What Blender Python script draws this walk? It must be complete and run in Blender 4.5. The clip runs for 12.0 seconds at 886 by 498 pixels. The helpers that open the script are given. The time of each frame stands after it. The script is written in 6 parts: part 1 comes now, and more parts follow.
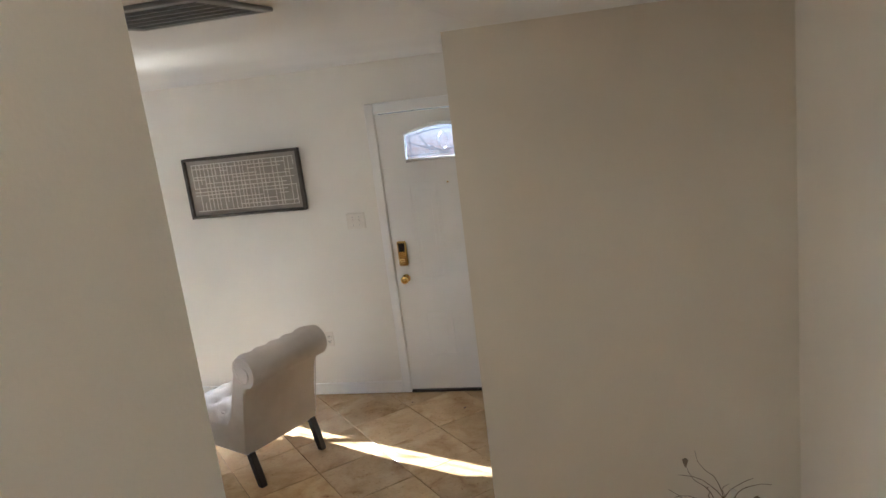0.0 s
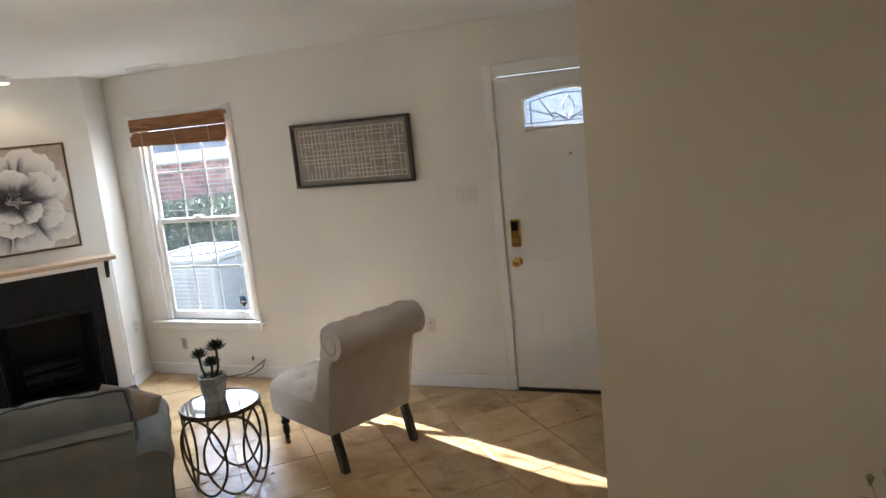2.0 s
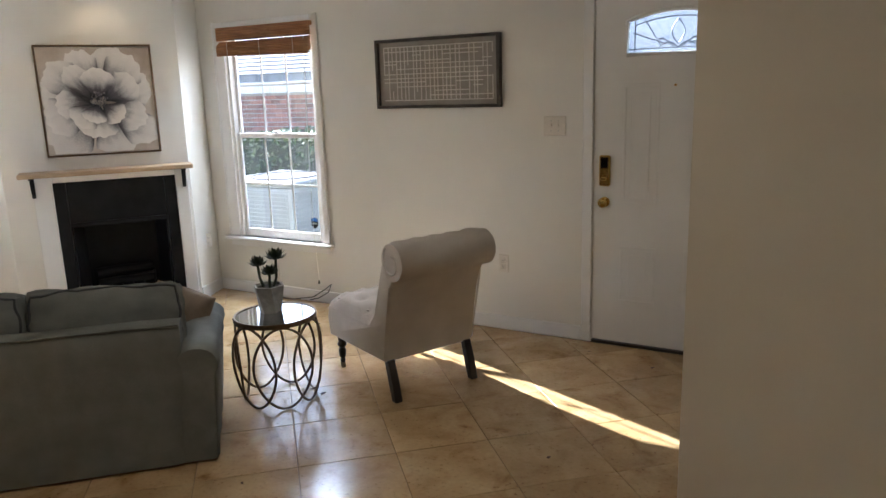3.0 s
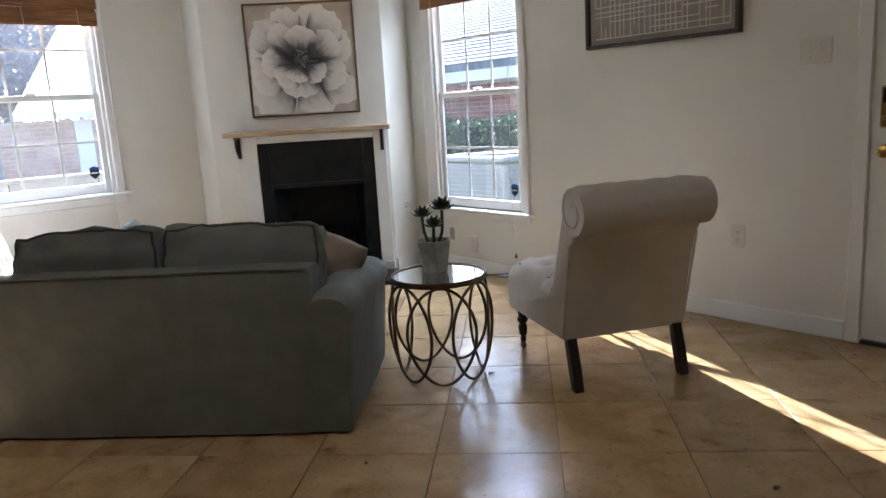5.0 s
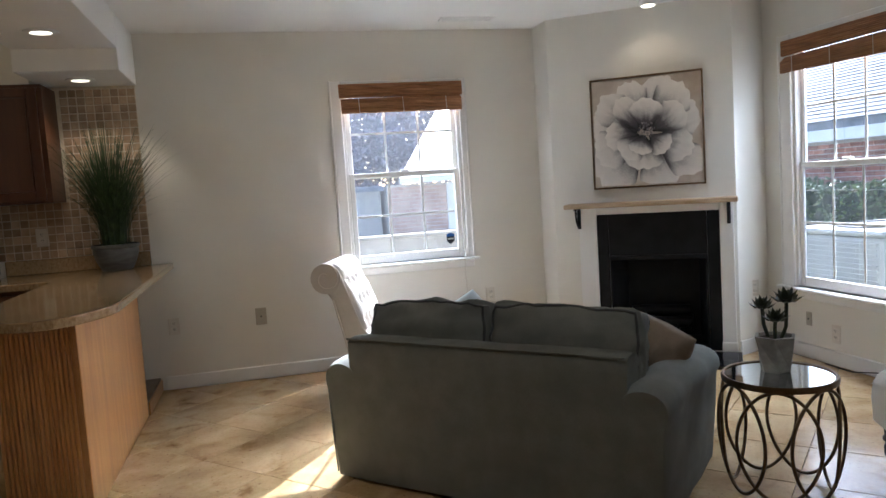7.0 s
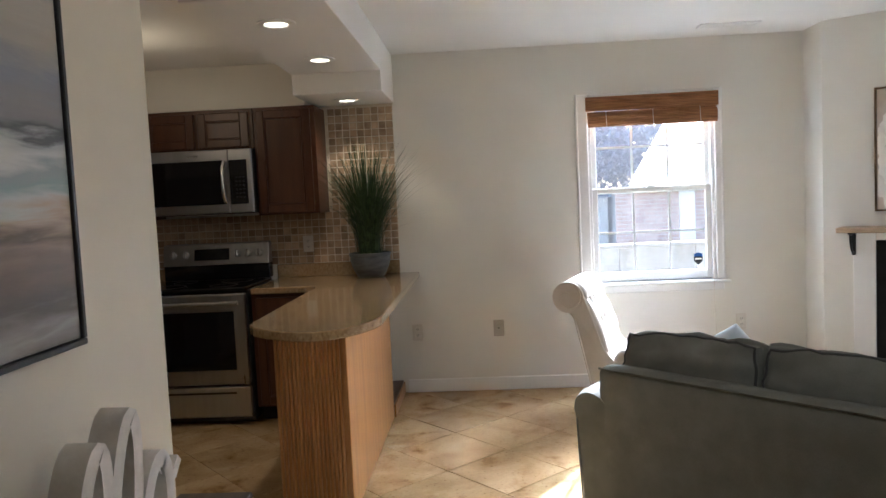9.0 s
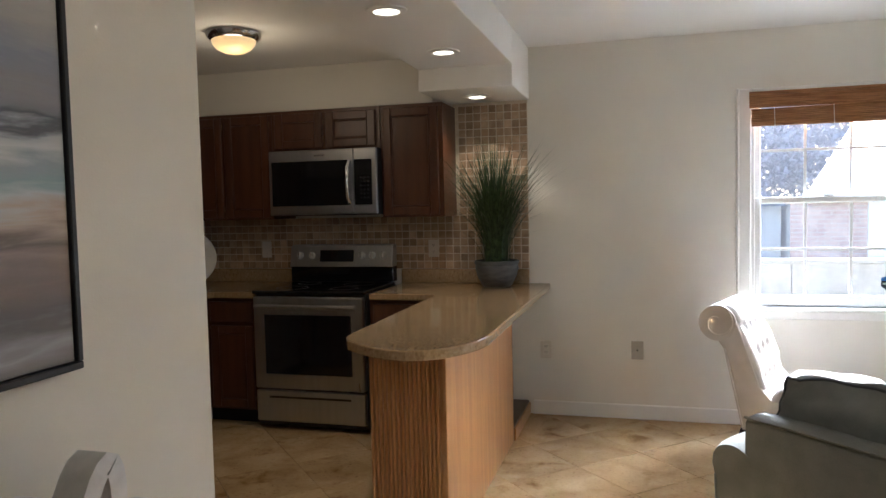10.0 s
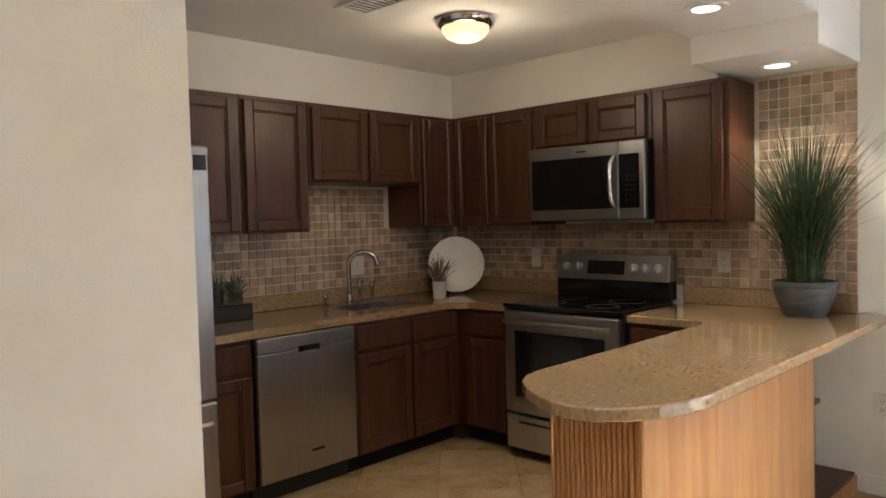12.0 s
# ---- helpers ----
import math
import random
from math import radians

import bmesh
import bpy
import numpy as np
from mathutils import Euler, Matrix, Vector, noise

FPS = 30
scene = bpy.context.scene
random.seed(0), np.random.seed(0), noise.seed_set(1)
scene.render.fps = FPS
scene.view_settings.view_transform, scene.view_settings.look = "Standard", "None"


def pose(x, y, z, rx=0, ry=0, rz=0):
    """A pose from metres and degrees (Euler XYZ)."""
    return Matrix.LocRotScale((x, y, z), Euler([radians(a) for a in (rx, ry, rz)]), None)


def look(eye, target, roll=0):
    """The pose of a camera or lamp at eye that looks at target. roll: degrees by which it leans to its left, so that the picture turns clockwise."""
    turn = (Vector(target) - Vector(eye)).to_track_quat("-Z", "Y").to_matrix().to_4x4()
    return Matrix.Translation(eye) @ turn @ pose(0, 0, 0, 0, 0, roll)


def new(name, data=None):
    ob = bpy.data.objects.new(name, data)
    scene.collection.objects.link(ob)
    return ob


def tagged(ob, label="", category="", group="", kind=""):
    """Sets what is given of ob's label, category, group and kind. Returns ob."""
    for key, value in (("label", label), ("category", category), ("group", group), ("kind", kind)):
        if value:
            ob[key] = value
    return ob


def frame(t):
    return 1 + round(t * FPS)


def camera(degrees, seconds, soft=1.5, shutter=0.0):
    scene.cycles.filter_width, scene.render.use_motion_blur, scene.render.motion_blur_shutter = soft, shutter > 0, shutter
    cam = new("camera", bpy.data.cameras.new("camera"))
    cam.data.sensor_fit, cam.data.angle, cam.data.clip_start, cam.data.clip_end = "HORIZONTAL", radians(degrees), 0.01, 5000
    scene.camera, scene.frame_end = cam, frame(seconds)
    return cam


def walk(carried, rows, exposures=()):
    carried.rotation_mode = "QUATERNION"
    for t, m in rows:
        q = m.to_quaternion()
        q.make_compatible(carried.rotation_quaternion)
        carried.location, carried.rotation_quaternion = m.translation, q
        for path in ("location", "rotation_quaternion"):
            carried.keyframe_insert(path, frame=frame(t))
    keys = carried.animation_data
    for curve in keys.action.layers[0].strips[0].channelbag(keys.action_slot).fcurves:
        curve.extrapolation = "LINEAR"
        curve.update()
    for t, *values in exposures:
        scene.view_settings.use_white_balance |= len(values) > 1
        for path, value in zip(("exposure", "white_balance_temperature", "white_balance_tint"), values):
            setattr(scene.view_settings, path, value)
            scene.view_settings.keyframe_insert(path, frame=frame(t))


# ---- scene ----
cam = camera(62.6, 12.0)
PATH = [
    (0, (0.12, 0.54, 2.215), (-0.332, 2.437, 1.769), -7.1),
    (0.5, (0.133, 0.619, 2.1), (-0.363, 2.508, 1.667), -7.0),
    (1, (0.081, 0.725, 2.01), (-0.407, 2.625, 1.625), -6.9),
    (1.5, (0.016, 0.852, 1.918), (-0.563, 2.732, 1.561), -6.6),
    (2, (0.01, 0.958, 1.815), (-0.751, 2.775, 1.47), -5.8),
    (2.5, (0.01, 1.071, 1.7), (-0.881, 2.824, 1.334), -4.2),
    (3, (-0.049, 1.207, 1.564), (-1.019, 2.902, 1.134), -1.8),
    (3.2, (-0.071, 1.265, 1.485), (-1.078, 2.918, 0.983), -1.5),
    (4.8, (-0.2, 1.817, 1.172), (-1.61, 3.174, 0.758), -3.4),
    (5, (-0.209, 1.889, 1.17), (-1.701, 3.166, 0.79), -3.4),
    (5.5, (-0.162, 2.008, 1.242), (-1.844, 3.043, 0.924), -3.6),
    (6, (-0.149, 2.013, 1.289), (-1.967, 2.804, 1.022), -3.6),
    (6.5, (-0.164, 2.011, 1.282), (-2.067, 2.585, 1.063), -3.7),
    (6.7, (-0.176, 2.013, 1.271), (-2.096, 2.539, 1.077), -3.7),
    (8.3, (-0.245, 1.889, 1.336), (-2.229, 2.065, 1.157), -3.6),
    (8.5, (-0.232, 1.885, 1.361), (-2.223, 1.981, 1.191), -3.4),
    (9, (-0.281, 1.848, 1.381), (-2.273, 1.736, 1.243), -2.7),
    (9.5, (-0.413, 1.874, 1.375), (-2.385, 1.56, 1.267), -1.9),
    (10, (-0.674, 1.982, 1.388), (-2.598, 1.447, 1.271), -1.3),
    (10.5, (-0.925, 2.058, 1.37), (-2.767, 1.289, 1.24), -1.0),
    (11, (-1.155, 2.14, 1.393), (-2.87, 1.121, 1.255), -1.0),
    (11.5, (-1.344, 2.22, 1.384), (-2.911, 0.981, 1.281), -1.2),
    (12, (-1.528, 2.25, 1.378), (-2.963, 0.859, 1.295), -1.5),
]
EXPOSE = [(0, 3.1, 5250, 10), (1.5, 2.75, 5500, 10), (2.5, 2.5, 5600, 10), (5, 2.15, 5350, 10), (6.5, 2.0, 5350, 10), (9, 2.45, 5350, 10), (10.5, 2.65, 5400, 10), (11, 2.95, 5450, 10), (12, 3.4, 5450, 10)]
walk(cam, [(t, look(eye, target, roll)) for t, eye, target, roll in PATH], EXPOSE)

# ---- world, sun and exposure ----
SUN = Vector((0.80, -0.305, -0.5)).normalized()
world = bpy.data.worlds.new("world")
scene.world = world
world.use_nodes = True
wn = world.node_tree.nodes
sky = wn.new("ShaderNodeTexSky")
sky.sky_type, sky.sun_disc = "NISHITA", False
sky.sun_elevation = math.asin(-SUN.z)
sky.sun_rotation = math.atan2(-SUN.x, -SUN.y)
world.node_tree.links.new(sky.outputs[0], wn["Background"].inputs[0])
wn["Background"].inputs[1].default_value = 0.125


def lamp(name, kind, power, m, color, **kw):
    data = bpy.data.lights.new(name, kind)
    data.energy, data.color = power, color
    for k, v in kw.items():
        if k == "size":
            data.size = v
        elif k == "size_y":
            data.shape, data.size_y = "RECTANGLE", v
        elif k == "angle":
            data.angle = v
        elif k == "soft":
            data.shadow_soft_size = v
        elif k == "spot":
            data.spot_size, data.spot_blend = v, 0.6
    ob = new(name, data)
    ob.matrix_world = m
    return ob


lamp("sun", "SUN", 5.0, Matrix.Translation((0, 0, 9)) @ SUN.to_track_quat("-Z", "Y").to_matrix().to_4x4(), (1, 0.94, 0.85), angle=radians(0.5))
# skylight that falls in through the two window openings
lamp("window_light_north", "AREA", 19, look((-3.86, 6.15, 2.55), (-3.3, 3.6, 0.5)), (0.88, 0.94, 1), size=1.0, size_y=0.6)
lamp("window_light_west", "AREA", 30, look((-6.2, 3.03, 2.5), (-3.6, 2.7, 0.5)), (0.88, 0.94, 1), size=1.0, size_y=0.6)

# ---- materials ----


def surf(name, c1, c2, scale=6.0, rough=0.6, bump=0.0, metal=0.0, fine=60.0, stretch=(1, 1, 1), spread=0.08, piece=False, extra=None, coat=0.0):
    """A node material: two colours mixed by coarse noise, a finer grain over them, relief and uneven gloss."""
    m = bpy.data.materials.new(name)
    m.use_nodes = True
    nt = m.node_tree
    N, L = nt.nodes, nt.links
    b = N["Principled BSDF"]
    tc = N.new("ShaderNodeTexCoord")
    mp = N.new("ShaderNodeMapping")
    mp.inputs["Scale"].default_value = stretch
    L.new(tc.outputs["Object"], mp.inputs["Vector"])
    n1, n2 = N.new("ShaderNodeTexNoise"), N.new("ShaderNodeTexNoise")
    n1.inputs["Scale"].default_value, n1.inputs["Detail"].default_value = scale, 5
    n2.inputs["Scale"].default_value, n2.inputs["Detail"].default_value = fine, 3
    L.new(mp.outputs[0], n1.inputs["Vector"])
    L.new(mp.outputs[0], n2.inputs["Vector"])
    if piece:
        oi = N.new("ShaderNodeObjectInfo")
        sh = N.new("ShaderNodeVectorMath")
        sh.operation = "MULTIPLY_ADD"
        sh.inputs[1].default_value = (1, 1, 1)
        sc = N.new("ShaderNodeMath")
        sc.operation = "MULTIPLY"
        sc.inputs[1].default_value = 40
        L.new(oi.outputs["Random"], sc.inputs[0])
        L.new(mp.outputs[0], sh.inputs[0])
        L.new(sc.outputs[0], sh.inputs[2])
        L.new(sh.outputs[0], n1.inputs["Vector"])
        L.new(sh.outputs[0], n2.inputs["Vector"])
    ramp = N.new("ShaderNodeValToRGB")
    ramp.color_ramp.elements[0].position, ramp.color_ramp.elements[1].position = 0.36, 0.66
    ramp.color_ramp.elements[0].color, ramp.color_ramp.elements[1].color = (*c1, 1), (*c2, 1)
    if extra:
        for pos, col in extra:
            e = ramp.color_ramp.elements.new(pos)
            e.color = (*col, 1)
    L.new(n1.outputs["Fac"], ramp.inputs[0])
    hsv = N.new("ShaderNodeHueSaturation")
    mr = N.new("ShaderNodeMapRange")
    mr.inputs["To Min"].default_value, mr.inputs["To Max"].default_value = 1 - spread, 1 + spread
    L.new(n2.outputs["Fac"], mr.inputs["Value"])
    last = mr.outputs[0]
    if piece:
        pr = N.new("ShaderNodeMapRange")
        pr.inputs["To Min"].default_value, pr.inputs["To Max"].default_value = (0.9, 1.08) if piece is True else piece
        L.new(oi.outputs["Random"], pr.inputs["Value"])
        mu = N.new("ShaderNodeMath")
        mu.operation = "MULTIPLY"
        L.new(last, mu.inputs[0])
        L.new(pr.outputs[0], mu.inputs[1])
        last = mu.outputs[0]
    L.new(last, hsv.inputs["Value"])
    L.new(ramp.outputs[0], hsv.inputs["Color"])
    L.new(hsv.outputs[0], b.inputs["Base Color"])
    rr = N.new("ShaderNodeMapRange")
    rr.inputs["To Min"].default_value, rr.inputs["To Max"].default_value = max(0.02, rough * 0.8), min(1, rough * 1.2)
    L.new(n1.outputs["Fac"], rr.inputs["Value"])
    L.new(rr.outputs[0], b.inputs["Roughness"])
    b.inputs["Metallic"].default_value = metal
    b.inputs["Coat Weight"].default_value = coat
    if bump:
        bp = N.new("ShaderNodeBump")
        bp.inputs["Strength"].default_value, bp.inputs["Distance"].default_value = bump, 0.004
        L.new(n2.outputs["Fac"], bp.inputs["Height"])
        L.new(bp.outputs[0], b.inputs["Normal"])
    return m


def glow(name, color, strength):
    m = bpy.data.materials.new(name)
    m.use_nodes = True
    b = m.node_tree.nodes["Principled BSDF"]
    b.inputs["Base Color"].default_value = (*color, 1)
    b.inputs["Emission Color"].default_value = (*color, 1)
    b.inputs["Emission Strength"].default_value = strength
    b.inputs["Roughness"].default_value = 0.3
    return m


def clear(name, tint=(1, 1, 1), rough=0.0):
    m = bpy.data.materials.new(name)
    m.use_nodes = True
    b = m.node_tree.nodes["Principled BSDF"]
    b.inputs["Base Color"].default_value = (*tint, 1)
    b.inputs["Transmission Weight"].default_value = 1
    b.inputs["Roughness"].default_value = rough
    b.inputs["IOR"].default_value = 1.45
    return m


WALL = surf("wall_paint", (0.76, 0.735, 0.675), (0.80, 0.775, 0.715), 1.6, 0.62, 0.08, fine=220, spread=0.015)
# WALL made warmer and darker: the stair side's dim warm light, as colour
WALLB = surf("warm_lit_wall_paint", (0.66, 0.60, 0.495), (0.70, 0.64, 0.53), 1.6, 0.62, 0.08, fine=220, spread=0.015)
CEIL = surf("ceiling_paint", (0.80, 0.79, 0.765), (0.84, 0.83, 0.805), 1.2, 0.75, 0.12, fine=160, spread=0.02)
TRIM = surf("white_trim_paint", (0.80, 0.79, 0.77), (0.84, 0.83, 0.81), 3, 0.38, 0.03, fine=90, spread=0.02)
DOORW = surf("door_paint", (0.78, 0.77, 0.74), (0.82, 0.81, 0.79), 3, 0.42, 0.05, fine=120, spread=0.02)


def travertine(name):
    """Honed gold travertine: drifting clouds, brown stains, pits and uneven polish, shifted from tile to tile."""
    m = bpy.data.materials.new(name)
    m.use_nodes = True
    N, L = m.node_tree.nodes, m.node_tree.links
    b = N["Principled BSDF"]
    tc, oi = N.new("ShaderNodeTexCoord"), N.new("ShaderNodeObjectInfo")
    sc = N.new("ShaderNodeMath")
    sc.operation, sc.inputs[1].default_value = "MULTIPLY", 40
    L.new(oi.outputs["Random"], sc.inputs[0])
    ad = N.new("ShaderNodeVectorMath")
    L.new(tc.outputs["Object"], ad.inputs[0])
    L.new(sc.outputs[0], ad.inputs[1])

    def cloud(scale, detail, twist):
        n = N.new("ShaderNodeTexNoise")
        n.inputs["Scale"].default_value, n.inputs["Detail"].default_value, n.inputs["Distortion"].default_value = scale, detail, twist
        L.new(ad.outputs[0], n.inputs["Vector"])
        return n.outputs["Fac"]

    def ramp(src, stops):
        r = N.new("ShaderNodeValToRGB")
        e = r.color_ramp.elements
        e[0].position, e[0].color = stops[0][0], (*stops[0][1], 1)
        e[1].position, e[1].color = stops[-1][0], (*stops[-1][1], 1)
        for p, c in stops[1:-1]:
            e.new(p).color = (*c, 1)
        L.new(src, r.inputs[0])
        return r.outputs[0]

    def times(a, c):
        x = N.new("ShaderNodeMix")
        x.data_type, x.blend_type = "RGBA", "MULTIPLY"
        x.inputs[0].default_value = 1
        L.new(a, x.inputs[6])
        L.new(c, x.inputs[7])
        return x.outputs[2]
    big, stain, fine = cloud(4.0, 6, 0.7), cloud(6.0, 9, 0.5), cloud(60, 4, 0.2)
    col = ramp(big, [(0.3, (0.40, 0.265, 0.125)), (0.5, (0.50, 0.35, 0.18)), (0.7, (0.575, 0.425, 0.24))])
    col = times(col, ramp(stain, [(0.27, (0.52, 0.42, 0.33)), (0.37, (0.86, 0.81, 0.75)), (0.47, (1, 1, 1))]))
    col = times(col, ramp(fine, [(0.27, (0.62, 0.56, 0.5)), (0.36, (0.96, 0.95, 0.94)), (0.7, (1.06, 1.06, 1.06))]))
    hs, pr = N.new("ShaderNodeHueSaturation"), N.new("ShaderNodeMapRange")
    pr.inputs["To Min"].default_value, pr.inputs["To Max"].default_value = 0.90, 1.08
    L.new(oi.outputs["Random"], pr.inputs["Value"])
    L.new(pr.outputs[0], hs.inputs["Value"])
    L.new(col, hs.inputs["Color"])
    L.new(hs.outputs[0], b.inputs["Base Color"])
    rr = N.new("ShaderNodeMapRange")
    rr.inputs["From Min"].default_value, rr.inputs["From Max"].default_value = 0.3, 0.7
    rr.inputs["To Min"].default_value, rr.inputs["To Max"].default_value = 0.26, 0.11
    L.new(stain, rr.inputs["Value"])
    L.new(rr.outputs[0], b.inputs["Roughness"])
    bp = N.new("ShaderNodeBump")
    bp.inputs["Strength"].default_value, bp.inputs["Distance"].default_value = 0.12, 0.004
    L.new(stain, bp.inputs["Height"])
    L.new(bp.outputs[0], b.inputs["Normal"])
    return m


TRAV = travertine("travertine")
GROUT = surf("floor_grout", (0.26, 0.185, 0.11), (0.34, 0.25, 0.155), 9, 0.85, 0.2)
CAB = surf("cherry_stained_oak", (0.062, 0.022, 0.0095), (0.098, 0.037, 0.0165), 3, 0.34, 0.14, fine=55, stretch=(5, 5, 0.4), spread=0.22)
OAK = surf("orange_oak_veneer", (0.39, 0.18, 0.06), (0.51, 0.265, 0.10), 4, 0.40, 0.12, fine=60, stretch=(7, 7, 0.45), spread=0.12)
GRAN = surf("gold_granite", (0.30, 0.20, 0.10), (0.385, 0.27, 0.15), 62, 0.15, 0.0, fine=280, stretch=(0.5, 1.4, 1), spread=0.36, extra=[(0.25, (0.12, 0.075, 0.04)), (0.76, (0.50, 0.385, 0.25))], coat=0.3)
STEEL = surf("brushed_steel", (0.43, 0.43, 0.435), (0.47, 0.47, 0.475), 2, 0.30, 0.03, metal=1, fine=160, stretch=(18, 18, 1), spread=0.035)
SILVER = surf("bright_silver_plastic", (0.55, 0.55, 0.54), (0.62, 0.62, 0.61), 8, 0.3, metal=0.3)
CHROME = surf("chrome", (0.62, 0.62, 0.64), (0.7, 0.7, 0.72), 8, 0.12, metal=1)
BLACK = surf("black_glass", (0.006, 0.006, 0.007), (0.010, 0.010, 0.011), 6, 0.07, spread=0.05)
BLKPL = surf("black_plastic", (0.012, 0.012, 0.013), (0.02, 0.02, 0.021), 20, 0.4, 0.05)
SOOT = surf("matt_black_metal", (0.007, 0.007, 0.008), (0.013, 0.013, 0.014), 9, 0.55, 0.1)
TUMB = surf("tumbled_stone_tile", (0.35, 0.235, 0.145), (0.55, 0.41, 0.28), 9, 0.55, 0.25, fine=120, spread=0.15, piece=(0.68, 1.2))
TILEG = surf("tile_grout", (0.64, 0.56, 0.44), (0.72, 0.64, 0.52), 30, 0.9, 0.2)
SOFA = surf("blue_grey_sofa_fabric", (0.142, 0.150, 0.138), (0.185, 0.194, 0.180), 9, 0.92, 0.5, fine=330, spread=0.22)
LINEN = surf("pale_linen", (0.50, 0.45, 0.40), (0.58, 0.53, 0.48), 5, 0.9, 0.30, fine=420, spread=0.10)
# piping of the sofa's fabric; the shade along its seams is put into the colour
PIPING = surf("seam_shade_piping", (0.05, 0.055, 0.06), (0.07, 0.075, 0.08), 30, 0.9)
BROWNP = surf("taupe_velvet", (0.19, 0.145, 0.10), (0.27, 0.21, 0.15), 9, 0.8, 0.3, fine=200, spread=0.15)
BLUEP = surf("pale_blue_cotton", (0.42, 0.50, 0.58), (0.66, 0.70, 0.74), 12, 0.85, 0.2)
DARKW = surf("black_stained_wood", (0.012, 0.008, 0.006), (0.024, 0.015, 0.010), 12, 0.3, 0.05)
BRONZE = surf("aged_bronze", (0.13, 0.085, 0.045), (0.22, 0.15, 0.085), 25, 0.38, 0.08, metal=0.85)
MIRROR = surf("mirror_top", (0.62, 0.66, 0.70), (0.68, 0.72, 0.76), 2, 0.04, metal=1, spread=0.01)
BAMBOO = surf("woven_bamboo", (0.23, 0.095, 0.030), (0.42, 0.20, 0.075), 10, 0.6, 0.35, fine=140, stretch=(0.6, 0.6, 12), spread=0.25)
BRASS = surf("polished_brass", (0.55, 0.36, 0.10), (0.66, 0.46, 0.16), 18, 0.16, metal=1)
FRAMEG = surf("grey_wood_frame", (0.045, 0.038, 0.032), (0.085, 0.072, 0.06), 14, 0.5, 0.15, stretch=(1, 1, 1))
MANTEL = surf("rustic_pine", (0.44, 0.31, 0.19), (0.58, 0.44, 0.30), 6, 0.6, 0.3, fine=50, stretch=(1, 6, 6), spread=0.2)
CANVAS = surf("grey_canvas", (0.30, 0.27, 0.235), (0.35, 0.32, 0.28), 12, 0.85, 0.3, fine=500)
CREAM = surf("cream_paint", (0.66, 0.62, 0.55), (0.74, 0.70, 0.64), 20, 0.8, 0.2)
PLATE = surf("white_plastic_plate", (0.69, 0.65, 0.58), (0.74, 0.70, 0.63), 6, 0.35)
SLOT = surf("socket_slots", (0.10, 0.095, 0.09), (0.14, 0.13, 0.12), 10, 0.5)
CHINA = surf("white_china", (0.74, 0.72, 0.68), (0.80, 0.78, 0.74), 5, 0.25, coat=0.3)
POTG = surf("grey_glazed_pot", (0.075, 0.08, 0.085), (0.14, 0.145, 0.15), 9, 0.45, 0.25, stretch=(1, 1, 4), spread=0.15)
CONC = surf("grey_concrete", (0.26, 0.25, 0.23), (0.40, 0.38, 0.35), 14, 0.85, 0.3, spread=0.15)
GRASS = surf("artificial_grass", (0.010, 0.028, 0.010), (0.052, 0.088, 0.03), 30, 0.5, spread=0.45, fine=60)
SUCC = surf("dark_succulent", (0.018, 0.03, 0.016), (0.045, 0.055, 0.03), 30, 0.5, spread=0.2)
HERB = surf("grey_green_herb", (0.10, 0.13, 0.09), (0.2, 0.22, 0.15), 30, 0.7, spread=0.25)
TWIG = surf("dry_twig", (0.09, 0.05, 0.03), (0.17, 0.10, 0.06), 40, 0.8, spread=0.2)
SOIL = surf("soil", (0.03, 0.02, 0.014), (0.06, 0.045, 0.03), 40, 0.95, 0.5)
SIGNW = surf("whitewashed_sign_wood", (0.56, 0.53, 0.50), (0.70, 0.67, 0.64), 12, 0.7, 0.2, spread=0.1)
CONSOLE = surf("dark_console_wood", (0.05, 0.032, 0.022), (0.10, 0.066, 0.045), 8, 0.45, 0.15, stretch=(0.6, 5, 5), spread=0.2)
BRICKR = surf("red_brick", (0.28, 0.105, 0.075), (0.42, 0.20, 0.15), 3, 0.85, 0.3, spread=0.25, fine=12)
MORTAR = surf("mortar", (0.44, 0.41, 0.38), (0.54, 0.51, 0.48), 20, 0.9, 0.2)
SHINGLE = surf("roof_shingle", (0.11, 0.125, 0.15), (0.19, 0.205, 0.24), 6, 0.85, 0.3, fine=30, spread=0.2)
SIDING = surf("white_siding", (0.70, 0.70, 0.68), (0.76, 0.76, 0.74), 2, 0.6)
HEDGE = surf("hedge_leaf", (0.045, 0.075, 0.022), (0.11, 0.15, 0.045), 5, 0.6, spread=0.3)
LAWN = surf("winter_lawn", (0.13, 0.14, 0.06), (0.24, 0.22, 0.12), 0.7, 0.95, 0.4, fine=30, spread=0.3)
ACGREY = surf("grey_painted_steel", (0.26, 0.265, 0.265), (0.31, 0.315, 0.315), 8, 0.5, 0.05)
CONCP = surf("concrete_path", (0.42, 0.40, 0.37), (0.52, 0.50, 0.47), 3, 0.9, 0.3)
STICK = surf("blue_sticker", (0.02, 0.10, 0.32), (0.03, 0.13, 0.38), 10, 0.4)
# lighter brick for the west house, with the yard's bright haze in its colour
BRICKP = surf("haze_pale_brick", (0.40, 0.27, 0.22), (0.54, 0.42, 0.36), 3, 0.85, 0.3, spread=0.2, fine=12)
SOOT.node_tree.nodes["Principled BSDF"].inputs["Specular IOR Level"].default_value = 0.2
GLASS = clear("window_glass")
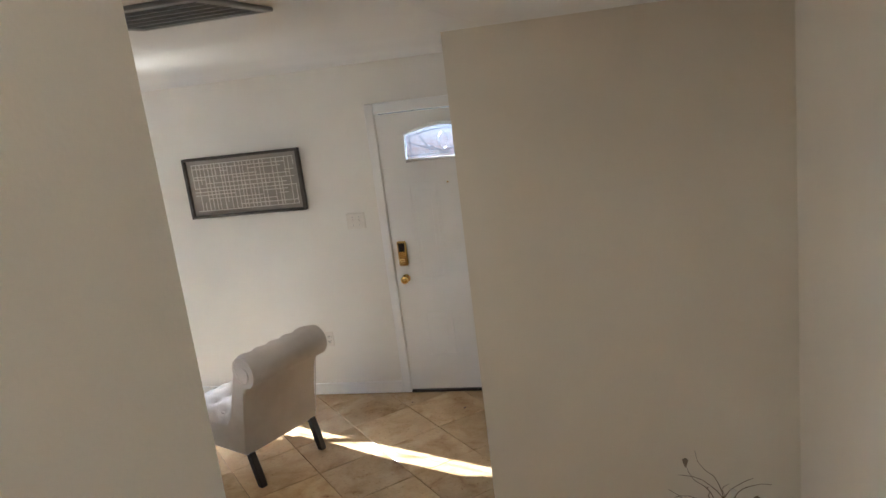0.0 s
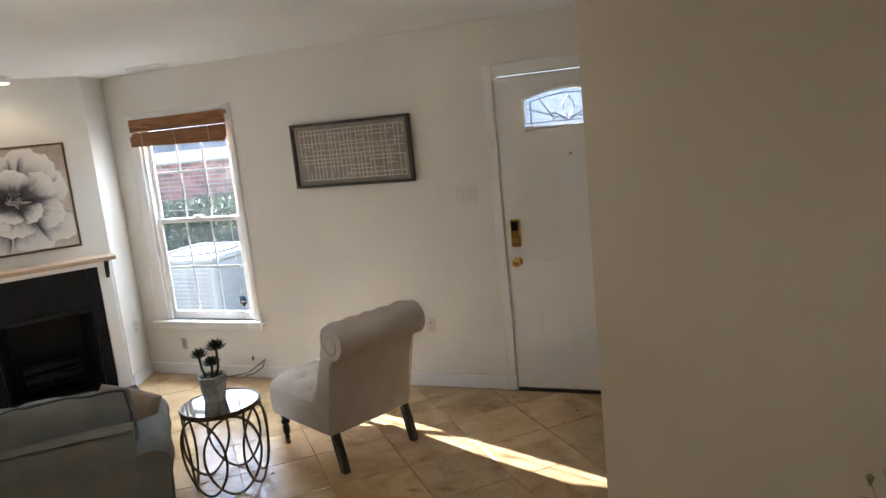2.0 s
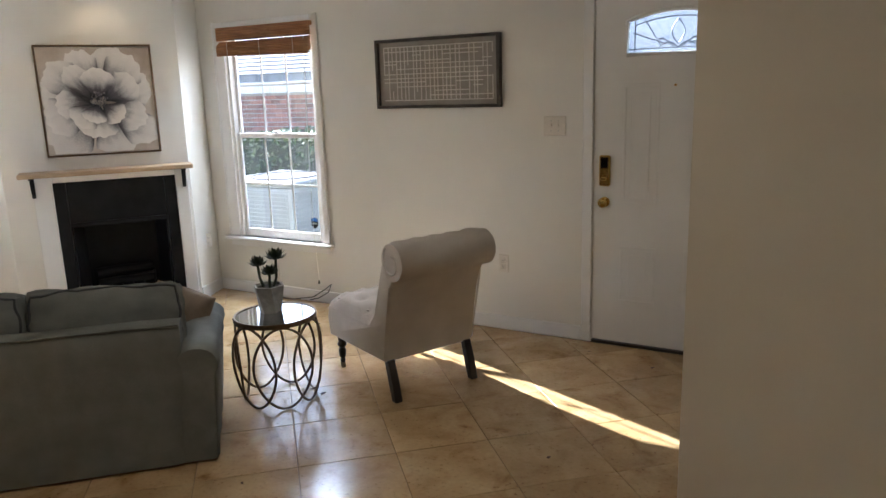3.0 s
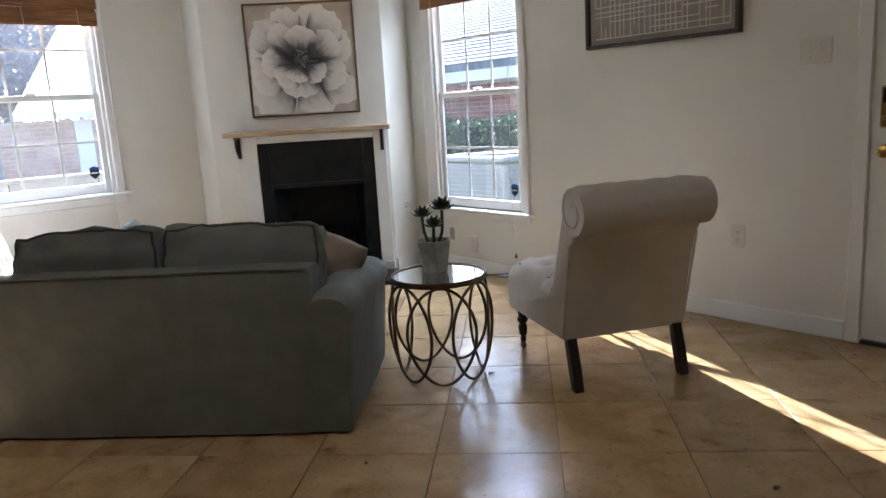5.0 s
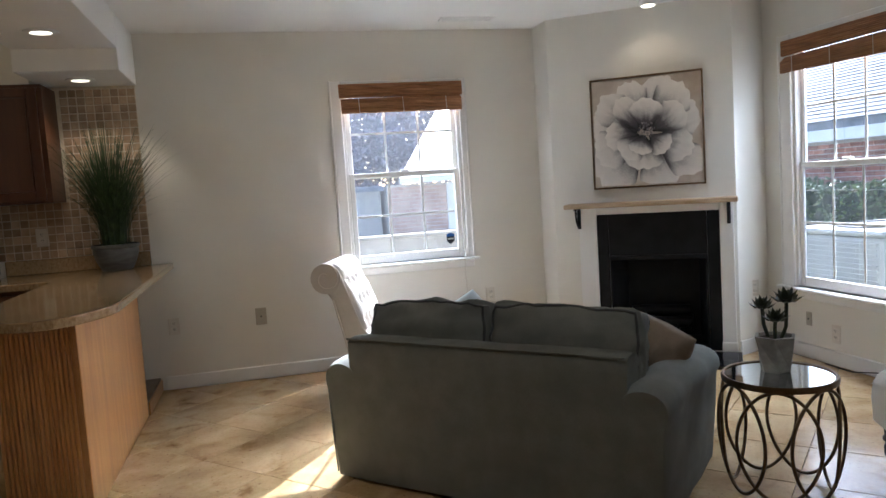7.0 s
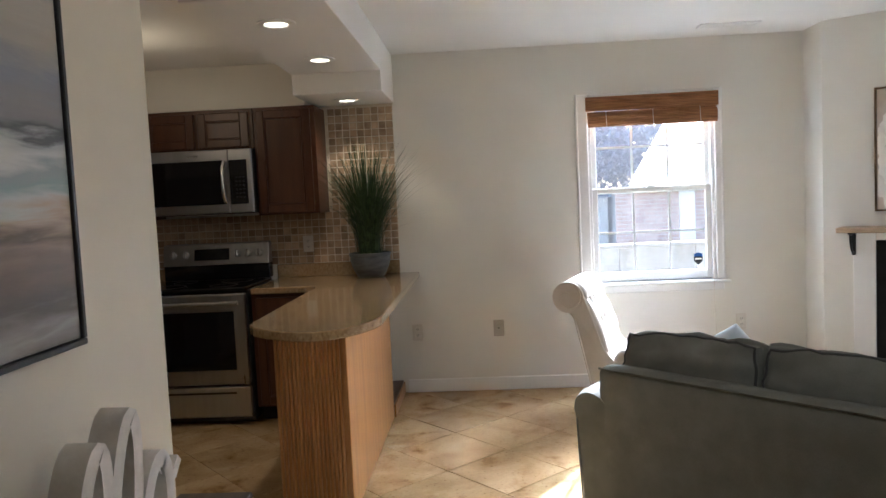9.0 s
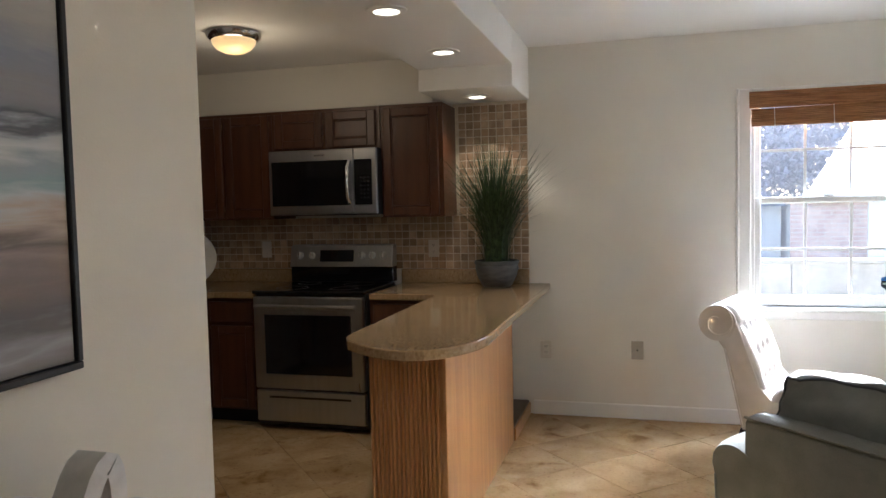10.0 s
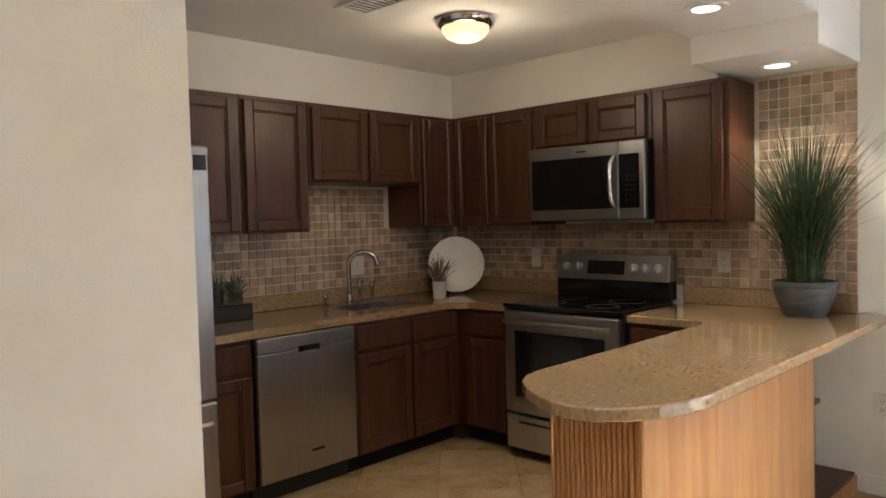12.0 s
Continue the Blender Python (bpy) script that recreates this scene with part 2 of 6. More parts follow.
# translucent white mixed into the panes stands in for their hazy glare
N, L = GLASS.node_tree.nodes, GLASS.node_tree.links
veil, blend = N.new("ShaderNodeBsdfTranslucent"), N.new("ShaderNodeMixShader")
veil.inputs[0].default_value = (0.85, 0.87, 0.95, 1)
blend.inputs[0].default_value = 0.009
L.new(N["Principled BSDF"].outputs[0], blend.inputs[1])
L.new(veil.outputs[0], blend.inputs[2])
L.new(blend.outputs[0], N["Material Output"].inputs["Surface"])
# pale grey for the far trees: the haze before them is put into the colour
HAZY = surf("haze_pale_twigs", (0.30, 0.28, 0.30), (0.42, 0.39, 0.41), 6, 0.9, spread=0.2)
TANW = surf("tan_stone_wall", (0.46, 0.38, 0.29), (0.58, 0.50, 0.40), 2.5, 0.9, 0.3, fine=14, spread=0.15)
TANP = surf("beige_plastic_plate", (0.40, 0.36, 0.30), (0.45, 0.41, 0.35), 6, 0.4)
FROST = clear("textured_door_glass", (0.92, 0.96, 1.0), 0.25)
LEAD = surf("lead_came", (0.10, 0.12, 0.15), (0.16, 0.18, 0.21), 20, 0.45, metal=0.7)
DOME_K = glow("lit_dome_warm", (1.0, 0.66, 0.28), 0.13)
DOME_L = glow("lit_dome_white", (1.0, 0.90, 0.74), 0.4)
CANLIT = glow("lit_recessed_lens", (1.0, 0.86, 0.62), 1.0)

# ---- mesh helpers ----


def bm_box(lo, hi, bm=None, bevel=0.0):
    """A box from one corner to the other, its edges rounded."""
    b = bmesh.new()
    r = bmesh.ops.create_cube(b, size=1)
    for v in r["verts"]:
        v.co = Vector([(lo[i] + hi[i]) / 2 + v.co[i] * (hi[i] - lo[i]) for i in range(3)])
    if bevel:
        bmesh.ops.bevel(b, geom=b.edges[:], offset=bevel, segments=2 if bevel > 0.008 else 1, profile=0.5, affect="EDGES")
    return joined(bm, b)


def joined(bm, b):
    if bm is None:
        return b
    me = bpy.data.meshes.new("tmp")
    b.to_mesh(me)
    b.free()
    bm.from_mesh(me)
    bpy.data.meshes.remove(me)
    return bm


def bm_lathe(profile, n=28, bm=None, at=(0, 0, 0), ring=False):
    """A turned body: (radius, height) pairs round the z axis."""
    b = bmesh.new()
    rings = []
    for r, z in profile:
        rings.append([b.verts.new((at[0] + max(r, 1e-4) * math.cos(2 * math.pi * i / n), at[1] + max(r, 1e-4) * math.sin(2 * math.pi * i / n), at[2] + z)) for i in range(n)])
    for p, q in zip(rings, rings[1:] + rings[:1] if ring else rings[1:]):
        for i in range(n):
            b.faces.new((p[i], p[(i + 1) % n], q[(i + 1) % n], q[i]))
    if not ring:
        b.faces.new(rings[0][::-1])
        b.faces.new(rings[-1])
    bmesh.ops.recalc_face_normals(b, faces=b.faces)
    return joined(bm, b)


def bm_tube(points, radius, n=8, bm=None, closed=False, taper=None):
    """A round bar along a line of points."""
    b = bmesh.new()
    pts = [Vector(p) for p in points]
    rings, up = [], None
    for i, p in enumerate(pts):
        a = pts[i - 1] if (i > 0 or closed) else p
        c = pts[(i + 1) % len(pts)] if (i < len(pts) - 1 or closed) else p
        d = (c - a).normalized()
        if up is None:
            up = d.orthogonal().normalized()
        up = (up - d * up.dot(d)).normalized()
        side = d.cross(up)
        r = radius if taper is None else radius + (taper - radius) * i / (len(pts) - 1)
        rings.append([b.verts.new(p + r * (math.cos(2 * math.pi * k / n) * up + math.sin(2 * math.pi * k / n) * side)) for k in range(n)])
    pairs = list(zip(rings, rings[1:])) + ([(rings[-1], rings[0])] if closed else [])
    for p, q in pairs:
        off = 0
        if closed and p is rings[-1]:
            off = min(range(n), key=lambda o: (p[0].co - q[o].co).length)
        for k in range(n):
            b.faces.new((p[k], p[(k + 1) % n], q[(k + 1 + off) % n], q[(k + off) % n]))
    if not closed:
        b.faces.new(rings[0][::-1])
        b.faces.new(rings[-1])
    bmesh.ops.recalc_face_normals(b, faces=b.faces)
    return joined(bm, b)


def bm_prism(outline, lo, hi, axis="z", bm=None, bevel=0.0):
    """An outline in a plane, drawn out along an axis. axis x: outline is (y, z); y: (x, z); z: (x, y)."""
    b = bmesh.new()

    def at(p, h):
        return {"x": (h, p[0], p[1]), "y": (p[0], h, p[1]), "z": (p[0], p[1], h)}[axis]
    top = [b.verts.new(at(p, hi)) for p in outline]
    low = [b.verts.new(at(p, lo)) for p in outline]
    n = len(outline)
    caps = [b.faces.new(top), b.faces.new(low[::-1])]
    for i in range(n):
        b.faces.new((low[i], low[(i + 1) % n], top[(i + 1) % n], top[i]))
    bmesh.ops.recalc_face_normals(b, faces=b.faces)
    if bevel:
        edges = list({e for f in caps for e in f.edges})
        bmesh.ops.bevel(b, geom=edges, offset=bevel, segments=2, profile=0.5, affect="EDGES")
    return joined(bm, b)


def bm_cushion(w, d, h, puff=0.35, nx=18, ny=14, seed=0, sag=0.012):
    """A stuffed cushion w by d by h round its centre, fuller in the middle, pinched at the corners, creased."""
    b = bmesh.new()
    grid = {}
    for s in (1, -1):
        for i in range(nx + 1):
            for j in range(ny + 1):
                u, v = 2 * i / nx - 1, 2 * j / ny - 1
                rim = abs(u) == 1 or abs(v) == 1
                if rim and s == -1:
                    grid[s, i, j] = grid[1, i, j]
                    continue
                t = max(0.0, (1 - abs(u) ** 4) * (1 - abs(v) ** 4)) ** puff
                pull = 1 - 0.05 * (1 - abs(abs(u) - abs(v))) * max(abs(u), abs(v)) ** 3
                z = s * h / 2 * t + sag * noise.noise((u * 2.2 + seed, v * 2.2, s * 3.0)) * t
                grid[s, i, j] = b.verts.new((u * w / 2 * pull, v * d / 2 * pull, z + 0.011 * noise.noise((u * 4.5, v * 7, seed + 9.0)) * t))
        for i in range(nx):
            for j in range(ny):
                q = [grid[s, i, j], grid[s, i + 1, j], grid[s, i + 1, j + 1], grid[s, i, j + 1]]
                b.faces.new(q if s == 1 else q[::-1])
    return b


def to_object(name, bm, material, smooth=None):
    me = bpy.data.meshes.new(name)
    bm.to_mesh(me)
    bm.free()
    me.materials.append(material)
    if smooth is not None:
        for p in me.polygons:
            p.use_smooth = True
        me.set_sharp_from_angle(angle=radians(smooth))
    return new(name, me)


def part(name, bm, material, parent, label="", smooth=None):
    ob = to_object(name, bm, material, smooth)
    ob.parent = parent
    return tagged(ob, label) if label else ob


def thing(name, label, category, m=None, group="", kind=""):
    ob = new(name)
    ob.empty_display_size = 0.1
    if m is not None:
        ob.matrix_world = m
    return tagged(ob, label, category, group, kind)


def setting(name, bm, material, label, category, smooth=None):
    return tagged(to_object(name, bm, material, smooth), label, category, "", "structure")


# ---- large structure ----
H, NY, WX, SY = 2.40, 5.39, -5.43, -1.42
W1 = (-4.29, -3.45, 0.46, 2.05)      # north window opening: x, x, z, z
W2 = (2.60, 3.46, 0.735, 2.02)       # west window opening: y, y, z, z
DR = (-1.40, -0.49, 0.0, 2.05)       # front door opening
T = 0.085


def wall_with_holes(axis, plane0, plane1, a0, a1, holes, top=H):
    """A wall slab along x ('x') or y ('y') with openings that go through it."""
    bm = bmesh.new()
    cuts = sorted(holes)

    def slab(s0, s1, z0, z1):
        if s1 - s0 < 1e-4 or z1 - z0 < 1e-4:
            return
        if axis == "x":
            bm_box((s0, plane0, z0), (s1, plane1, z1), bm)
        else:
            bm_box((plane0, s0, z0), (plane1, s1, z1), bm)
    at = a0
    for h0, h1, z0, z1 in cuts:
        slab(at, h0, 0, top)
        slab(h0, h1, 0, z0)
        slab(h0, h1, z1, top)
        at = h1
    slab(at, a1, 0, top)
    return bm


setting("wall_north", wall_with_holes("x", NY, NY + T, WX - T, 1.6, [W1, DR]), WALL, "off-white painted wall with front door and window", "wall")
setting("wall_west", wall_with_holes("y", WX - T, WX, SY - T, NY, [W2]), WALL, "off-white painted wall with a sash window", "wall")
setting("wall_south", bm_box((WX - T, SY - T, 0), (-0.301, SY, H)), WALL, "off-white painted kitchen back wall", "wall")
setting("wall_stair_block", bm_box((-2.178, 0.84, 0), (-0.301, 0.98, H)), WALLB, "warm-lit beige wall that carries the seascape", "wall")
setting("wall_kitchen_east", bm_box((-2.178, SY, 0), (-2.05, 0.837, H)), WALL, "off-white wall beside the refrigerator", "wall")
setting("wall_stair_left", bm_box((-0.298, SY, 0), (-0.158, 0.955, 4.4)), WALLB, "warm-lit beige wall along the stairs", "wall")
setting("wall_stair_right", bm_box((0.80, -2.6, 0), (0.94, 3.417, 4.4)), WALLB, "warm-lit beige wall at the foot of the stairs", "wall")
setting("wall_closet", bm_box((-0.47, 3.42, 0), (1.6, 3.56, H)), WALLB, "warm-lit beige wall end beside the front door", "wall")
setting("wall_entry_east", bm_box((1.46, 3.563, 0), (1.6, NY - 0.003, H)), WALL, "off-white wall of the entry", "wall")
setting("wall_stair_back", bm_box((-0.41, -2.75, 0), (0.94, -2.603, 4.4)), WALLB, "warm-lit beige wall at the head of the stairs", "wall")
ceil_bm = bm_box((WX - T, 0.98, H), (-0.301, NY + T, H + 0.15))
bm_box((-0.300, 0.98, H), (1.6, NY + T, H + 0.15), ceil_bm)
bm_box((WX - T, SY - T, H), (-0.301, 0.977, H + 0.15), ceil_bm)
KH = 2.33
bm_box((WX, SY, KH), (-2.193, 0.70, H - 0.002), ceil_bm)
setting("ceiling", ceil_bm, CEIL, "white painted flat ceiling", "ceiling")
setting("ceiling_stairs", bm_box((-0.41, -2.75, 4.4), (0.94, 0.98, 4.5)), CEIL, "white ceiling over the stairs", "ceiling")
setting("wall_stair_header", bm_box((-0.155, 0.983, H + 0.152), (0.797, 1.08, 4.4)), WALLB, "warm-lit beige wall above the stair opening", "wall")
setting("floor_bed", bm_box((WX - T, SY - T, -0.16), (1.6, NY + T, -0.006)), GROUT, "brown grout bed under the stone floor", "floor")

# kitchen beam and lowered soffit over the peninsula end
bm = bm_box((-4.82, 0.70, 2.19), (-3.12, 1.26, H - 0.003), bevel=0.004)
setting("beam", bm, CEIL, "white dropped beam over the kitchen peninsula", "beam")
setting("soffit", bm_box((WX + 0.003, 0.70, 2.065), (-4.823, 1.26, H - 0.003), bevel=0.004), CEIL, "lowered white soffit box at the wall", "soffit")
bm = bm_box((WX + 0.003, SY + 0.003, 2.045), (-5.13, 0.697, KH - 0.002))
bm_box((-5.127, SY + 0.003, 2.045), (-2.193, -1.12, KH - 0.002), bm)
setting("bulkhead", bm, WALL, "cream painted bulkhead above the wall cabinets", "bulkhead")

# fireplace chase across the corner
CA = radians(54.5)
CU, CN = Vector((math.cos(CA), math.sin(CA), 0)), Vector((math.sin(CA), -math.cos(CA), 0))
CP = Vector((-4.77, 4.62, 0))


def chase(u, out, z):
    return CP + CU * u + CN * out + Vector((0, 0, z))


CHASE = Matrix((( CU.x, -CN.x, 0, CP.x), (CU.y, -CN.y, 0, CP.y), (0, 0, 1, 0), (0, 0, 0, 1)))
FB0, FB1, FBT = -0.30, 0.36, 0.68


def chase_outline(u0, u1):
    return [tuple(chase(u0, 0, 0)[:2]), tuple(chase(u1, 0, 0)[:2]), tuple(chase(u1, -0.14, 0)[:2]), tuple(chase(u0, -0.14, 0)[:2])]


chase_ob = thing("wall_chase", "off-white corner chimney breast", "wall", kind="structure")
a, c = chase(-0.68, 0, 0), chase(0.55, 0, 0)
for out, z0_ in ((chase_outline(-0.68, FB0), 0), (chase_outline(FB1, 0.55), 0), (chase_outline(FB0, FB1), FBT),
                 ([(WX, a.y), (a.x, a.y), (a.x - 0.05, a.y + 0.13), (WX, a.y + 0.13)], 0),
                 ([(c.x - 0.12, c.y - 0.02), (c.x, c.y), (c.x - 0.12, NY), (c.x - 0.24, NY)], 0)):
    part("wall_panel", bm_prism(out, z0_, H, "z"), WALL, chase_ob)

# stairs down into the room
st = thing("stairs", "straight carpet-free stairs with pale wooden treads", "stairs", kind="structure")
for i in range(1, 14):
    y1 = 1.36 - (i - 1) * 0.25
    part("tread", bm_box((-0.155, y1 - 0.25, i * 0.18 - 0.18), (0.797, y1, i * 0.18), bevel=0.006), OAK, st)


def baseboard(name, lo, hi):
    setting(name, bm_box(lo, hi, bevel=0.006), TRIM, "white painted baseboard", "baseboard")


BH, BT = 0.095, 0.014
baseboard("baseboard_north_1", (-4.60, NY - BT, 0), (DR[0] - 0.067, NY, BH))
baseboard("baseboard_west_1", (WX, 1.262, 0), (WX + BT, 4.03, BH))
baseboard("baseboard_block", (-2.175, 0.98, 0), (-0.301, 0.98 + BT, BH))
baseboard("baseboard_closet", (-0.467, 3.42 - BT, 0), (0.797, 3.417, BH))
bm = bm_prism([tuple(chase(u, o, 0)[:2]) for u, o in ((-0.68, 0), (-0.505, 0), (-0.505, BT), (-0.68, BT))], 0, BH, "z")
setting("baseboard_chase_1", bm, TRIM, "white painted baseboard", "baseboard")
bm = bm_prism([(c.x, c.y), (c.x + BT, c.y + 0.003), (c.x - 0.12 + BT, NY), (c.x - 0.12, NY)], 0, BH, "z")
setting("baseboard_chase_2", bm, TRIM, "white painted baseboard", "baseboard")


# ---- windows ----


def window(name, m, w, z0, z1, label, cl, cr, ct):
    """A white double-hung window; local x runs along the wall, y into the room is negative; z is the room's height."""
    win = thing(name, label, "window", m, kind="structure")
    # casing round the opening, on the wall
    part("casing", bm_box((-cl, -0.016, z0), (0, 0, z1 + ct), bevel=0.005), TRIM, win)
    part("casing", bm_box((w, -0.016, z0), (w + cr, 0, z1 + ct), bevel=0.005), TRIM, win)
    part("casing", bm_box((0.001, -0.016, z1), (w - 0.001, 0, z1 + ct), bevel=0.005), TRIM, win)
    part("casing_bead", bm_box((-cl - 0.006, -0.022, z0), (-cl + 0.010, 0, z1 + ct + 0.004), bevel=0.004), TRIM, win)
    part("casing_bead", bm_box((w + cr - 0.010, -0.022, z0), (w + cr + 0.006, 0, z1 + ct + 0.004), bevel=0.004), TRIM, win)
    part("window_sill", bm_box((-cl - 0.035, -0.05, z0 - 0.024), (w + cr + 0.035, 0.075, z0), bevel=0.006), TRIM, win)
    part("sill_apron", bm_box((-cl, -0.012, z0 - 0.075), (w + cr, 0, z0 - 0.025), bevel=0.004), TRIM, win)
    # jamb liner and stops
    for x0, x1 in ((0, 0.022), (w - 0.022, w)):
        part("jamb", bm_box((x0, 0.002, z0), (x1, 0.066, z1), bevel=0.002), TRIM, win)
    part("jamb", bm_box((0.023, 0.002, z1 - 0.02), (w - 0.023, 0.066, z1), bevel=0.002), TRIM, win)
    mid = z0 + (z1 - z0) * 0.50
    fr = 0.036
    for nm, lo, hi, y in (("lower_sash", z0 + 0.004, mid + 0.02, 0.018), ("upper_sash", mid - 0.02, z1 - 0.021, 0.039)):
        bm = bmesh.new()
        x0, x1 = 0.024, w - 0.024
        bm_box((x0, y, lo), (x0 + fr, y + 0.020, hi), bm, 0.004)
        bm_box((x1 - fr, y, lo), (x1, y + 0.020, hi), bm, 0.004)
        low = 0.065 if nm == "lower_sash" else fr
        bm_box((x0 + fr, y, lo), (x1 - fr, y + 0.020, lo + low), bm, 0.004)
        bm_box((x0 + fr, y, hi - fr), (x1 - fr, y + 0.020, hi), bm, 0.004)
        sash = part(nm, bm, TRIM, win)
        gx0, gx1, gz0, gz1 = x0 + fr, x1 - fr, lo + low, hi - fr
        for k in (1, 2):
            x = gx0 + (gx1 - gx0) * k / 3
            part("muntin", bm_box((x - 0.008, y + 0.008, gz0), (x + 0.008, y + 0.0115, gz1), bevel=0.001), TRIM, sash)
        z = (gz0 + gz1) / 2
        part("muntin", bm_box((gx0, y + 0.007, z - 0.008), (gx1, y + 0.0125, z + 0.008), bevel=0.001), TRIM, sash)
        for k in range(3):
            for r in range(2):
                pa = gx0 + (gx1 - gx0) * k / 3
                pz = gz0 + (gz1 - gz0) * r / 2
                p = part("pane", bm_box((pa, y + 0.0145, pz), (pa + (gx1 - gx0) / 3, y + 0.0165, pz + (gz1 - gz0) / 2)), GLASS, sash)
                p.visible_shadow = False
        if nm == "lower_sash":
            part("latch", bm_box((w / 2 - 0.03, y - 0.006, hi), (w / 2 + 0.03, y + 0.03, hi + 0.018), bevel=0.005), TRIM, sash)
            # shield sticker
            sx, sz = gx1 - 0.055, gz0 + 0.075
            out = [(sx - 0.03, sz + 0.032), (sx, sz + 0.042), (sx + 0.03, sz + 0.032), (sx + 0.03, sz - 0.018), (sx, sz - 0.045), (sx - 0.03, sz - 0.018)]
            st_ = part("sticker", bm_prism(out, y + 0.0125, y + 0.0145, "y"), BLKPL, sash, "black and blue shield sticker")
            part("sticker_band", bm_prism([(sx - 0.029, sz + 0.031), (sx, sz + 0.041), (sx + 0.029, sz + 0.031), (sx + 0.029, sz + 0.014), (sx - 0.029, sz + 0.014)], y + 0.0095, y + 0.0115, "y"), STICK, st_)
            part("sticker_bar", bm_box((sx - 0.022, y + 0.0095, sz - 0.008), (sx + 0.022, y + 0.0115, sz + 0.003)), PLATE, st_)
    return win


MW1 = Matrix.Translation((W1[0], NY, 0))
MW2 = Matrix.Translation((WX, W2[0], 0)) @ Matrix.Rotation(radians(90), 4, "Z")
window("window_1", MW1, W1[1] - W1[0], W1[2], W1[3], "white double-hung window with muntins and security sticker", 0.11, 0.052, 0.05)
window("window_2", MW2, W2[1] - W2[0], W2[2], W2[3], "white double-hung window with muntins and shield sticker", 0.078, 0.05, 0.03)


def blind(m, w, z1, drop, tilt):
    """A raised woven-wood shade with a valance in front."""
    bl = thing("bamboo_blind", "raised brown woven bamboo blind with a valance", "blind", m, group="window blinds")
    part("headrail", bm_box((-0.005, -0.012, z1 - 0.03), (w + 0.005, 0.03, z1), bevel=0.004), BAMBOO, bl)
    val = part("valance", bm_box((-0.01, -0.030, z1 - 0.095), (w + 0.01, -0.026, z1)), BAMBOO, bl)
    for i in range(9):
        z = z1 - 0.004 - i * 0.0105
        part("slat", bm_tube([(-0.012, -0.034 - 0.001 * (i % 2), z), (w + 0.012, -0.034 - 0.001 * (i % 2), z - tilt * 0.2)], 0.0058, 6), BAMBOO, val, smooth=60)
    for k in range(4):
        f = part("fold", bm_box((0, -0.016 - 0.011 * k, z1 - 0.175 - k * 0.010), (w, -0.014 - 0.011 * k, z1 - 0.10 - k * 0.010)), BAMBOO, bl)
        for i in range(7):
            z = z1 - 0.105 - i * 0.0105 - k * 0.010
            part("slat", bm_tube([(0.0, -0.020 - 0.011 * k, z), (w, -0.020 - 0.011 * k, z - tilt)], 0.0055, 6), BAMBOO, f, smooth=60)
    for x in (0.12, w * 0.5, w - 0.12):
        part("cord", bm_tube([(x, -0.067, z1 - 0.10), (x + 0.004, -0.069, z1 - drop)], 0.0018, 5), CREAM, bl)
    part("pull_cord", bm_tube([(w - 0.05, -0.03, z1 - 0.1), (w - 0.045, -0.06, z1 - 0.8), (w - 0.05, -0.062, 0.62), (w - 0.03, -0.062, 0.2)], 0.0022, 5), CREAM, bl)
    part("cord_tassel", bm_lathe([(0.003, 0.03), (0.008, 0.015), (0.009, 0)], 8, at=(w - 0.03, -0.062, 0.172)), FRAMEG, bl)
    return bl


blind(MW1 @ Matrix.Translation((-0.015, -0.022, 0)), W1[1] - W1[0] + 0.03, W1[3] + 0.005, 0.22, 0.02)
blind(MW2 @ Matrix.Translation((-0.005, -0.022, 0)), W2[1] - W2[0] + 0.01, W2[3] + 0.002, 0.21, -0.01)

# ---- front door ----
dw = DR[1] - DR[0]
door = thing("door_1", "white panelled front door with an arched leaded light", "door", Matrix.Translation((DR[0], NY, 0)), kind="structure")
for x0, x1 in ((-0.066, -0.001), (dw + 0.001, dw + 0.066)):
    part("casing", bm_box((x0, -0.014, 0), (x1, 0, 2.125), bevel=0.006), TRIM, door)
part("casing", bm_box((-0.001, -0.014, 2.05), (dw + 0.001, 0, 2.125), bevel=0.006), TRIM, door)
part("threshold", bm_box((0, -0.015, 0), (dw, T, 0.018), bevel=0.004), DARKW, door, "dark door threshold")
lx0, lx1, lz0, lz1, arch = 0.185, 0.185 + 0.54, 1.715, 1.895, 0.05
slab = bmesh.new()
y0, y1 = 0.001, 0.05
bm_box((0.001, y0, 0.022), (dw - 0.001, y1, lz0), slab)
bm_box((0.001, y0, lz0), (lx0, y1, 2.043), slab)
bm_box((lx1, y0, lz0), (dw - 0.001, y1, 2.043), slab)
n = 12
for i in range(n):
    xa, xb = lx0 + (lx1 - lx0) * i / n, lx0 + (lx1 - lx0) * (i + 1) / n
    za, zb = [lz1 + arch * (1 - (2 * (x - lx0) / (lx1 - lx0) - 1) ** 2) for x in (xa, xb)]
    bm_prism([(xa, za), (xb, zb), (xb, 2.043), (xa, 2.043)], y0, y1, "y", slab)
part("slab", slab, DOORW, door)


def arch_line(inset, k=20):
    a0, a1 = lx0 + inset, lx1 - inset
    pts = [(a0, lz0 + inset)]
    for i in range(k + 1):
        x = a0 + (a1 - a0) * i / k
        pts.append((x, lz1 - inset + arch * (1 - (2 * (x - lx0) / (lx1 - lx0) - 1) ** 2)))
    pts.append((a1, lz0 + inset))
    return pts


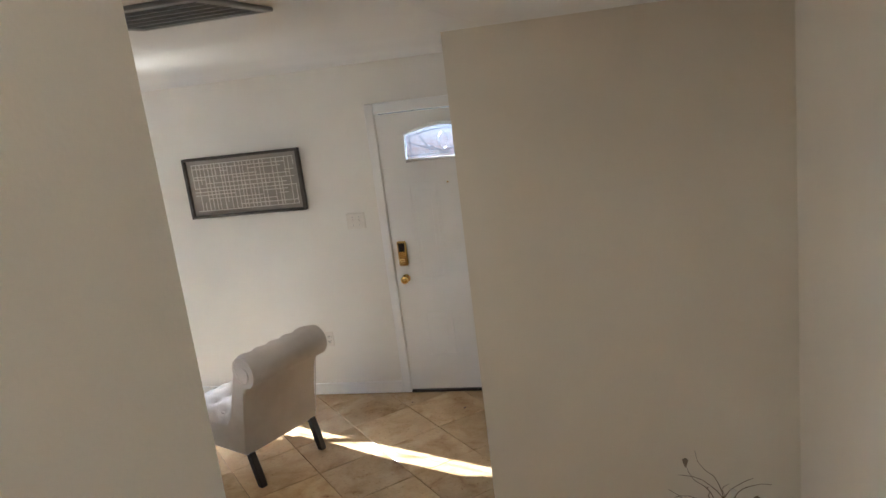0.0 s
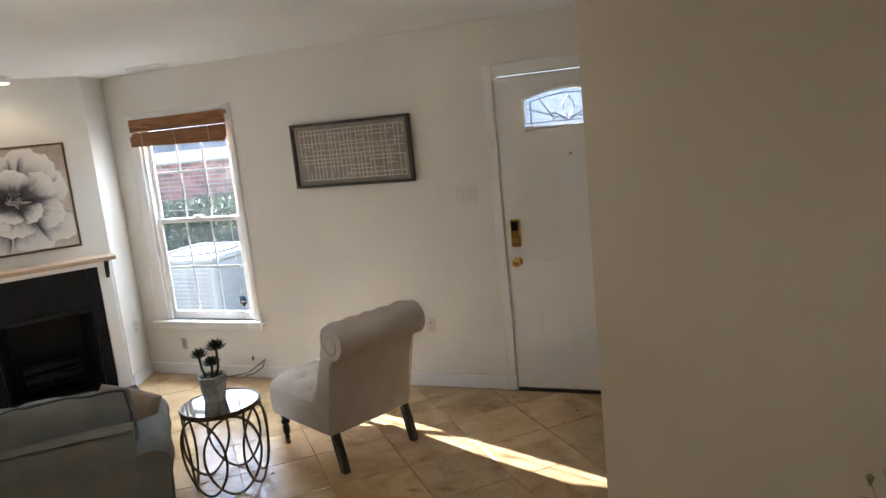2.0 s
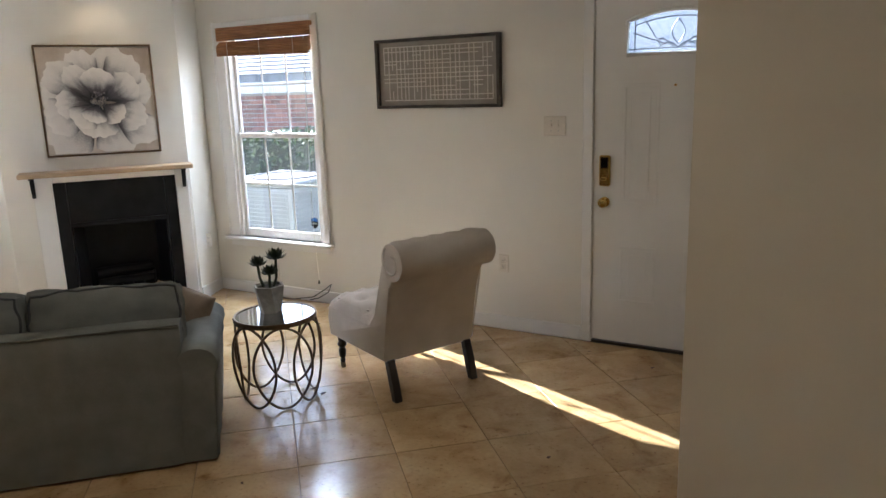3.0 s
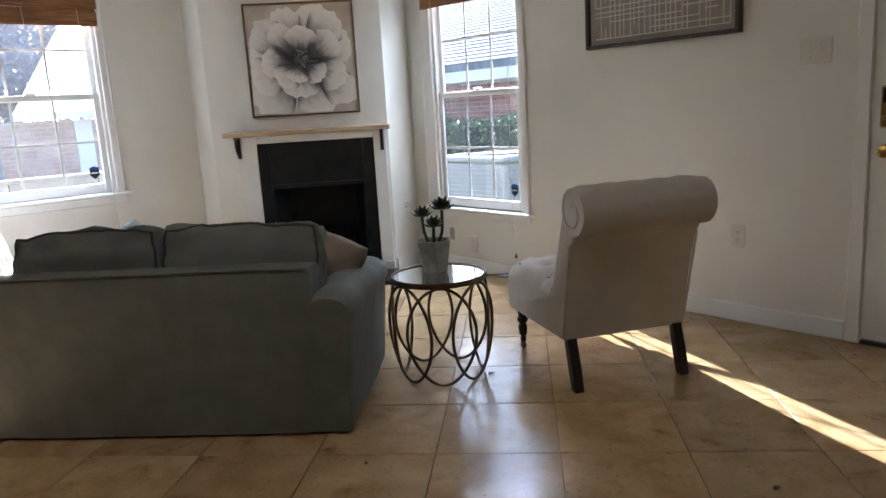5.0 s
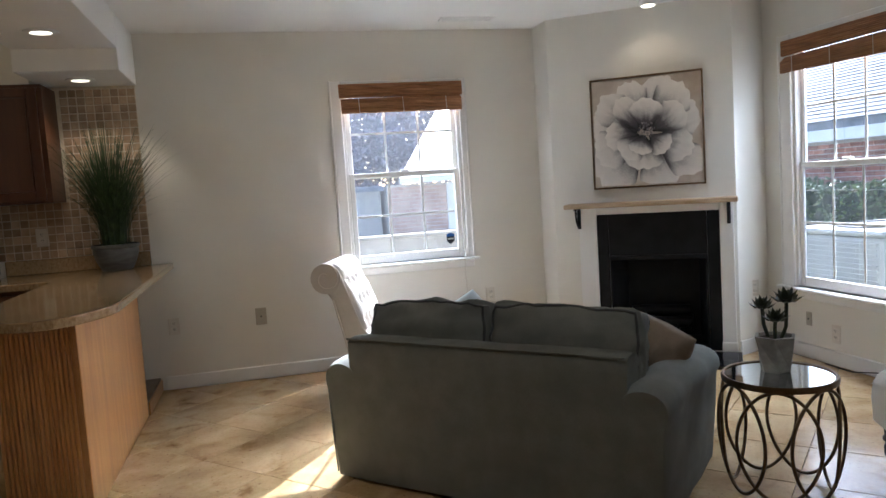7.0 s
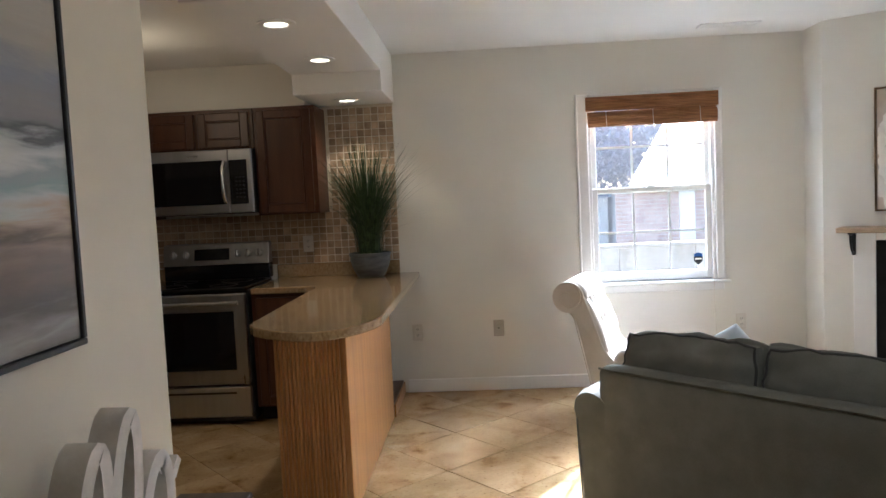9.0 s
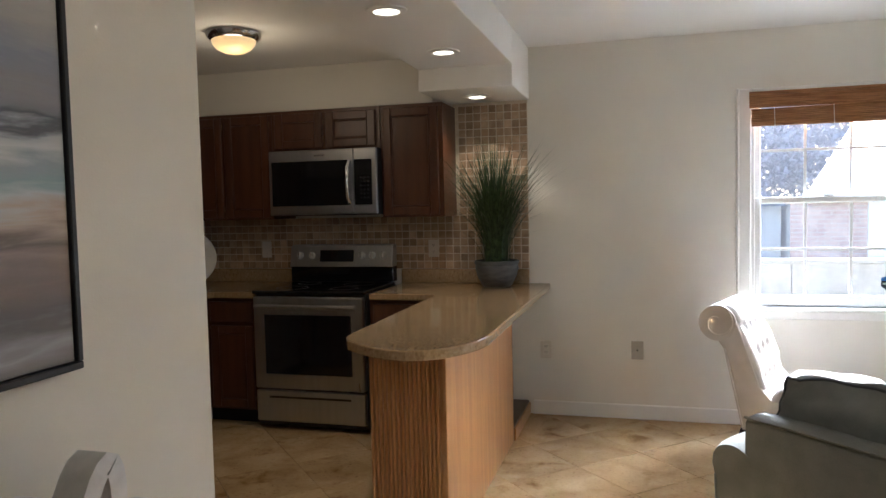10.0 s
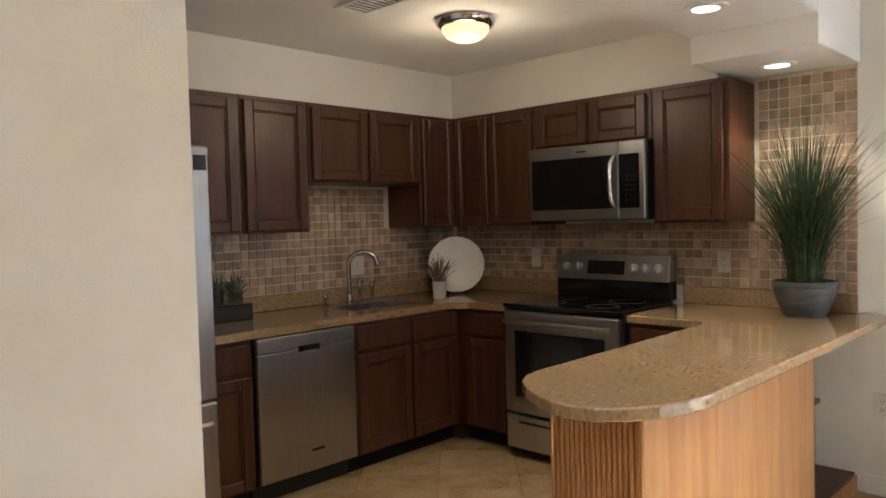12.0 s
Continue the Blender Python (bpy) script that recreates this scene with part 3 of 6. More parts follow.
light = part("light_frame", bm_tube([(x, y0 - 0.004, z) for x, z in arch_line(0.0)], 0.013, 8, closed=True), DOORW, door, smooth=50)
glass = part("leaded_glass", bm_prism(arch_line(0.005), 0.026, 0.032, "y"), FROST, light, "leaded textured glass light")
glass.visible_shadow = False
lead = bmesh.new()
cx = (lx0 + lx1) / 2
segs = [[(x, z) for x, z in arch_line(0.035)[1:-1]], [(lx0 + 0.035, lz0), (lx0 + 0.035, lz1)], [(lx1 - 0.035, lz0), (lx1 - 0.035, lz1)], [(lx0, lz0 + 0.03), (lx1, lz0 + 0.03)]]
segs += [[(cx + s * 0.09, lz0 + 0.04), (cx + s * 0.19, lz1 + 0.02)] for s in (-1, 1)]
segs += [[(lx0 + 0.02, lz0 + 0.12), (cx - 0.06, lz0 + 0.05)], [(lx1 - 0.02, lz0 + 0.12), (cx + 0.06, lz0 + 0.05)]]
for s in (-1, 1):
    segs.append([(cx + s * 0.035 * math.sin(t * math.pi), lz0 + 0.05 + 0.13 * t) for t in [i / 8 for i in range(9)]])
    segs.append([(cx + s * (0.02 + 0.085 * math.sin(t * 2.4)), lz0 + 0.035 + 0.07 * t + 0.02 * math.sin(t * 5)) for t in [i / 8 for i in range(9)]])
    segs.append([(cx + s * (0.1 * t), lz0 + 0.03 + 0.03 * math.sin(t * 3)) for t in [i / 6 for i in range(7)]])
for sg in segs:
    bm_tube([(x, 0.023, z) for x, z in sg], 0.0034, 5, lead)
part("lead_came", lead, LEAD, glass)
for px0, px1, pz0, pz1 in ((0.165, 0.375, 0.27, 0.62), (0.535, 0.745, 0.27, 0.62), (0.165, 0.375, 0.86, 1.56), (0.535, 0.745, 0.86, 1.56)):
    pb = bmesh.new()
    for a_, b_ in (((px0, pz0), (px1, pz0 + 0.022)), ((px0, pz1 - 0.022), (px1, pz1)), ((px0, pz0 + 0.022), (px0 + 0.022, pz1 - 0.022)), ((px1 - 0.022, pz0 + 0.022), (px1, pz1 - 0.022))):
        bm_box((a_[0], y0 - 0.003, a_[1]), (b_[0], y0 + 0.001, b_[1]), pb, 0.003)
    bm_box((px0 + 0.05, y0 - 0.002, pz0 + 0.05), (px1 - 0.05, y0 + 0.001, pz1 - 0.05), pb, 0.003)
    part("raised_panel", pb, DOORW, door)
part("peephole", bm_lathe([(0.007, 0), (0.007, 0.004)], 12), BRASS, door).matrix_local = Matrix.Translation((dw / 2, y0, 1.545)) @ Matrix.Rotation(radians(90), 4, "X")
lock = part("keypad_lock", bm_box((0.038, y0 - 0.026, 0.975), (0.104, y0 + 0.001, 1.155), bevel=0.008), BRASS, door, "brass keypad deadbolt", 40)
part("keypad_cover", bm_box((0.050, y0 - 0.031, 1.082), (0.092, y0 - 0.027, 1.142), bevel=0.0015), BLACK, lock)
part("thumb_turn", bm_box((0.052, y0 - 0.042, 1.01), (0.09, y0 - 0.027, 1.03), bevel=0.005), BRASS, lock)
knob = part("door_knob", bm_lathe([(0.03, 0), (0.03, 0.006), (0.012, 0.01), (0.011, 0.035), (0.024, 0.042), (0.029, 0.055), (0.024, 0.068), (0.008, 0.074)], 24), BRASS, door, "round brass knob", 40)
knob.matrix_local = Matrix.Translation((0.071, y0, 0.88)) @ Matrix.Rotation(radians(90), 4, "X")
for z in (1.06, 0.88):
    part("strike_plate", bm_box((-0.016, -0.001, z - 0.03), (-0.004, 0.016, z + 0.03), bevel=0.001), BRASS, door)

# ---- fireplace ----
fp = thing("fireplace", "black metal corner fireplace with a white painted surround", "fireplace", CHASE)


def fpart(name, lo, hi, mat, label="", bevel=0.003, parent=None):
    return part(name, bm_box(lo, hi, bevel=bevel), mat, parent or fp, label)


# local: x along the chase, y into the wall, z up
fpart("surround", (-0.505, -0.022, 0), (-0.38, 0, 1.045), TRIM)
fpart("surround", (0.44, -0.022, 0), (0.53, 0, 1.045), TRIM)
fpart("surround", (-0.379, -0.022, 0.995), (0.439, 0, 1.045), TRIM)
fpart("plinth", (-0.51, -0.03, 0), (-0.375, -0.0225, 0.09), TRIM)
fpart("plinth", (0.435, -0.03, 0), (0.535, -0.0225, 0.09), TRIM)
fpart("face_panel", (-0.379, -0.012, 0.03), (FB0, 0, 0.994), SOOT)
fpart("face_panel", (FB1, -0.012, 0.03), (0.439, 0, 0.994), SOOT)
fpart("face_panel", (FB0 + 0.001, -0.012, FBT), (FB1 - 0.001, 0, 0.994), SOOT)
fpart("hood_lip", (FB0, -0.03, FBT - 0.012), (FB1, 0.01, FBT + 0.02), SOOT)
fpart("firebox_back", (FB0 + 0.06, 0.36, 0.03), (FB1 - 0.06, 0.375, FBT + 0.05), SOOT)
fpart("firebox_floor", (FB0 + 0.001, 0.0, 0.03), (FB1 - 0.001, 0.375, 0.06), SOOT)
fpart("firebox_top", (FB0 + 0.001, 0.011, FBT - 0.012), (FB1 - 0.001, 0.375, FBT + 0.012), SOOT)
for s, x in ((1, FB0), (-1, FB1)):
    part("firebox_side", bm_prism([(x + s * 0.002, 0), (x + s * 0.014, 0), (x + s * 0.075, 0.36), (x + s * 0.06, 0.36)], 0.061, FBT - 0.013, "z"), SOOT, fp)
grate = part("grate", bm_tube([(-0.18, 0.12, 0.14), (0.24, 0.12, 0.14)], 0.008, 6), SOOT, fp, "iron log grate")
for k in range(6):
    x = -0.16 + k * 0.076
    part("grate_bar", bm_tube([(x, 0.08, 0.19), (x, 0.10, 0.14), (x, 0.28, 0.14)], 0.007, 6), SOOT, grate)
# near-black logs: their colour stands in for the deep shade of the firebox
for k, (x, y, z, a) in enumerate(((0.03, 0.16, 0.19, 4), (0.04, 0.24, 0.20, -6), (0.02, 0.2, 0.27, 9))):
    d = Vector((math.cos(radians(a)), math.sin(radians(a)), 0)) * 0.2
    pnt = Vector((x, y, z))
    part("log", bm_tube([pnt - d, pnt - d * 0.4 + Vector((0, 0.008, 0.006)), pnt + d * 0.4, pnt + d], 0.042, 10), SOOT, grate, "log darkened for the firebox shade")
hearth = setting("hearth", bm_prism([tuple(chase(u, o, 0)[:2]) for u, o in ((-0.55, 0.031), (0.56, 0.031), (0.56, 0.42), (-0.55, 0.42))], 0.0005, 0.028, "z", bevel=0.004), BLACK, "polished black stone hearth slab", "hearth")

mn = thing("mantel_shelf", "pale rustic wooden mantel shelf on black brackets", "shelf", CHASE)
part("board", bm_box((-0.575, -0.19, 1.05), (0.56, -0.001, 1.082), bevel=0.005), MANTEL, mn)
for x in (-0.50, 0.50):
    br = part("bracket", bm_box((x - 0.012, -0.035, 0.90), (x + 0.012, -0.0225, 1.049), bevel=0.003), SOOT, mn, "black iron bracket")
    part("bracket_arm", bm_box((x - 0.012, -0.17, 1.038), (x + 0.012, -0.036, 1.049), bevel=0.003), SOOT, br)
    part("bracket_scroll", bm_tube([(x, -0.036 - 0.11 * math.sin(t), 0.915 + 0.12 * (1 - math.cos(t))) for t in [i * math.pi / 20 for i in range(11)]], 0.007, 8), SOOT, br)

# ---- flower canvas ----


def petal(bm, layer, cx, cz, ang, length, width, y, seed):
    """A petal: a fan of rings from its root to a wavy rim; the layer stores how far out each point is."""
    d, s = Vector((math.cos(ang), 0, math.sin(ang))), Vector((-math.sin(ang), 0, math.cos(ang)))
    rows, cols = 7, 14
    grid = []
    for i in range(rows + 1):
        r = i / rows
        line = []
        for j in range(cols + 1):
            v = 2 * j / cols - 1
            rim = length * (1 - 0.32 * abs(v) ** 2.4 + 0.06 * noise.noise((v * 3.1, seed, 0)) + 0.025 * math.sin(v * 13 + seed))
            half = width * (0.25 + 0.75 * math.sin(min(1.0, r * 1.05) * math.pi * 0.55))
            p = Vector((cx, y - 0.0012 * math.sin(r * 3.0), cz)) + d * rim * r + s * half * v * (0.4 + 0.6 * r)
            p.x, p.z = max(-0.357, min(0.357, p.x)), max(-0.362, min(0.362, p.z))
            vert = bm.verts.new(p)
            vert[layer] = r + 0.22 * math.sin(seed * 1.7) * (1 - r) + 0.13 * noise.noise((v * 4, r * 5, seed)) - 0.42 * abs(v) ** 5
            line.append(vert)
        grid.append(line)
    for i in range(rows):
        for j in range(cols):
            q = {grid[i][j], grid[i][j + 1], grid[i + 1][j + 1], grid[i + 1][j]}
            if len(q) == 4:
                bm.faces.new((grid[i][j], grid[i][j + 1], grid[i + 1][j + 1], grid[i + 1][j]))


def paint_ramp(name, attr, stops, rough=0.75):
    m = bpy.data.materials.new(name)
    m.use_nodes = True
    N, L = m.node_tree.nodes, m.node_tree.links
    at = N.new("ShaderNodeAttribute")
    at.attribute_name = attr
    ramp = N.new("ShaderNodeValToRGB")
    el = ramp.color_ramp.elements
    el[0].position, el[0].color = stops[0][0], (*stops[0][1], 1)
    el[1].position, el[1].color = stops[-1][0], (*stops[-1][1], 1)
    for p_, c_ in stops[1:-1]:
        el.new(p_).color = (*c_, 1)
    no = N.new("ShaderNodeTexNoise")
    no.inputs["Scale"].default_value, no.inputs["Detail"].default_value = 26, 5
    ma = N.new("ShaderNodeMath")
    ma.operation = "MULTIPLY_ADD"
    ma.inputs[1].default_value = 0.22
    su = N.new("ShaderNodeMath")
    su.operation = "SUBTRACT"
    su.inputs[1].default_value = 0.11
    L.new(no.outputs["Fac"], ma.inputs[0])
    L.new(at.outputs["Fac"], ma.inputs[2])
    L.new(ma.outputs[0], su.inputs[0])
    L.new(su.outputs[0], ramp.inputs[0])
    b = N["Principled BSDF"]
    L.new(ramp.outputs[0], b.inputs["Base Color"])
    b.inputs["Roughness"].default_value = rough
    bp = N.new("ShaderNodeBump")
    bp.inputs["Strength"].default_value, bp.inputs["Distance"].default_value = 0.3, 0.002
    L.new(no.outputs["Fac"], bp.inputs["Height"])
    L.new(bp.outputs[0], b.inputs["Normal"])
    return m


PETAL = paint_ramp("petal_paint", "out", [(0.0, (0.03, 0.028, 0.032)), (0.34, (0.10, 0.09, 0.095)), (0.52, (0.34, 0.32, 0.315)), (0.72, (0.66, 0.62, 0.58)), (1.0, (0.80, 0.76, 0.71))])
SANDY = surf("sandy_canvas", (0.44, 0.36, 0.29), (0.62, 0.55, 0.48), 5, 0.8, 0.3, fine=300)
fl = thing("flower_painting", "grey and cream magnolia canvas in a thin bronze frame", "painting", CHASE @ Matrix.Translation((-0.008, -0.022, 1.556)))
part("canvas", bm_box((-0.36, -0.012, -0.367), (0.36, 0.018, 0.367)), SANDY, fl)
for lo, hi in (((-0.374, -0.02, -0.381), (0.374, 0.02, -0.369)), ((-0.374, -0.02, 0.369), (0.374, 0.02, 0.381)), ((-0.374, -0.02, -0.3685), (-0.362, 0.02, 0.3685)), ((0.362, -0.02, -0.3685), (0.374, 0.02, 0.3685))):
    part("frame_bar", bm_box(lo, hi, bevel=0.002), BRONZE, fl)
rng = random.Random(4)
# root x, root z, direction, length, half width; the foremost last
PETALS = [(-.06, -.06, 228, .40, .20), (.06, -.08, 292, .34, .17), (.12, -.08, 322, .36, .13), (.02, .06, 72, .36, .13), (-.02, .05, 112, .34, .12),
          (-.08, .02, 168, .32, .15), (.08, .03, 18, .32, .15), (.06, .07, 46, .34, .14), (-.08, .06, 138, .33, .13), (-.06, -.03, 204, .32, .15),
          (.06, -.05, 338, .29, .12), (.0, -.05, 262, .22, .14), (.08, .02, 36, .25, .12), (-.07, .03, 122, .26, .09), (-.08, -.02, 182, .22, .11),
          (.01, .02, 84, .22, .12), (-.03, -.03, 222, .19, .11), (.05, -.03, 316, .16, .09), (-.01, -.03, 248, .13, .09)]
for i, (rx_, rz_, ang, ln, wd) in enumerate(PETALS):
    pb = bmesh.new()
    lay = pb.verts.layers.float.new("out")
    petal(pb, lay, rx_ * 0.6 - 0.01, rz_ * 0.6 - 0.01, radians(ang + rng.uniform(-4, 4)), ln, wd, -0.0135 - 0.0006 * i, i * 3.7)
    part("petal", pb, PETAL, fl, smooth=60)
seeds = bmesh.new()
for i in range(60):
    r, a_ = 0.055 * math.sqrt(rng.random()), rng.random() * 6.283
    bm_box((r * math.cos(a_) - .003, -0.031, .01 + r * math.sin(a_) - .006), (r * math.cos(a_) + .003, -0.027, .01 + r * math.sin(a_) + .006), seeds)
part("flower_centre", seeds, surf("flower_centre_paint", (.10, .09, .11), (.34, .31, .30), 60, .8), fl)

# ---- lattice artwork ----
art = thing("lattice_artwork", "grey artwork of cream woven lines, dark wood frame", "picture", Matrix.Translation((-2.44, NY, 1.665)))
part("backing", bm_box((-0.435, -0.02, -0.205), (0.435, -0.004, 0.205)), CANVAS, art)
for lo, hi in (((-0.455, -0.045, -0.222), (0.455, -0.001, -0.203)), ((-0.455, -0.045, 0.203), (0.455, -0.001, 0.222)), ((-0.455, -0.045, -0.2025), (-0.434, -0.001, 0.2025)), ((0.434, -0.045, -0.2025), (0.455, -0.001, 0.2025))):
    part("frame_bar", bm_box(lo, hi, bevel=0.002), FRAMEG, art)
rng = random.Random(11)
cols, rows = 26, 13
for i in range(cols):
    x = -0.395 + 0.79 * i / (cols - 1) + rng.uniform(-.006, .006)
    a_ = 0
    while a_ < rows - 1:
        n_ = rng.randint(2, 6)
        if rng.random() < 0.82:
            z0_, z1_ = -0.17 + 0.34 * a_ / (rows - 1), -0.17 + 0.34 * min(rows - 1, a_ + n_) / (rows - 1)
            part("line", bm_box((x - .0028, -0.0235, z0_ - .003), (x + .0028, -0.0195, z1_ + .003), bevel=0.001), CREAM, art)
        a_ += n_
for j in range(rows):
    z = -0.17 + 0.34 * j / (rows - 1) + rng.uniform(-.004, .004)
    a_ = 0
    while a_ < cols - 1:
        n_ = rng.randint(2, 7)
        if rng.random() < 0.8:
            x0_, x1_ = -0.395 + 0.79 * a_ / (cols - 1), -0.395 + 0.79 * min(cols - 1, a_ + n_) / (cols - 1)
            part("line", bm_box((x0_ - .003, -0.024, z - .0028), (x1_ + .003, -0.0196, z + .0028), bevel=0.001), CREAM, art)
        a_ += n_

# ---- switches and sockets ----


def plate(name, m, w, h, kind, label):
    p = thing(name, label, "socket" if kind != "toggle" else "switch", m, group="wall plates")
    body = part("cover_plate", bm_box((-w / 2, -0.007, -h / 2), (w / 2, 0, h / 2), bevel=0.003), TANP if kind == "jack" else PLATE, p)
    if kind == "toggle":
        k = max(1, round(w / 0.046) - 1) if w > 0.1 else 1
        for i in range(k):
            x = (i - (k - 1) / 2) * 0.046
            part("toggle", bm_box((x - .005, -0.016, -.004), (x + .005, -0.0065, .014), bevel=0.002), PLATE, body)
            for z in (-.03, .03):
                part("screw", bm_box((x - .003, -0.0085, z - .003), (x + .003, -0.0065, z + .003), bevel=0.001), STEEL, body)
    elif kind == "duplex":
        for z in (-.02, .02):
            f = part("receptacle", bm_box((-.017, -0.0095, z - .014), (.017, -0.0068, z + .014), bevel=0.004), PLATE, body)
            for x in (-.006, .006):
                part("slot", bm_box((x - .0014, -0.0105, z - .002), (x + .0014, -0.0092, z + .007)), SLOT, f)
            part("slot", bm_box((-.002, -0.0105, z - .010), (.002, -0.0092, z - .006)), SLOT, f)
    else:
        part("jack", bm_box((-.006, -0.012, -.006), (.006, -0.0068, .006), bevel=0.002), SLOT, body)
    return p


RW = Matrix.Rotation(radians(90), 4, "Z")
plate("light_switch", Matrix.Translation((-1.642, NY, 1.325)), 0.14, 0.115, "toggle", "white triple switch plate beside the front door")
plate("wall_socket", Matrix.Translation((-1.99, NY, 0.445)), 0.072, 0.116, "duplex", "white duplex socket on the door wall")
plate("wall_socket", Matrix.Translation((-3.95, NY, 0.20)), 0.072, 0.116, "duplex", "white duplex socket below the window")
plate("cable_plate", Matrix.Translation((-4.18, NY, 0.26)), 0.05, 0.09, "jack", "small white phone plate below the window")
plate("cable_plate", Matrix.Translation((WX, 1.93, 0.445)) @ RW, 0.075, 0.118, "jack", "beige cable plate on the wall")
plate("wall_socket", Matrix.Translation((WX, 1.35, 0.435)) @ RW, 0.072, 0.116, "duplex", "white duplex socket near the peninsula")
plate("wall_socket", Matrix.Translation((WX, 3.62, 0.43)) @ RW, 0.072, 0.116, "duplex", "white duplex socket by the fireplace")
plate("wall_socket", Matrix.Translation((c.x - 0.055, (c.y + NY) / 2, 0.44)) @ Matrix.Rotation(radians(70), 4, "Z"), 0.06, 0.11, "duplex", "white duplex socket beside the fireplace")
cable = tagged(to_object("loose_cable", bm_tube([(-3.60, 5.345, 0.02), (-3.5, 5.33, 0.05), (-3.42, 5.35, 0.10), (-3.40, 5.365, 0.16), (-3.45, 5.36, 0.12), (-3.56, 5.34, 0.05), (-3.78, 5.34, 0.006), (-4.0, 5.35, 0.006)], 0.004, 6), BLKPL), "short dark cable lying by the baseboard", "cable")

# ---- sofa ----
U = Vector((1.032, 1.014, 0)).normalized()
SA = math.degrees(math.atan2(U.y, U.x))
sofa = thing("sofa", "blue-grey fabric two-seat sofa with loose back cushions", "sofa", pose(-2.894, 2.737, 0, 0, 0, SA))
SW = 0.725


def soft(bm, amount, size, seed):
    """Uneven stuffing: pushes each point a little along its normal."""
    bm.normal_update()
    moves = [(v, v.normal * amount * noise.noise(v.co * size + Vector((seed, 0, 0)))) for v in bm.verts]
    for v, d in moves:
        v.co += d
    return bm


def skin(lines, caps=True):
    """A surface through equal rows of points, closed round each row and at both ends."""
    b = bmesh.new()
    rows = [[b.verts.new(p) for p in line] for line in lines]
    n_ = len(rows[0])
    for p, q in zip(rows, rows[1:]):
        for i in range(n_):
            b.faces.new((p[i], p[(i + 1) % n_], q[(i + 1) % n_], q[i]))
    if caps:
        b.faces.new(rows[0][::-1])
        b.faces.new(rows[-1])
    bmesh.ops.recalc_face_normals(b, faces=b.faces)
    return b


back = [(0.0, 0.012), (0.0, 0.2), (-0.002, 0.4), (0.0, 0.56), (0.004, 0.622), (0.016, 0.640), (0.06, 0.646), (0.115, 0.640), (0.14, 0.61), (0.18, 0.40), (0.21, 0.012)]
lines = []
for i in range(25):
    u = -1 + i / 12
    wob = 0.004 * noise.noise((u * 4, 1, 2))
    end = 0.012 if i in (0, 24) else 0.0
    lines.append([(u * (SW - 0.105 - 0.03 * max(0.0, 0.6 - z)), y + end, z + (wob if z > 0.5 else 0) - (end * 0.6 if z > 0.5 else 0)) for y, z in back])
part("back_frame", skin(lines), SOFA, sofa, smooth=50)
part("back_welt", bm_tube([(-(SW - 0.11) + 2 * (SW - 0.11) * i / 24, 0.004, 0.6385 + 0.004 * noise.noise(((-1 + i / 12) * 4, 1, 2))) for i in range(25)], 0.0055, 6), SOFA, sofa, smooth=60)


def arm(x0, x1, name, side):
    """A padded arm with a full rounded top, dipping towards the front, its skirt falling straight."""
    w, ctr = x1 - x0, (x0 + x1) / 2
    lines = []
    for j in range(19):
        f = j / 18
        y = 0.006 + 0.86 * f
        top = 0.535 + 0.012 * math.sin(f * 3.1) - 0.03 * f * f - (0.012 if j in (0, 18) else 0)
        sw = w / 2 - (0.010 if j in (0, 18) else 0)
        row = [(ctr - sw, y, 0.012), (ctr - sw - 0.002 + side * 0.014, y, 0.25), (ctr - sw - 0.008 + side * 0.022, y, 0.40)]
        for k in range(11):
            a_ = math.pi * (1 - k / 10)
            row.append((ctr + (sw + 0.016) * math.cos(a_) + side * 0.028, y, top - 0.085 + 0.085 * math.sin(a_) ** 0.8))
        row += [(ctr + sw + 0.008 + side * 0.022, y, 0.40), (ctr + sw + 0.002 + side * 0.014, y, 0.25), (ctr + sw, y, 0.012)]
        lines.append(row)
    ob = part(name, soft(skin(lines), 0.010, 6.0, side * 3), SOFA, sofa, smooth=50)
    x = x1 - 0.006 if side > 0 else x0 + 0.006
    part("seam", bm_tube([(x, 0.004, 0.03), (x + side * 0.012, 0.004, 0.22), (x + side * 0.022, 0.005, 0.40)], 0.004, 6), SOFA, ob)
    return ob


arm(-SW, -SW + 0.165, "arm", -1)
arm(SW - 0.165, SW, "arm", 1)
part("base", bm_box((-SW + 0.17, 0.2, 0.012), (SW - 0.17, 0.83, 0.27), bevel=0.015), SOFA, sofa, smooth=40)


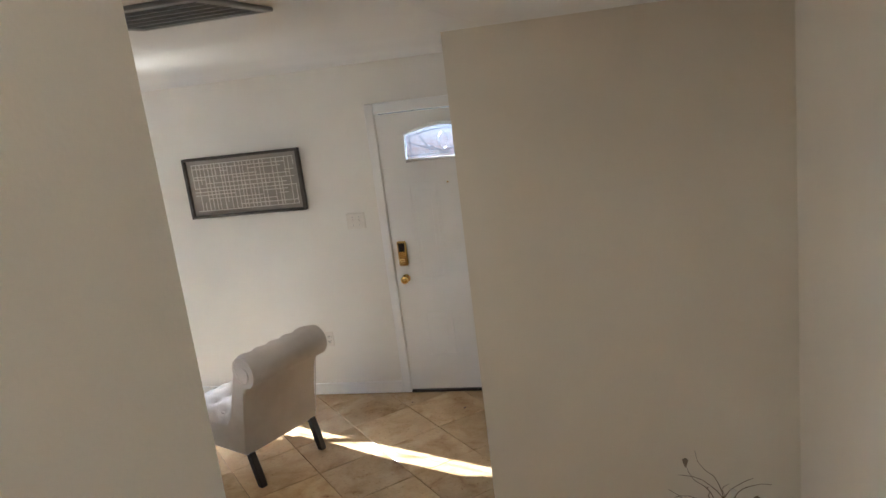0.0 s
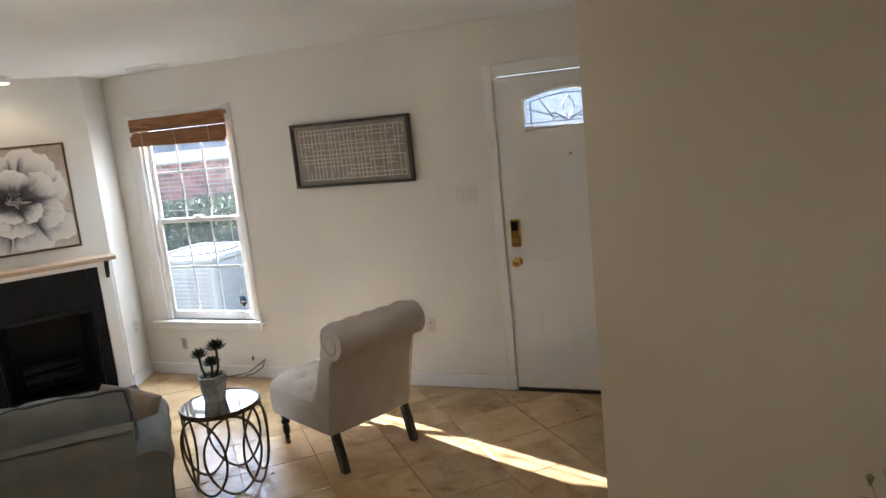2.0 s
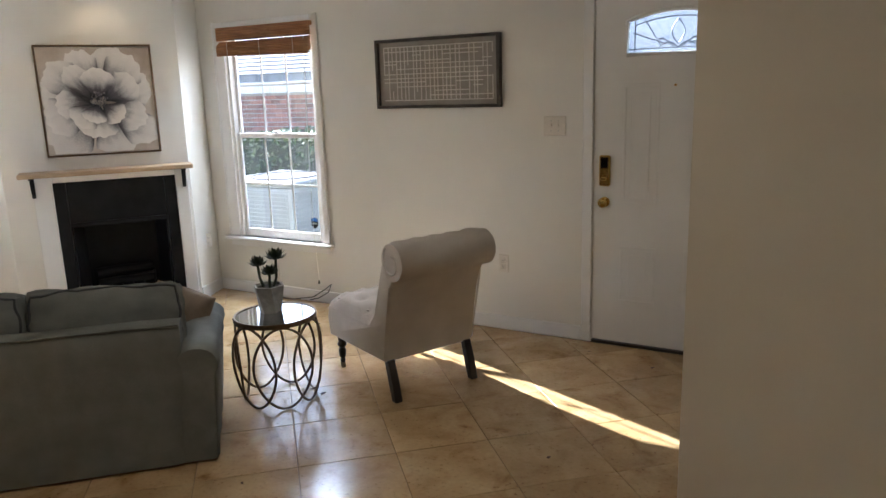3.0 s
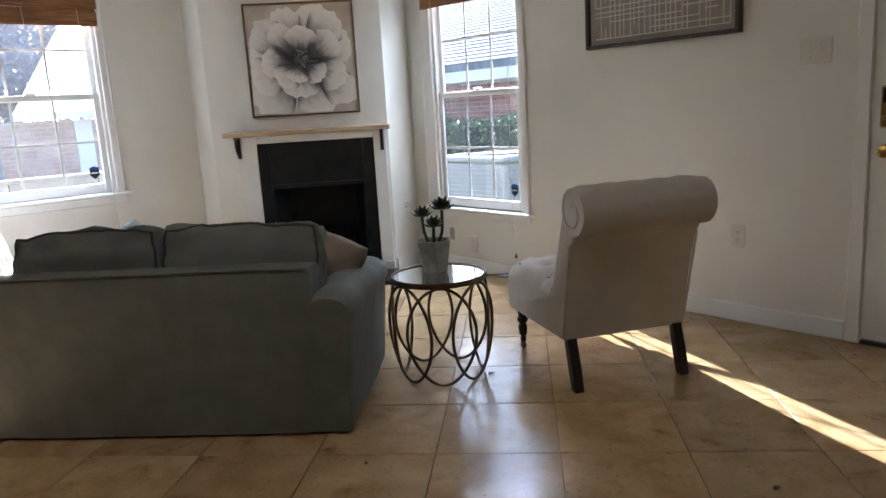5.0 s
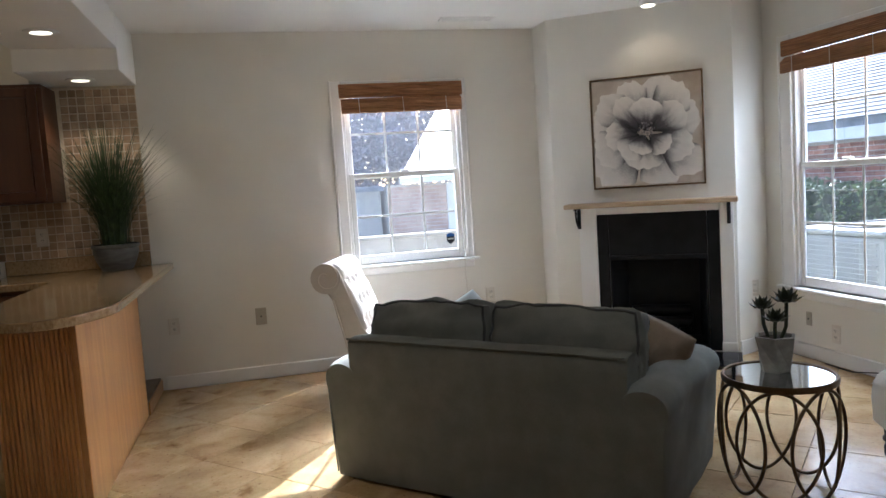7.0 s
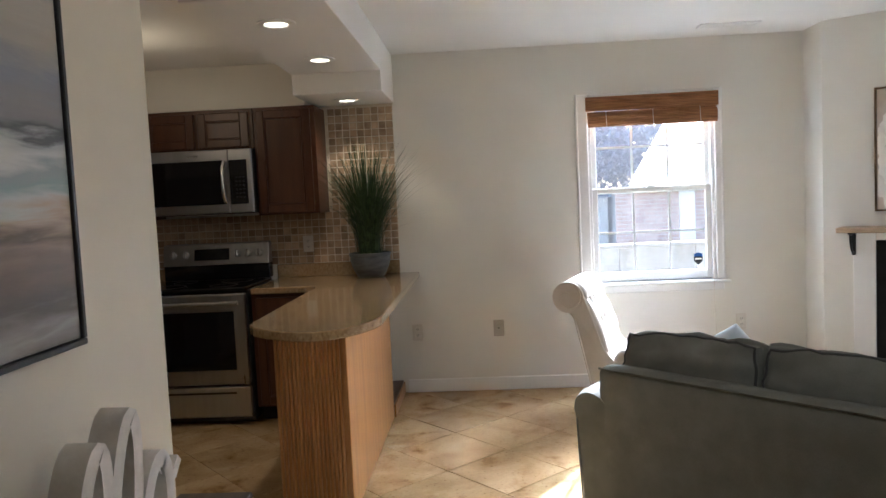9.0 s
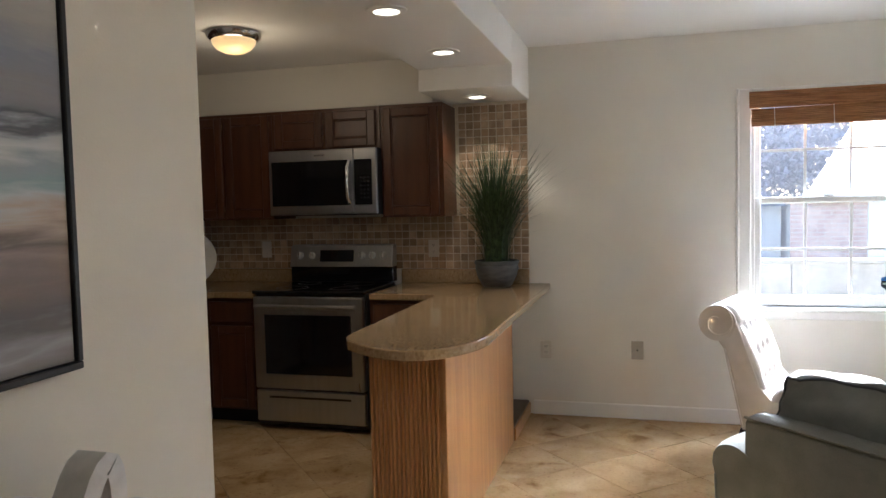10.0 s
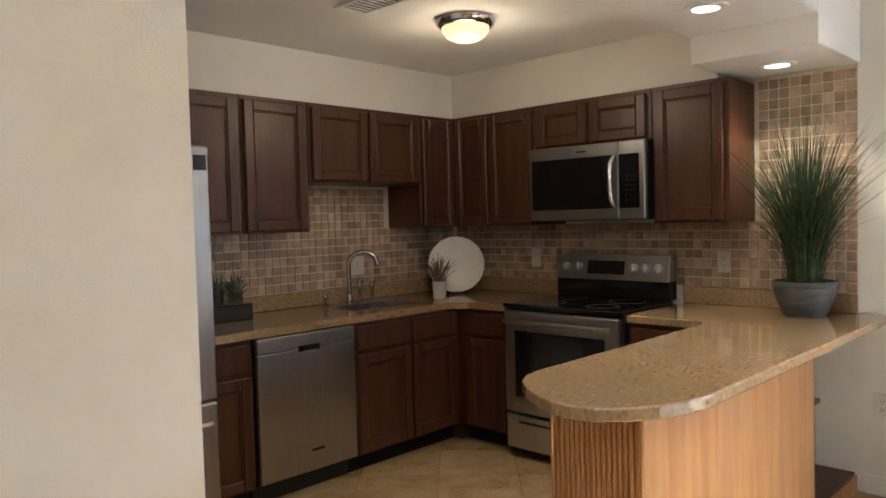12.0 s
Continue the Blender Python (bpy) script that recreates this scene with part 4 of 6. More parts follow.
def box_cushion(w, h, d, seed, n_=16):
    """A boxed loose cushion: crowned faces, soft corners, creased sides. Returns it and its two welt lines."""
    def shaped(x, y, z):
        crown = (1 - x ** 4) * (1 - y ** 4)
        px = w / 2 * x * (1 - 0.05 * y * y) * (1 - 0.05 * z * z)
        py = h / 2 * y * (1 + 0.10 * (1 - x * x)) * (1 - 0.04 * z * z) + 0.014 * noise.noise((x * 1.8 + seed, z, 4))
        pz = d / 2 * z * (0.72 + 0.42 * crown)
        k = 0.015 * noise.noise((x * 3 + seed, y * 3, z * 2)) + 0.005 * noise.noise((x * 5, y * 4 + seed, z * 4))
        return Vector((px + k * x, py + k * (1 if y >= 0 else -1), pz + 1.3 * k * (1 if z >= 0 else -1)))
    b = bmesh.new()
    at = {}

    def vert(x, y, z):
        key = (round(x, 4), round(y, 4), round(z, 4))
        if key not in at:
            at[key] = b.verts.new(shaped(x, y, z))
        return at[key]
    steps = [-1 + 2 * i / n_ for i in range(n_ + 1)]
    for ax in range(3):
        for s in (-1, 1):
            for i in range(n_):
                for j in range(n_):
                    q = []
                    for p_, r_ in ((i, j), (i + 1, j), (i + 1, j + 1), (i, j + 1)):
                        c_ = [steps[p_], steps[r_]]
                        c_.insert(ax, s)
                        q.append(vert(*c_))
                    b.faces.new(q)
    bmesh.ops.recalc_face_normals(b, faces=b.faces)
    welts = []
    for z in (-1, 1):
        ring = [(x, -1) for x in steps] + [(1, y) for y in steps[1:]] + [(x, 1) for x in steps[::-1][1:]] + [(-1, y) for y in steps[::-1][1:-1]]
        welts.append([shaped(x, y, z) for x, y in ring])
    return b, welts


for i, s in enumerate((-1, 1)):
    b = bm_cushion(0.545, 0.56, 0.17, 0.28, seed=i * 5)
    part("seat_cushion", b, SOFA, sofa, smooth=70).matrix_local = pose(s * 0.275, 0.56, 0.35)
    b, welts = box_cushion(0.625, 0.40, 0.20, 20 + i * 7)
    cu = part("back_cushion", b, SOFA, sofa, smooth=75)
    cu.matrix_local = pose(s * 0.305 + 0.01, 0.20, 0.560, 76, 1.5 * s, s * 2.5)
    for wl in welts:
        part("piping", bm_tube(wl, 0.0055, 6, closed=True), PIPING, cu, "corded piping darkened for seam shade", 60)
pil = thing("throw_pillow", "taupe velvet throw pillow leaning on the sofa arm", "pillow", pose(-2.894, 2.737, 0, 0, 0, SA) @ pose(0.545, 0.50, 0.515, 58, 14, -30))
part("cover", bm_cushion(0.34, 0.34, 0.13, 0.45, seed=3), BROWNP, pil, smooth=70)
pil = thing("throw_pillow", "pale blue and white patterned pillow on the sofa", "pillow", pose(-2.894, 2.737, 0, 0, 0, SA) @ pose(-0.30, 0.48, 0.555, 60, 0, 20) @ Matrix.Rotation(radians(38), 4, "Z"))
part("cover", bm_cushion(0.37, 0.37, 0.13, 0.45, seed=8), BLUEP, pil, smooth=70)

# ---- armchairs ----


def tufted(w, length, seed, curve, nx=30, ny=24, rows=4, cols=5, thick=0.05):
    """A buttoned pad over a curve(t) -> (y, z, normal y, normal z), w wide."""
    b = bmesh.new()
    spots = [((c_ + (0.5 if r_ % 2 else 0.0)) / (cols - 1 + 0.5) * 1.7 - 0.85, (r_ + 0.5) / rows) for r_ in range(rows) for c_ in range(cols if r_ % 2 == 0 else cols - 1)]
    grid = []
    for j in range(ny + 1):
        t = j / ny
        y, z, ny_, nz_ = curve(t)
        line = []
        for i in range(nx + 1):
            u = 2 * i / nx - 1
            h = thick * (1 - abs(u) ** 8) ** 0.5 * min(1.0, (min(t, 1 - t) * 9 + 0.05)) ** 0.5
            for su, sv in spots:
                d2 = ((u - su) * w / 2) ** 2 + ((t - sv) * length) ** 2
                h -= 0.030 * math.exp(-d2 / 0.0011)
            h = max(h, 0.002)
            line.append(b.verts.new((u * w / 2, y + ny_ * h, z + nz_ * h)))
        grid.append(line)
    for j in range(ny):
        for i in range(nx):
            b.faces.new((grid[j][i], grid[j][i + 1], grid[j + 1][i + 1], grid[j + 1][i]))
    return b, [(su * w / 2, *curve(sv)) for su, sv in spots]


def back_curve(t):
    """From the seat up the leaning back and over the roll."""
    if t < 0.68:
        s = t / 0.68
        y, z = -0.17 - 0.10 * s - 0.03 * s * s, 0.40 + 0.34 * s
        return y, z, 0.96, 0.26
    a = (t - 0.68) / 0.32 * math.pi * 0.62 - 0.30
    return -0.388 + 0.084 * math.cos(a), 0.752 + 0.084 * math.sin(a), math.cos(a), math.sin(a)


def armchair(m, label):
    ch = thing("armchair", label, "armchair", m, group="scroll-back armchairs")
    w = 0.565
    # body profile (y, z): seat box and leaning scrolled back
    prof = [(0.34, 0.20), (0.36, 0.30), (0.34, 0.375), (-0.12, 0.375), (-0.18, 0.44), (-0.255, 0.66), (-0.30, 0.78), (-0.36, 0.835), (-0.43, 0.825), (-0.475, 0.77), (-0.47, 0.71), (-0.43, 0.672), (-0.385, 0.655), (-0.352, 0.61), (-0.325, 0.52), (-0.302, 0.41), (-0.282, 0.30), (-0.265, 0.205)]
    part("frame", bm_prism(prof, -w / 2, w / 2, "x", bevel=0.014), LINEN, ch, smooth=45)
    pad, spots = tufted(w - 0.01, 0.56, 1, back_curve, thick=0.030)
    bk = part("backrest", pad, LINEN, ch, "button-tufted backrest", 70)
    for x, y, z, ny_, nz_ in spots:
        part("button", bm_lathe([(0.004, -.004), (0.011, 0), (0.008, 0.005)], 8, at=(x, y + ny_ * 0.006, z + nz_ * 0.006)), LINEN, bk)
    pad, spots = tufted(w, 0.46, 2, lambda t: (-0.13 + 0.49 * t, 0.37 - 0.10 * max(0, t - 0.75) ** 2 * 4, 0.0 + 0.5 * max(0, t - 0.8), 1.0), rows=3, cols=5, thick=0.085)
    se = part("seat", pad, LINEN, ch, "button-tufted seat", 70)
    for x, y, z, ny_, nz_ in spots:
        part("button", bm_lathe([(0.004, -.004), (0.011, 0), (0.008, 0.005)], 8, at=(x, y, z + 0.055)), LINEN, se)
    roll = part("scroll", bm_tube([(-w / 2 - 0.004, -0.388, 0.752), (w / 2 + 0.004, -0.388, 0.752)], 0.094, 20), LINEN, ch, "rolled top of the back", 60)
    for s in (-1, 1):
        x = s * (w / 2 + 0.006)
        part("scroll_welt", bm_tube([(x, -0.388 + r * math.cos(a_), 0.752 + r * math.sin(a_)) for a_, r in [(0.9 - k * 0.35, 0.086 - 0.0035 * k) for k in range(18)]], 0.005, 6), LINEN, roll)
        part("side_welt", bm_tube([(x - s * 0.006, -0.262, 0.22), (x - s * 0.004, -0.30, 0.40), (x - s * 0.004, -0.35, 0.62)], 0.005, 6), LINEN, ch)
    for s in (-1, 1):
        part("rear_leg", bm_prism([(-0.275, 0.212), (-0.235, 0.212), (-0.268, 0.09), (-0.296, 0.0), (-0.334, 0.0), (-0.312, 0.10)], s * 0.245 - 0.021, s * 0.245 + 0.021, "x", bevel=0.004), DARKW, ch, "splayed black wooden leg")
        lg = part("front_leg", bm_lathe([(0.012, 0.035), (0.016, 0.05), (0.011, 0.06), (0.020, 0.075), (0.023, 0.11), (0.016, 0.125), (0.027, 0.14), (0.027, 0.15), (0.020, 0.16), (0.025, 0.20), (0.025, 0.225)], 14, at=(s * 0.235, 0.29, 0)), DARKW, ch, "turned black front leg", 40)
        part("caster", bm_tube([(s * 0.235 - 0.008, 0.29, 0.018), (s * 0.235 + 0.008, 0.29, 0.018)], 0.018, 12), BRONZE, lg, "small caster", 40)
    return ch


# legs at (-2.03, 4.13) and (-1.83, 4.56); it faces the hearth
armchair(pose(-2.19, 4.465, 0, 0, 0, 65), "pale linen scroll-back armchair with tufted seat")
armchair(pose(-4.80, 2.80, 0, 0, 0, -20), "pale linen scroll-back armchair in sunlight by window")

# ---- side table with succulents ----
TX, TY, TZ, TR = -2.60, 3.90, 0.455, 0.205
tb = thing("side_table", "round bronze hoop side table with mirrored top", "side table", Matrix.Translation((TX, TY, 0)))
part("top", bm_lathe([(0.0, TZ - 0.006), (TR - 0.008, TZ - 0.006), (TR - 0.006, TZ), (0.0, TZ)], 48), MIRROR, tb, "mirrored glass top")
part("rim", bm_lathe([(TR - 0.005, TZ - 0.018), (TR + 0.006, TZ - 0.018), (TR + 0.008, TZ - 0.004), (TR + 0.004, TZ + 0.006), (TR - 0.005, TZ + 0.004)], 48, ring=True), BRONZE, tb, smooth=40)
for k in range(7):
    pts = []
    for i in range(48):
        t = 2 * math.pi * i / 48
        z = 0.222 + 0.215 * math.cos(t)
        a_ = k * 2 * math.pi / 7 + 0.2 + 0.70 * math.sin(t)
        r = TR - 0.006 - 0.024 * (1 - z / 0.44) ** 2 + 0.034 * math.sin(math.pi * z / 0.44)
        pts.append((r * math.cos(a_), r * math.sin(a_), max(z, 0.0075)))
    part("hoop", bm_tube(pts, 0.0068, 8, closed=True), BRONZE, tb, smooth=60)

sp = thing("succulent_pot", "three dark succulents in a grey concrete pot", "potted plant", pose(-2.655, 3.93, TZ + 0.001, 0, 0, 20) @ Matrix.Diagonal((1.22, 1.22, 1.05, 1)))
bm = bmesh.new()
lo_, hi_ = 0.05, 0.068
top_, low_ = [], []
for i in range(6):
    a_ = i * math.pi / 3
    top_.append(bm.verts.new((hi_ * math.cos(a_), hi_ * math.sin(a_), 0.135)))
    low_.append(bm.verts.new((lo_ * math.cos(a_ + 0.3) * 0.92, lo_ * math.sin(a_ + 0.3) * 0.92, 0)))
bm.faces.new(low_[::-1])
for i in range(6):
    bm.faces.new((low_[i], low_[(i + 1) % 6], top_[i]))
    bm.faces.new((low_[(i + 1) % 6], top_[(i + 1) % 6], top_[i]))
inn = [bm.verts.new((v.co.x * 0.86, v.co.y * 0.86, 0.135)) for v in top_]
dep = [bm.verts.new((v.co.x * 0.8, v.co.y * 0.8, 0.118)) for v in top_]
for i in range(6):
    j = (i + 1) % 6
    bm.faces.new((top_[i], top_[j], inn[j], inn[i]))
    bm.faces.new((inn[i], inn[j], dep[j], dep[i]))
bm.faces.new(dep)
bmesh.ops.recalc_face_normals(bm, faces=bm.faces)
part("pot", bm, CONC, sp)
part("soil", bm_lathe([(0.0, 0.112), (0.052, 0.112), (0.05, 0.124), (0.0, 0.128)], 12), SOIL, sp)
for x, y, h, s in ((-0.042, 0.0, 0.232, 0.044), (0.034, 0.015, 0.262, 0.052), (0.018, -0.024, 0.195, 0.044)):
    stem = part("stem", bm_tube([(x * 0.5, y * 0.5, 0.12), (x * 0.9, y, 0.17), (x, y, h)], 0.006, 6), SUCC, sp)
    ro = bmesh.new()
    for ring, (cnt, tilt) in enumerate(((9, 0.35), (8, 0.75), (5, 1.15))):
        for k in range(cnt):
            a_ = 2 * math.pi * (k + 0.5 * ring) / cnt
            d = Vector((math.cos(a_) * math.cos(tilt), math.sin(a_) * math.cos(tilt), math.sin(tilt)))
            p0 = Vector((x, y, h))
            side = Vector((-math.sin(a_), math.cos(a_), 0))
            vs = [ro.verts.new(p0 + d * s * f + side * s * g + Vector((0, 0, e))) for f, g, e in ((0.1, 0, 0), (0.6, 0.26, 0), (1.1, 0, 0.006), (0.6, -0.26, 0), (0.6, 0, -0.007))]
            for q in ((0, 1, 4), (1, 2, 4), (2, 3, 4), (3, 0, 4)):
                ro.faces.new([vs[i] for i in q])
            ro.faces.new((vs[3], vs[2], vs[1], vs[0]))
    part("rosette", ro, SUCC, stem)

# ---- kitchen cabinets ----
# a unit is built with its front along local x, facing local -y; z is the room's height
UF, BF = 0.315, 0.60    # depths of wall and base units


def face_door(x0, x1, z0, z1, parent, name="door"):
    """A framed cabinet door with a recessed flat panel."""
    st = min(0.055, (x1 - x0) * 0.24)
    d = part(name, bm_box((x0 + st - 0.002, -0.0105, z0 + st - 0.002), (x1 - st + 0.002, -0.003, z1 - st + 0.002)), CAB, parent)
    part("stile", bm_box((x0, -0.023, z0), (x0 + st, -0.002, z1), bevel=0.005), CAB, d)
    part("stile", bm_box((x1 - st, -0.023, z0), (x1, -0.002, z1), bevel=0.005), CAB, d)
    part("rail", bm_box((x0 + st, -0.0225, z0), (x1 - st, -0.002, z0 + st), bevel=0.005), CAB, d)
    part("rail", bm_box((x0 + st, -0.0225, z1 - st), (x1 - st, -0.002, z1), bevel=0.005), CAB, d)
    e = st + 0.006
    part("inner_bead", bm_tube([(x0 + e, -0.0125, z0 + e), (x1 - e, -0.0125, z0 + e), (x1 - e, -0.0125, z1 - e), (x0 + e, -0.0125, z1 - e)], 0.006, 6, closed=True), CAB, d)
    for z in (z0 + 0.06, z1 - 0.06):
        part("hinge", bm_tube([(x1 + 0.004, -0.012, z - 0.018), (x1 + 0.004, -0.012, z + 0.018)], 0.004, 6), BRONZE, d)
    return d


def wall_unit(m, w, z0, z1, doors, label, depth=UF):
    u = thing("wall_cabinet", label, "cabinet", m, group="kitchen wall cabinets")
    part("body", bm_box((0.001, 0, z0), (w - 0.001, depth, z1), bevel=0.002), CAB, u)
    part("rail", bm_box((0.001, -0.006, z1 - 0.02), (w - 0.001, -0.0005, z1)), CAB, u)
    for x0, x1 in doors:
        face_door(x0, x1, z0 + 0.012, z1 - 0.022, u)
    return u


def base_unit(m, w, fronts, label, depth=BF):
    u = thing("base_cabinet", label, "cabinet", m, group="kitchen base cabinets")
    part("body", bm_box((0.001, 0, 0.10), (w - 0.001, depth, 0.828), bevel=0.002), CAB, u)
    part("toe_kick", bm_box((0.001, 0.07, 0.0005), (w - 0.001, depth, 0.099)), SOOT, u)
    for x0, x1 in fronts:
        dr = part("drawer_front", bm_box((x0, -0.021, 0.675), (x1, -0.002, 0.805), bevel=0.004), CAB, u)
        face_door(x0, x1, 0.115, 0.65, u)
    return u


XF, YF = -5.11, -1.10      # faces of wall units
XB, YB = -4.82, -0.82      # faces of base units


def on_west(y, x):
    """Local x runs along +y, the front faces +x."""
    return Matrix.Translation((x, y, 0)) @ Matrix.Rotation(radians(90), 4, "Z")


def on_south(x, y):
    """Local x runs along -x, the front faces +y."""
    return Matrix.Translation((x, y, 0)) @ Matrix.Rotation(radians(180), 4, "Z")


ZT, ZB = 2.04, 1.325
wall_unit(on_west(0.35, XF), 0.415, ZB, ZT, [(0.02, 0.385)], "dark cherry wall cabinet beside the microwave")
wall_unit(on_west(-0.425, XF), 0.772, 1.775, ZT, [(0.03, 0.375), (0.40, 0.745)], "short dark cherry cabinet above the microwave")
wall_unit(on_west(YF + 0.002, XF), 0.672, ZB, ZT, [(0.02, 0.30), (0.32, 0.655)], "dark cherry corner wall cabinet")
wall_unit(on_south(-4.79, YF), 0.637, ZB, ZT, [(0.02, 0.30)], "dark cherry wall cabinet in the corner")
wall_unit(on_south(-3.93, YF), 0.858, 1.60, ZT, [(0.02, 0.415), (0.435, 0.835)], "short dark cherry cabinet above the sink")
wall_unit(on_south(-3.51, YF), 0.418, ZB, ZT, [(0.015, 0.395)], "dark cherry wall cabinet with one door")
wall_unit(on_south(-3.10, YF), 0.408, ZB, ZT, [(0.015, 0.385)], "dark cherry wall cabinet near the refrigerator")
base_unit(on_west(0.355, XB), 0.345, [(0.03, 0.33)], "dark cherry base cabinet between range and peninsula")
base_unit(on_west(YB + 0.002, XB), 0.39, [(0.07, 0.375)], "dark cherry base cabinet beside the range")
base_unit(on_south(-3.98, YB), 0.838, [(0.02, 0.41), (0.43, 0.80)], "dark cherry sink base cabinet")
base_unit(on_south(-3.02, YB), 0.346, [(0.02, 0.325)], "narrow dark cherry base cabinet with a drawer")
tagged(to_object("corner_filler", bm_box((WX + 0.003, SY + 0.003, 0.0005), (XB - 0.003, YB - 0.001, 0.826)), CAB), "hidden dark corner of the base cabinets", "cabinet")

# ---- dishwasher ----
dwm = on_south(-3.372, YB)
dwo = thing("dishwasher", "brushed steel dishwasher with pocket handle", "dishwasher", dwm)
part("body", bm_box((0.003, 0.0, 0.10), (0.597, BF, 0.826)), BLKPL, dwo)
dwd = part("door", bm_box((0.004, -0.03, 0.115), (0.596, -0.001, 0.745), bevel=0.005), STEEL, dwo)
part("control_strip", bm_box((0.004, -0.033, 0.748), (0.596, -0.001, 0.822), bevel=0.005), STEEL, dwo, "steel control strip with faint marks")
part("handle_pocket", bm_box((0.235, -0.036, 0.728), (0.365, -0.0335, 0.762), bevel=0.001), BLACK, dwo)
part("handle_lip", bm_box((0.238, -0.040, 0.724), (0.362, -0.0305, 0.734), bevel=0.003), CHROME, dwo)
part("badge", bm_box((0.30, -0.0315, 0.215), (0.38, -0.0302, 0.228)), BLKPL, dwd)
part("toe_panel", bm_box((0.004, 0.06, 0.002), (0.596, 0.08, 0.099)), BLKPL, dwo)

# ---- range ----
rg = thing("range", "steel electric range with black glass top", "range", on_west(-0.413, -4.80))
RWD = 0.755
part("body", bm_box((0.0, 0.0, 0.02), (RWD, 0.585, 0.862), bevel=0.003), BLKPL, rg)
part("cooktop", bm_box((-0.002, -0.045, 0.863), (RWD + 0.002, 0.535, 0.885), bevel=0.006), BLACK, rg, "black glass cooktop")
for x, y, r in ((0.20, 0.12, 0.10), (0.56, 0.12, 0.085), (0.20, 0.38, 0.075), (0.56, 0.38, 0.10)):
    part("burner_ring", bm_lathe([(r, 0.8852), (r + 0.004, 0.8852), (r + 0.004, 0.8858), (r, 0.8858)], 32, at=(x, y, 0), ring=True), SLOT, rg)
od = part("oven_door", bm_box((0.008, -0.045, 0.265), (RWD - 0.008, -0.001, 0.845), bevel=0.006), STEEL, rg)
part("oven_window", bm_box((0.085, -0.048, 0.36), (RWD - 0.085, -0.0455, 0.735), bevel=0.0008), BLACK, od, "black oven window")
part("handle", bm_tube([(0.04, -0.085, 0.79), (RWD * 0.5, -0.092, 0.79), (RWD - 0.04, -0.085, 0.79)], 0.014, 10), STEEL, od, smooth=50)
for x in (0.06, RWD - 0.06):
    part("handle_post", bm_box((x - 0.012, -0.08, 0.78), (x + 0.012, -0.0455, 0.80), bevel=0.003), STEEL, od)
sd = part("storage_drawer", bm_box((0.008, -0.04, 0.055), (RWD - 0.008, -0.001, 0.252), bevel=0.006), STEEL, rg)
part("drawer_groove", bm_box((0.10, -0.0425, 0.205), (RWD - 0.10, -0.0402, 0.218)), BLKPL, sd)
for x in (0.05, RWD - 0.05):
    part("foot", bm_lathe([(0.015, 0), (0.015, 0.02)], 10, at=(x, 0.08, 0.0003)), BLKPL, rg)
part("back_riser", bm_box((0.0, 0.50, 0.887), (RWD, 0.585, 0.99), bevel=0.004), BLACK, rg)
bg = part("control_panel", bm_prism([(0.485, 0.991), (0.515, 1.135), (0.585, 1.14), (0.585, 0.991)], 0.0, RWD, "x", bevel=0.004), STEEL, rg)
tl = Matrix.Rotation(radians(-11.8), 4, "X")
part("display", bm_box((-0.125, -0.003, -0.04), (0.125, 0.0, 0.04), bevel=0.001), BLACK, bg).matrix_local = Matrix.Translation((0.35, 0.499, 1.064)) @ tl
for x in (0.075, 0.165, 0.535, 0.61, 0.69):
    kn = part("knob", bm_lathe([(0.026, 0), (0.024, 0.008), (0.021, 0.022), (0.0, 0.024)], 20), SILVER, bg, "bright silver control knob", 35)
    kn.matrix_local = Matrix.Translation((x, 0.498, 1.066)) @ tl @ Matrix.Rotation(radians(90), 4, "X")
    part("pointer", bm_box((-0.005, -0.021, 0.0225), (0.005, 0.021, 0.032), bevel=0.002), CHROME, kn)

# ---- microwave ----
mw = thing("microwave", "over-the-range steel microwave with curved handle", "microwave", on_west(-0.413, -5.032))
part("body", bm_box((0.0, 0.03, 1.345), (0.757, 0.39, 1.772), bevel=0.004), BLKPL, mw)
md = part("door", bm_box((0.0, 0.0, 1.35), (0.60, 0.029, 1.772), bevel=0.006), STEEL, mw)
part("door_window", bm_box((0.022, -0.0035, 1.41), (0.565, -0.0005, 1.70), bevel=0.0008), BLACK, md, "black glass window")
pn = part("control_panel", bm_box((0.602, 0.0, 1.35), (0.757, 0.029, 1.772), bevel=0.006), STEEL, mw)
part("panel_glass", bm_box((0.606, -0.0035, 1.41), (0.725, -0.0005, 1.70), bevel=0.0008), BLACK, pn)
for r in range(6):
    for k in range(3):
        part("button", bm_box((0.645 + k * 0.024, -0.0048, 1.45 + r * 0.026), (0.658 + k * 0.024, -0.0037, 1.460 + r * 0.026)), BLKPL, pn)
part("handle", bm_tube([(0.575, -0.002, 1.42), (0.572, -0.035, 1.46), (0.571, -0.045, 1.555), (0.572, -0.035, 1.65), (0.575, -0.002, 1.69)], 0.0135, 10), CHROME, md, smooth=50)
part("badge", bm_box((0.33, -0.0012, 1.728), (0.40, -0.0002, 1.738)), CHROME, md)

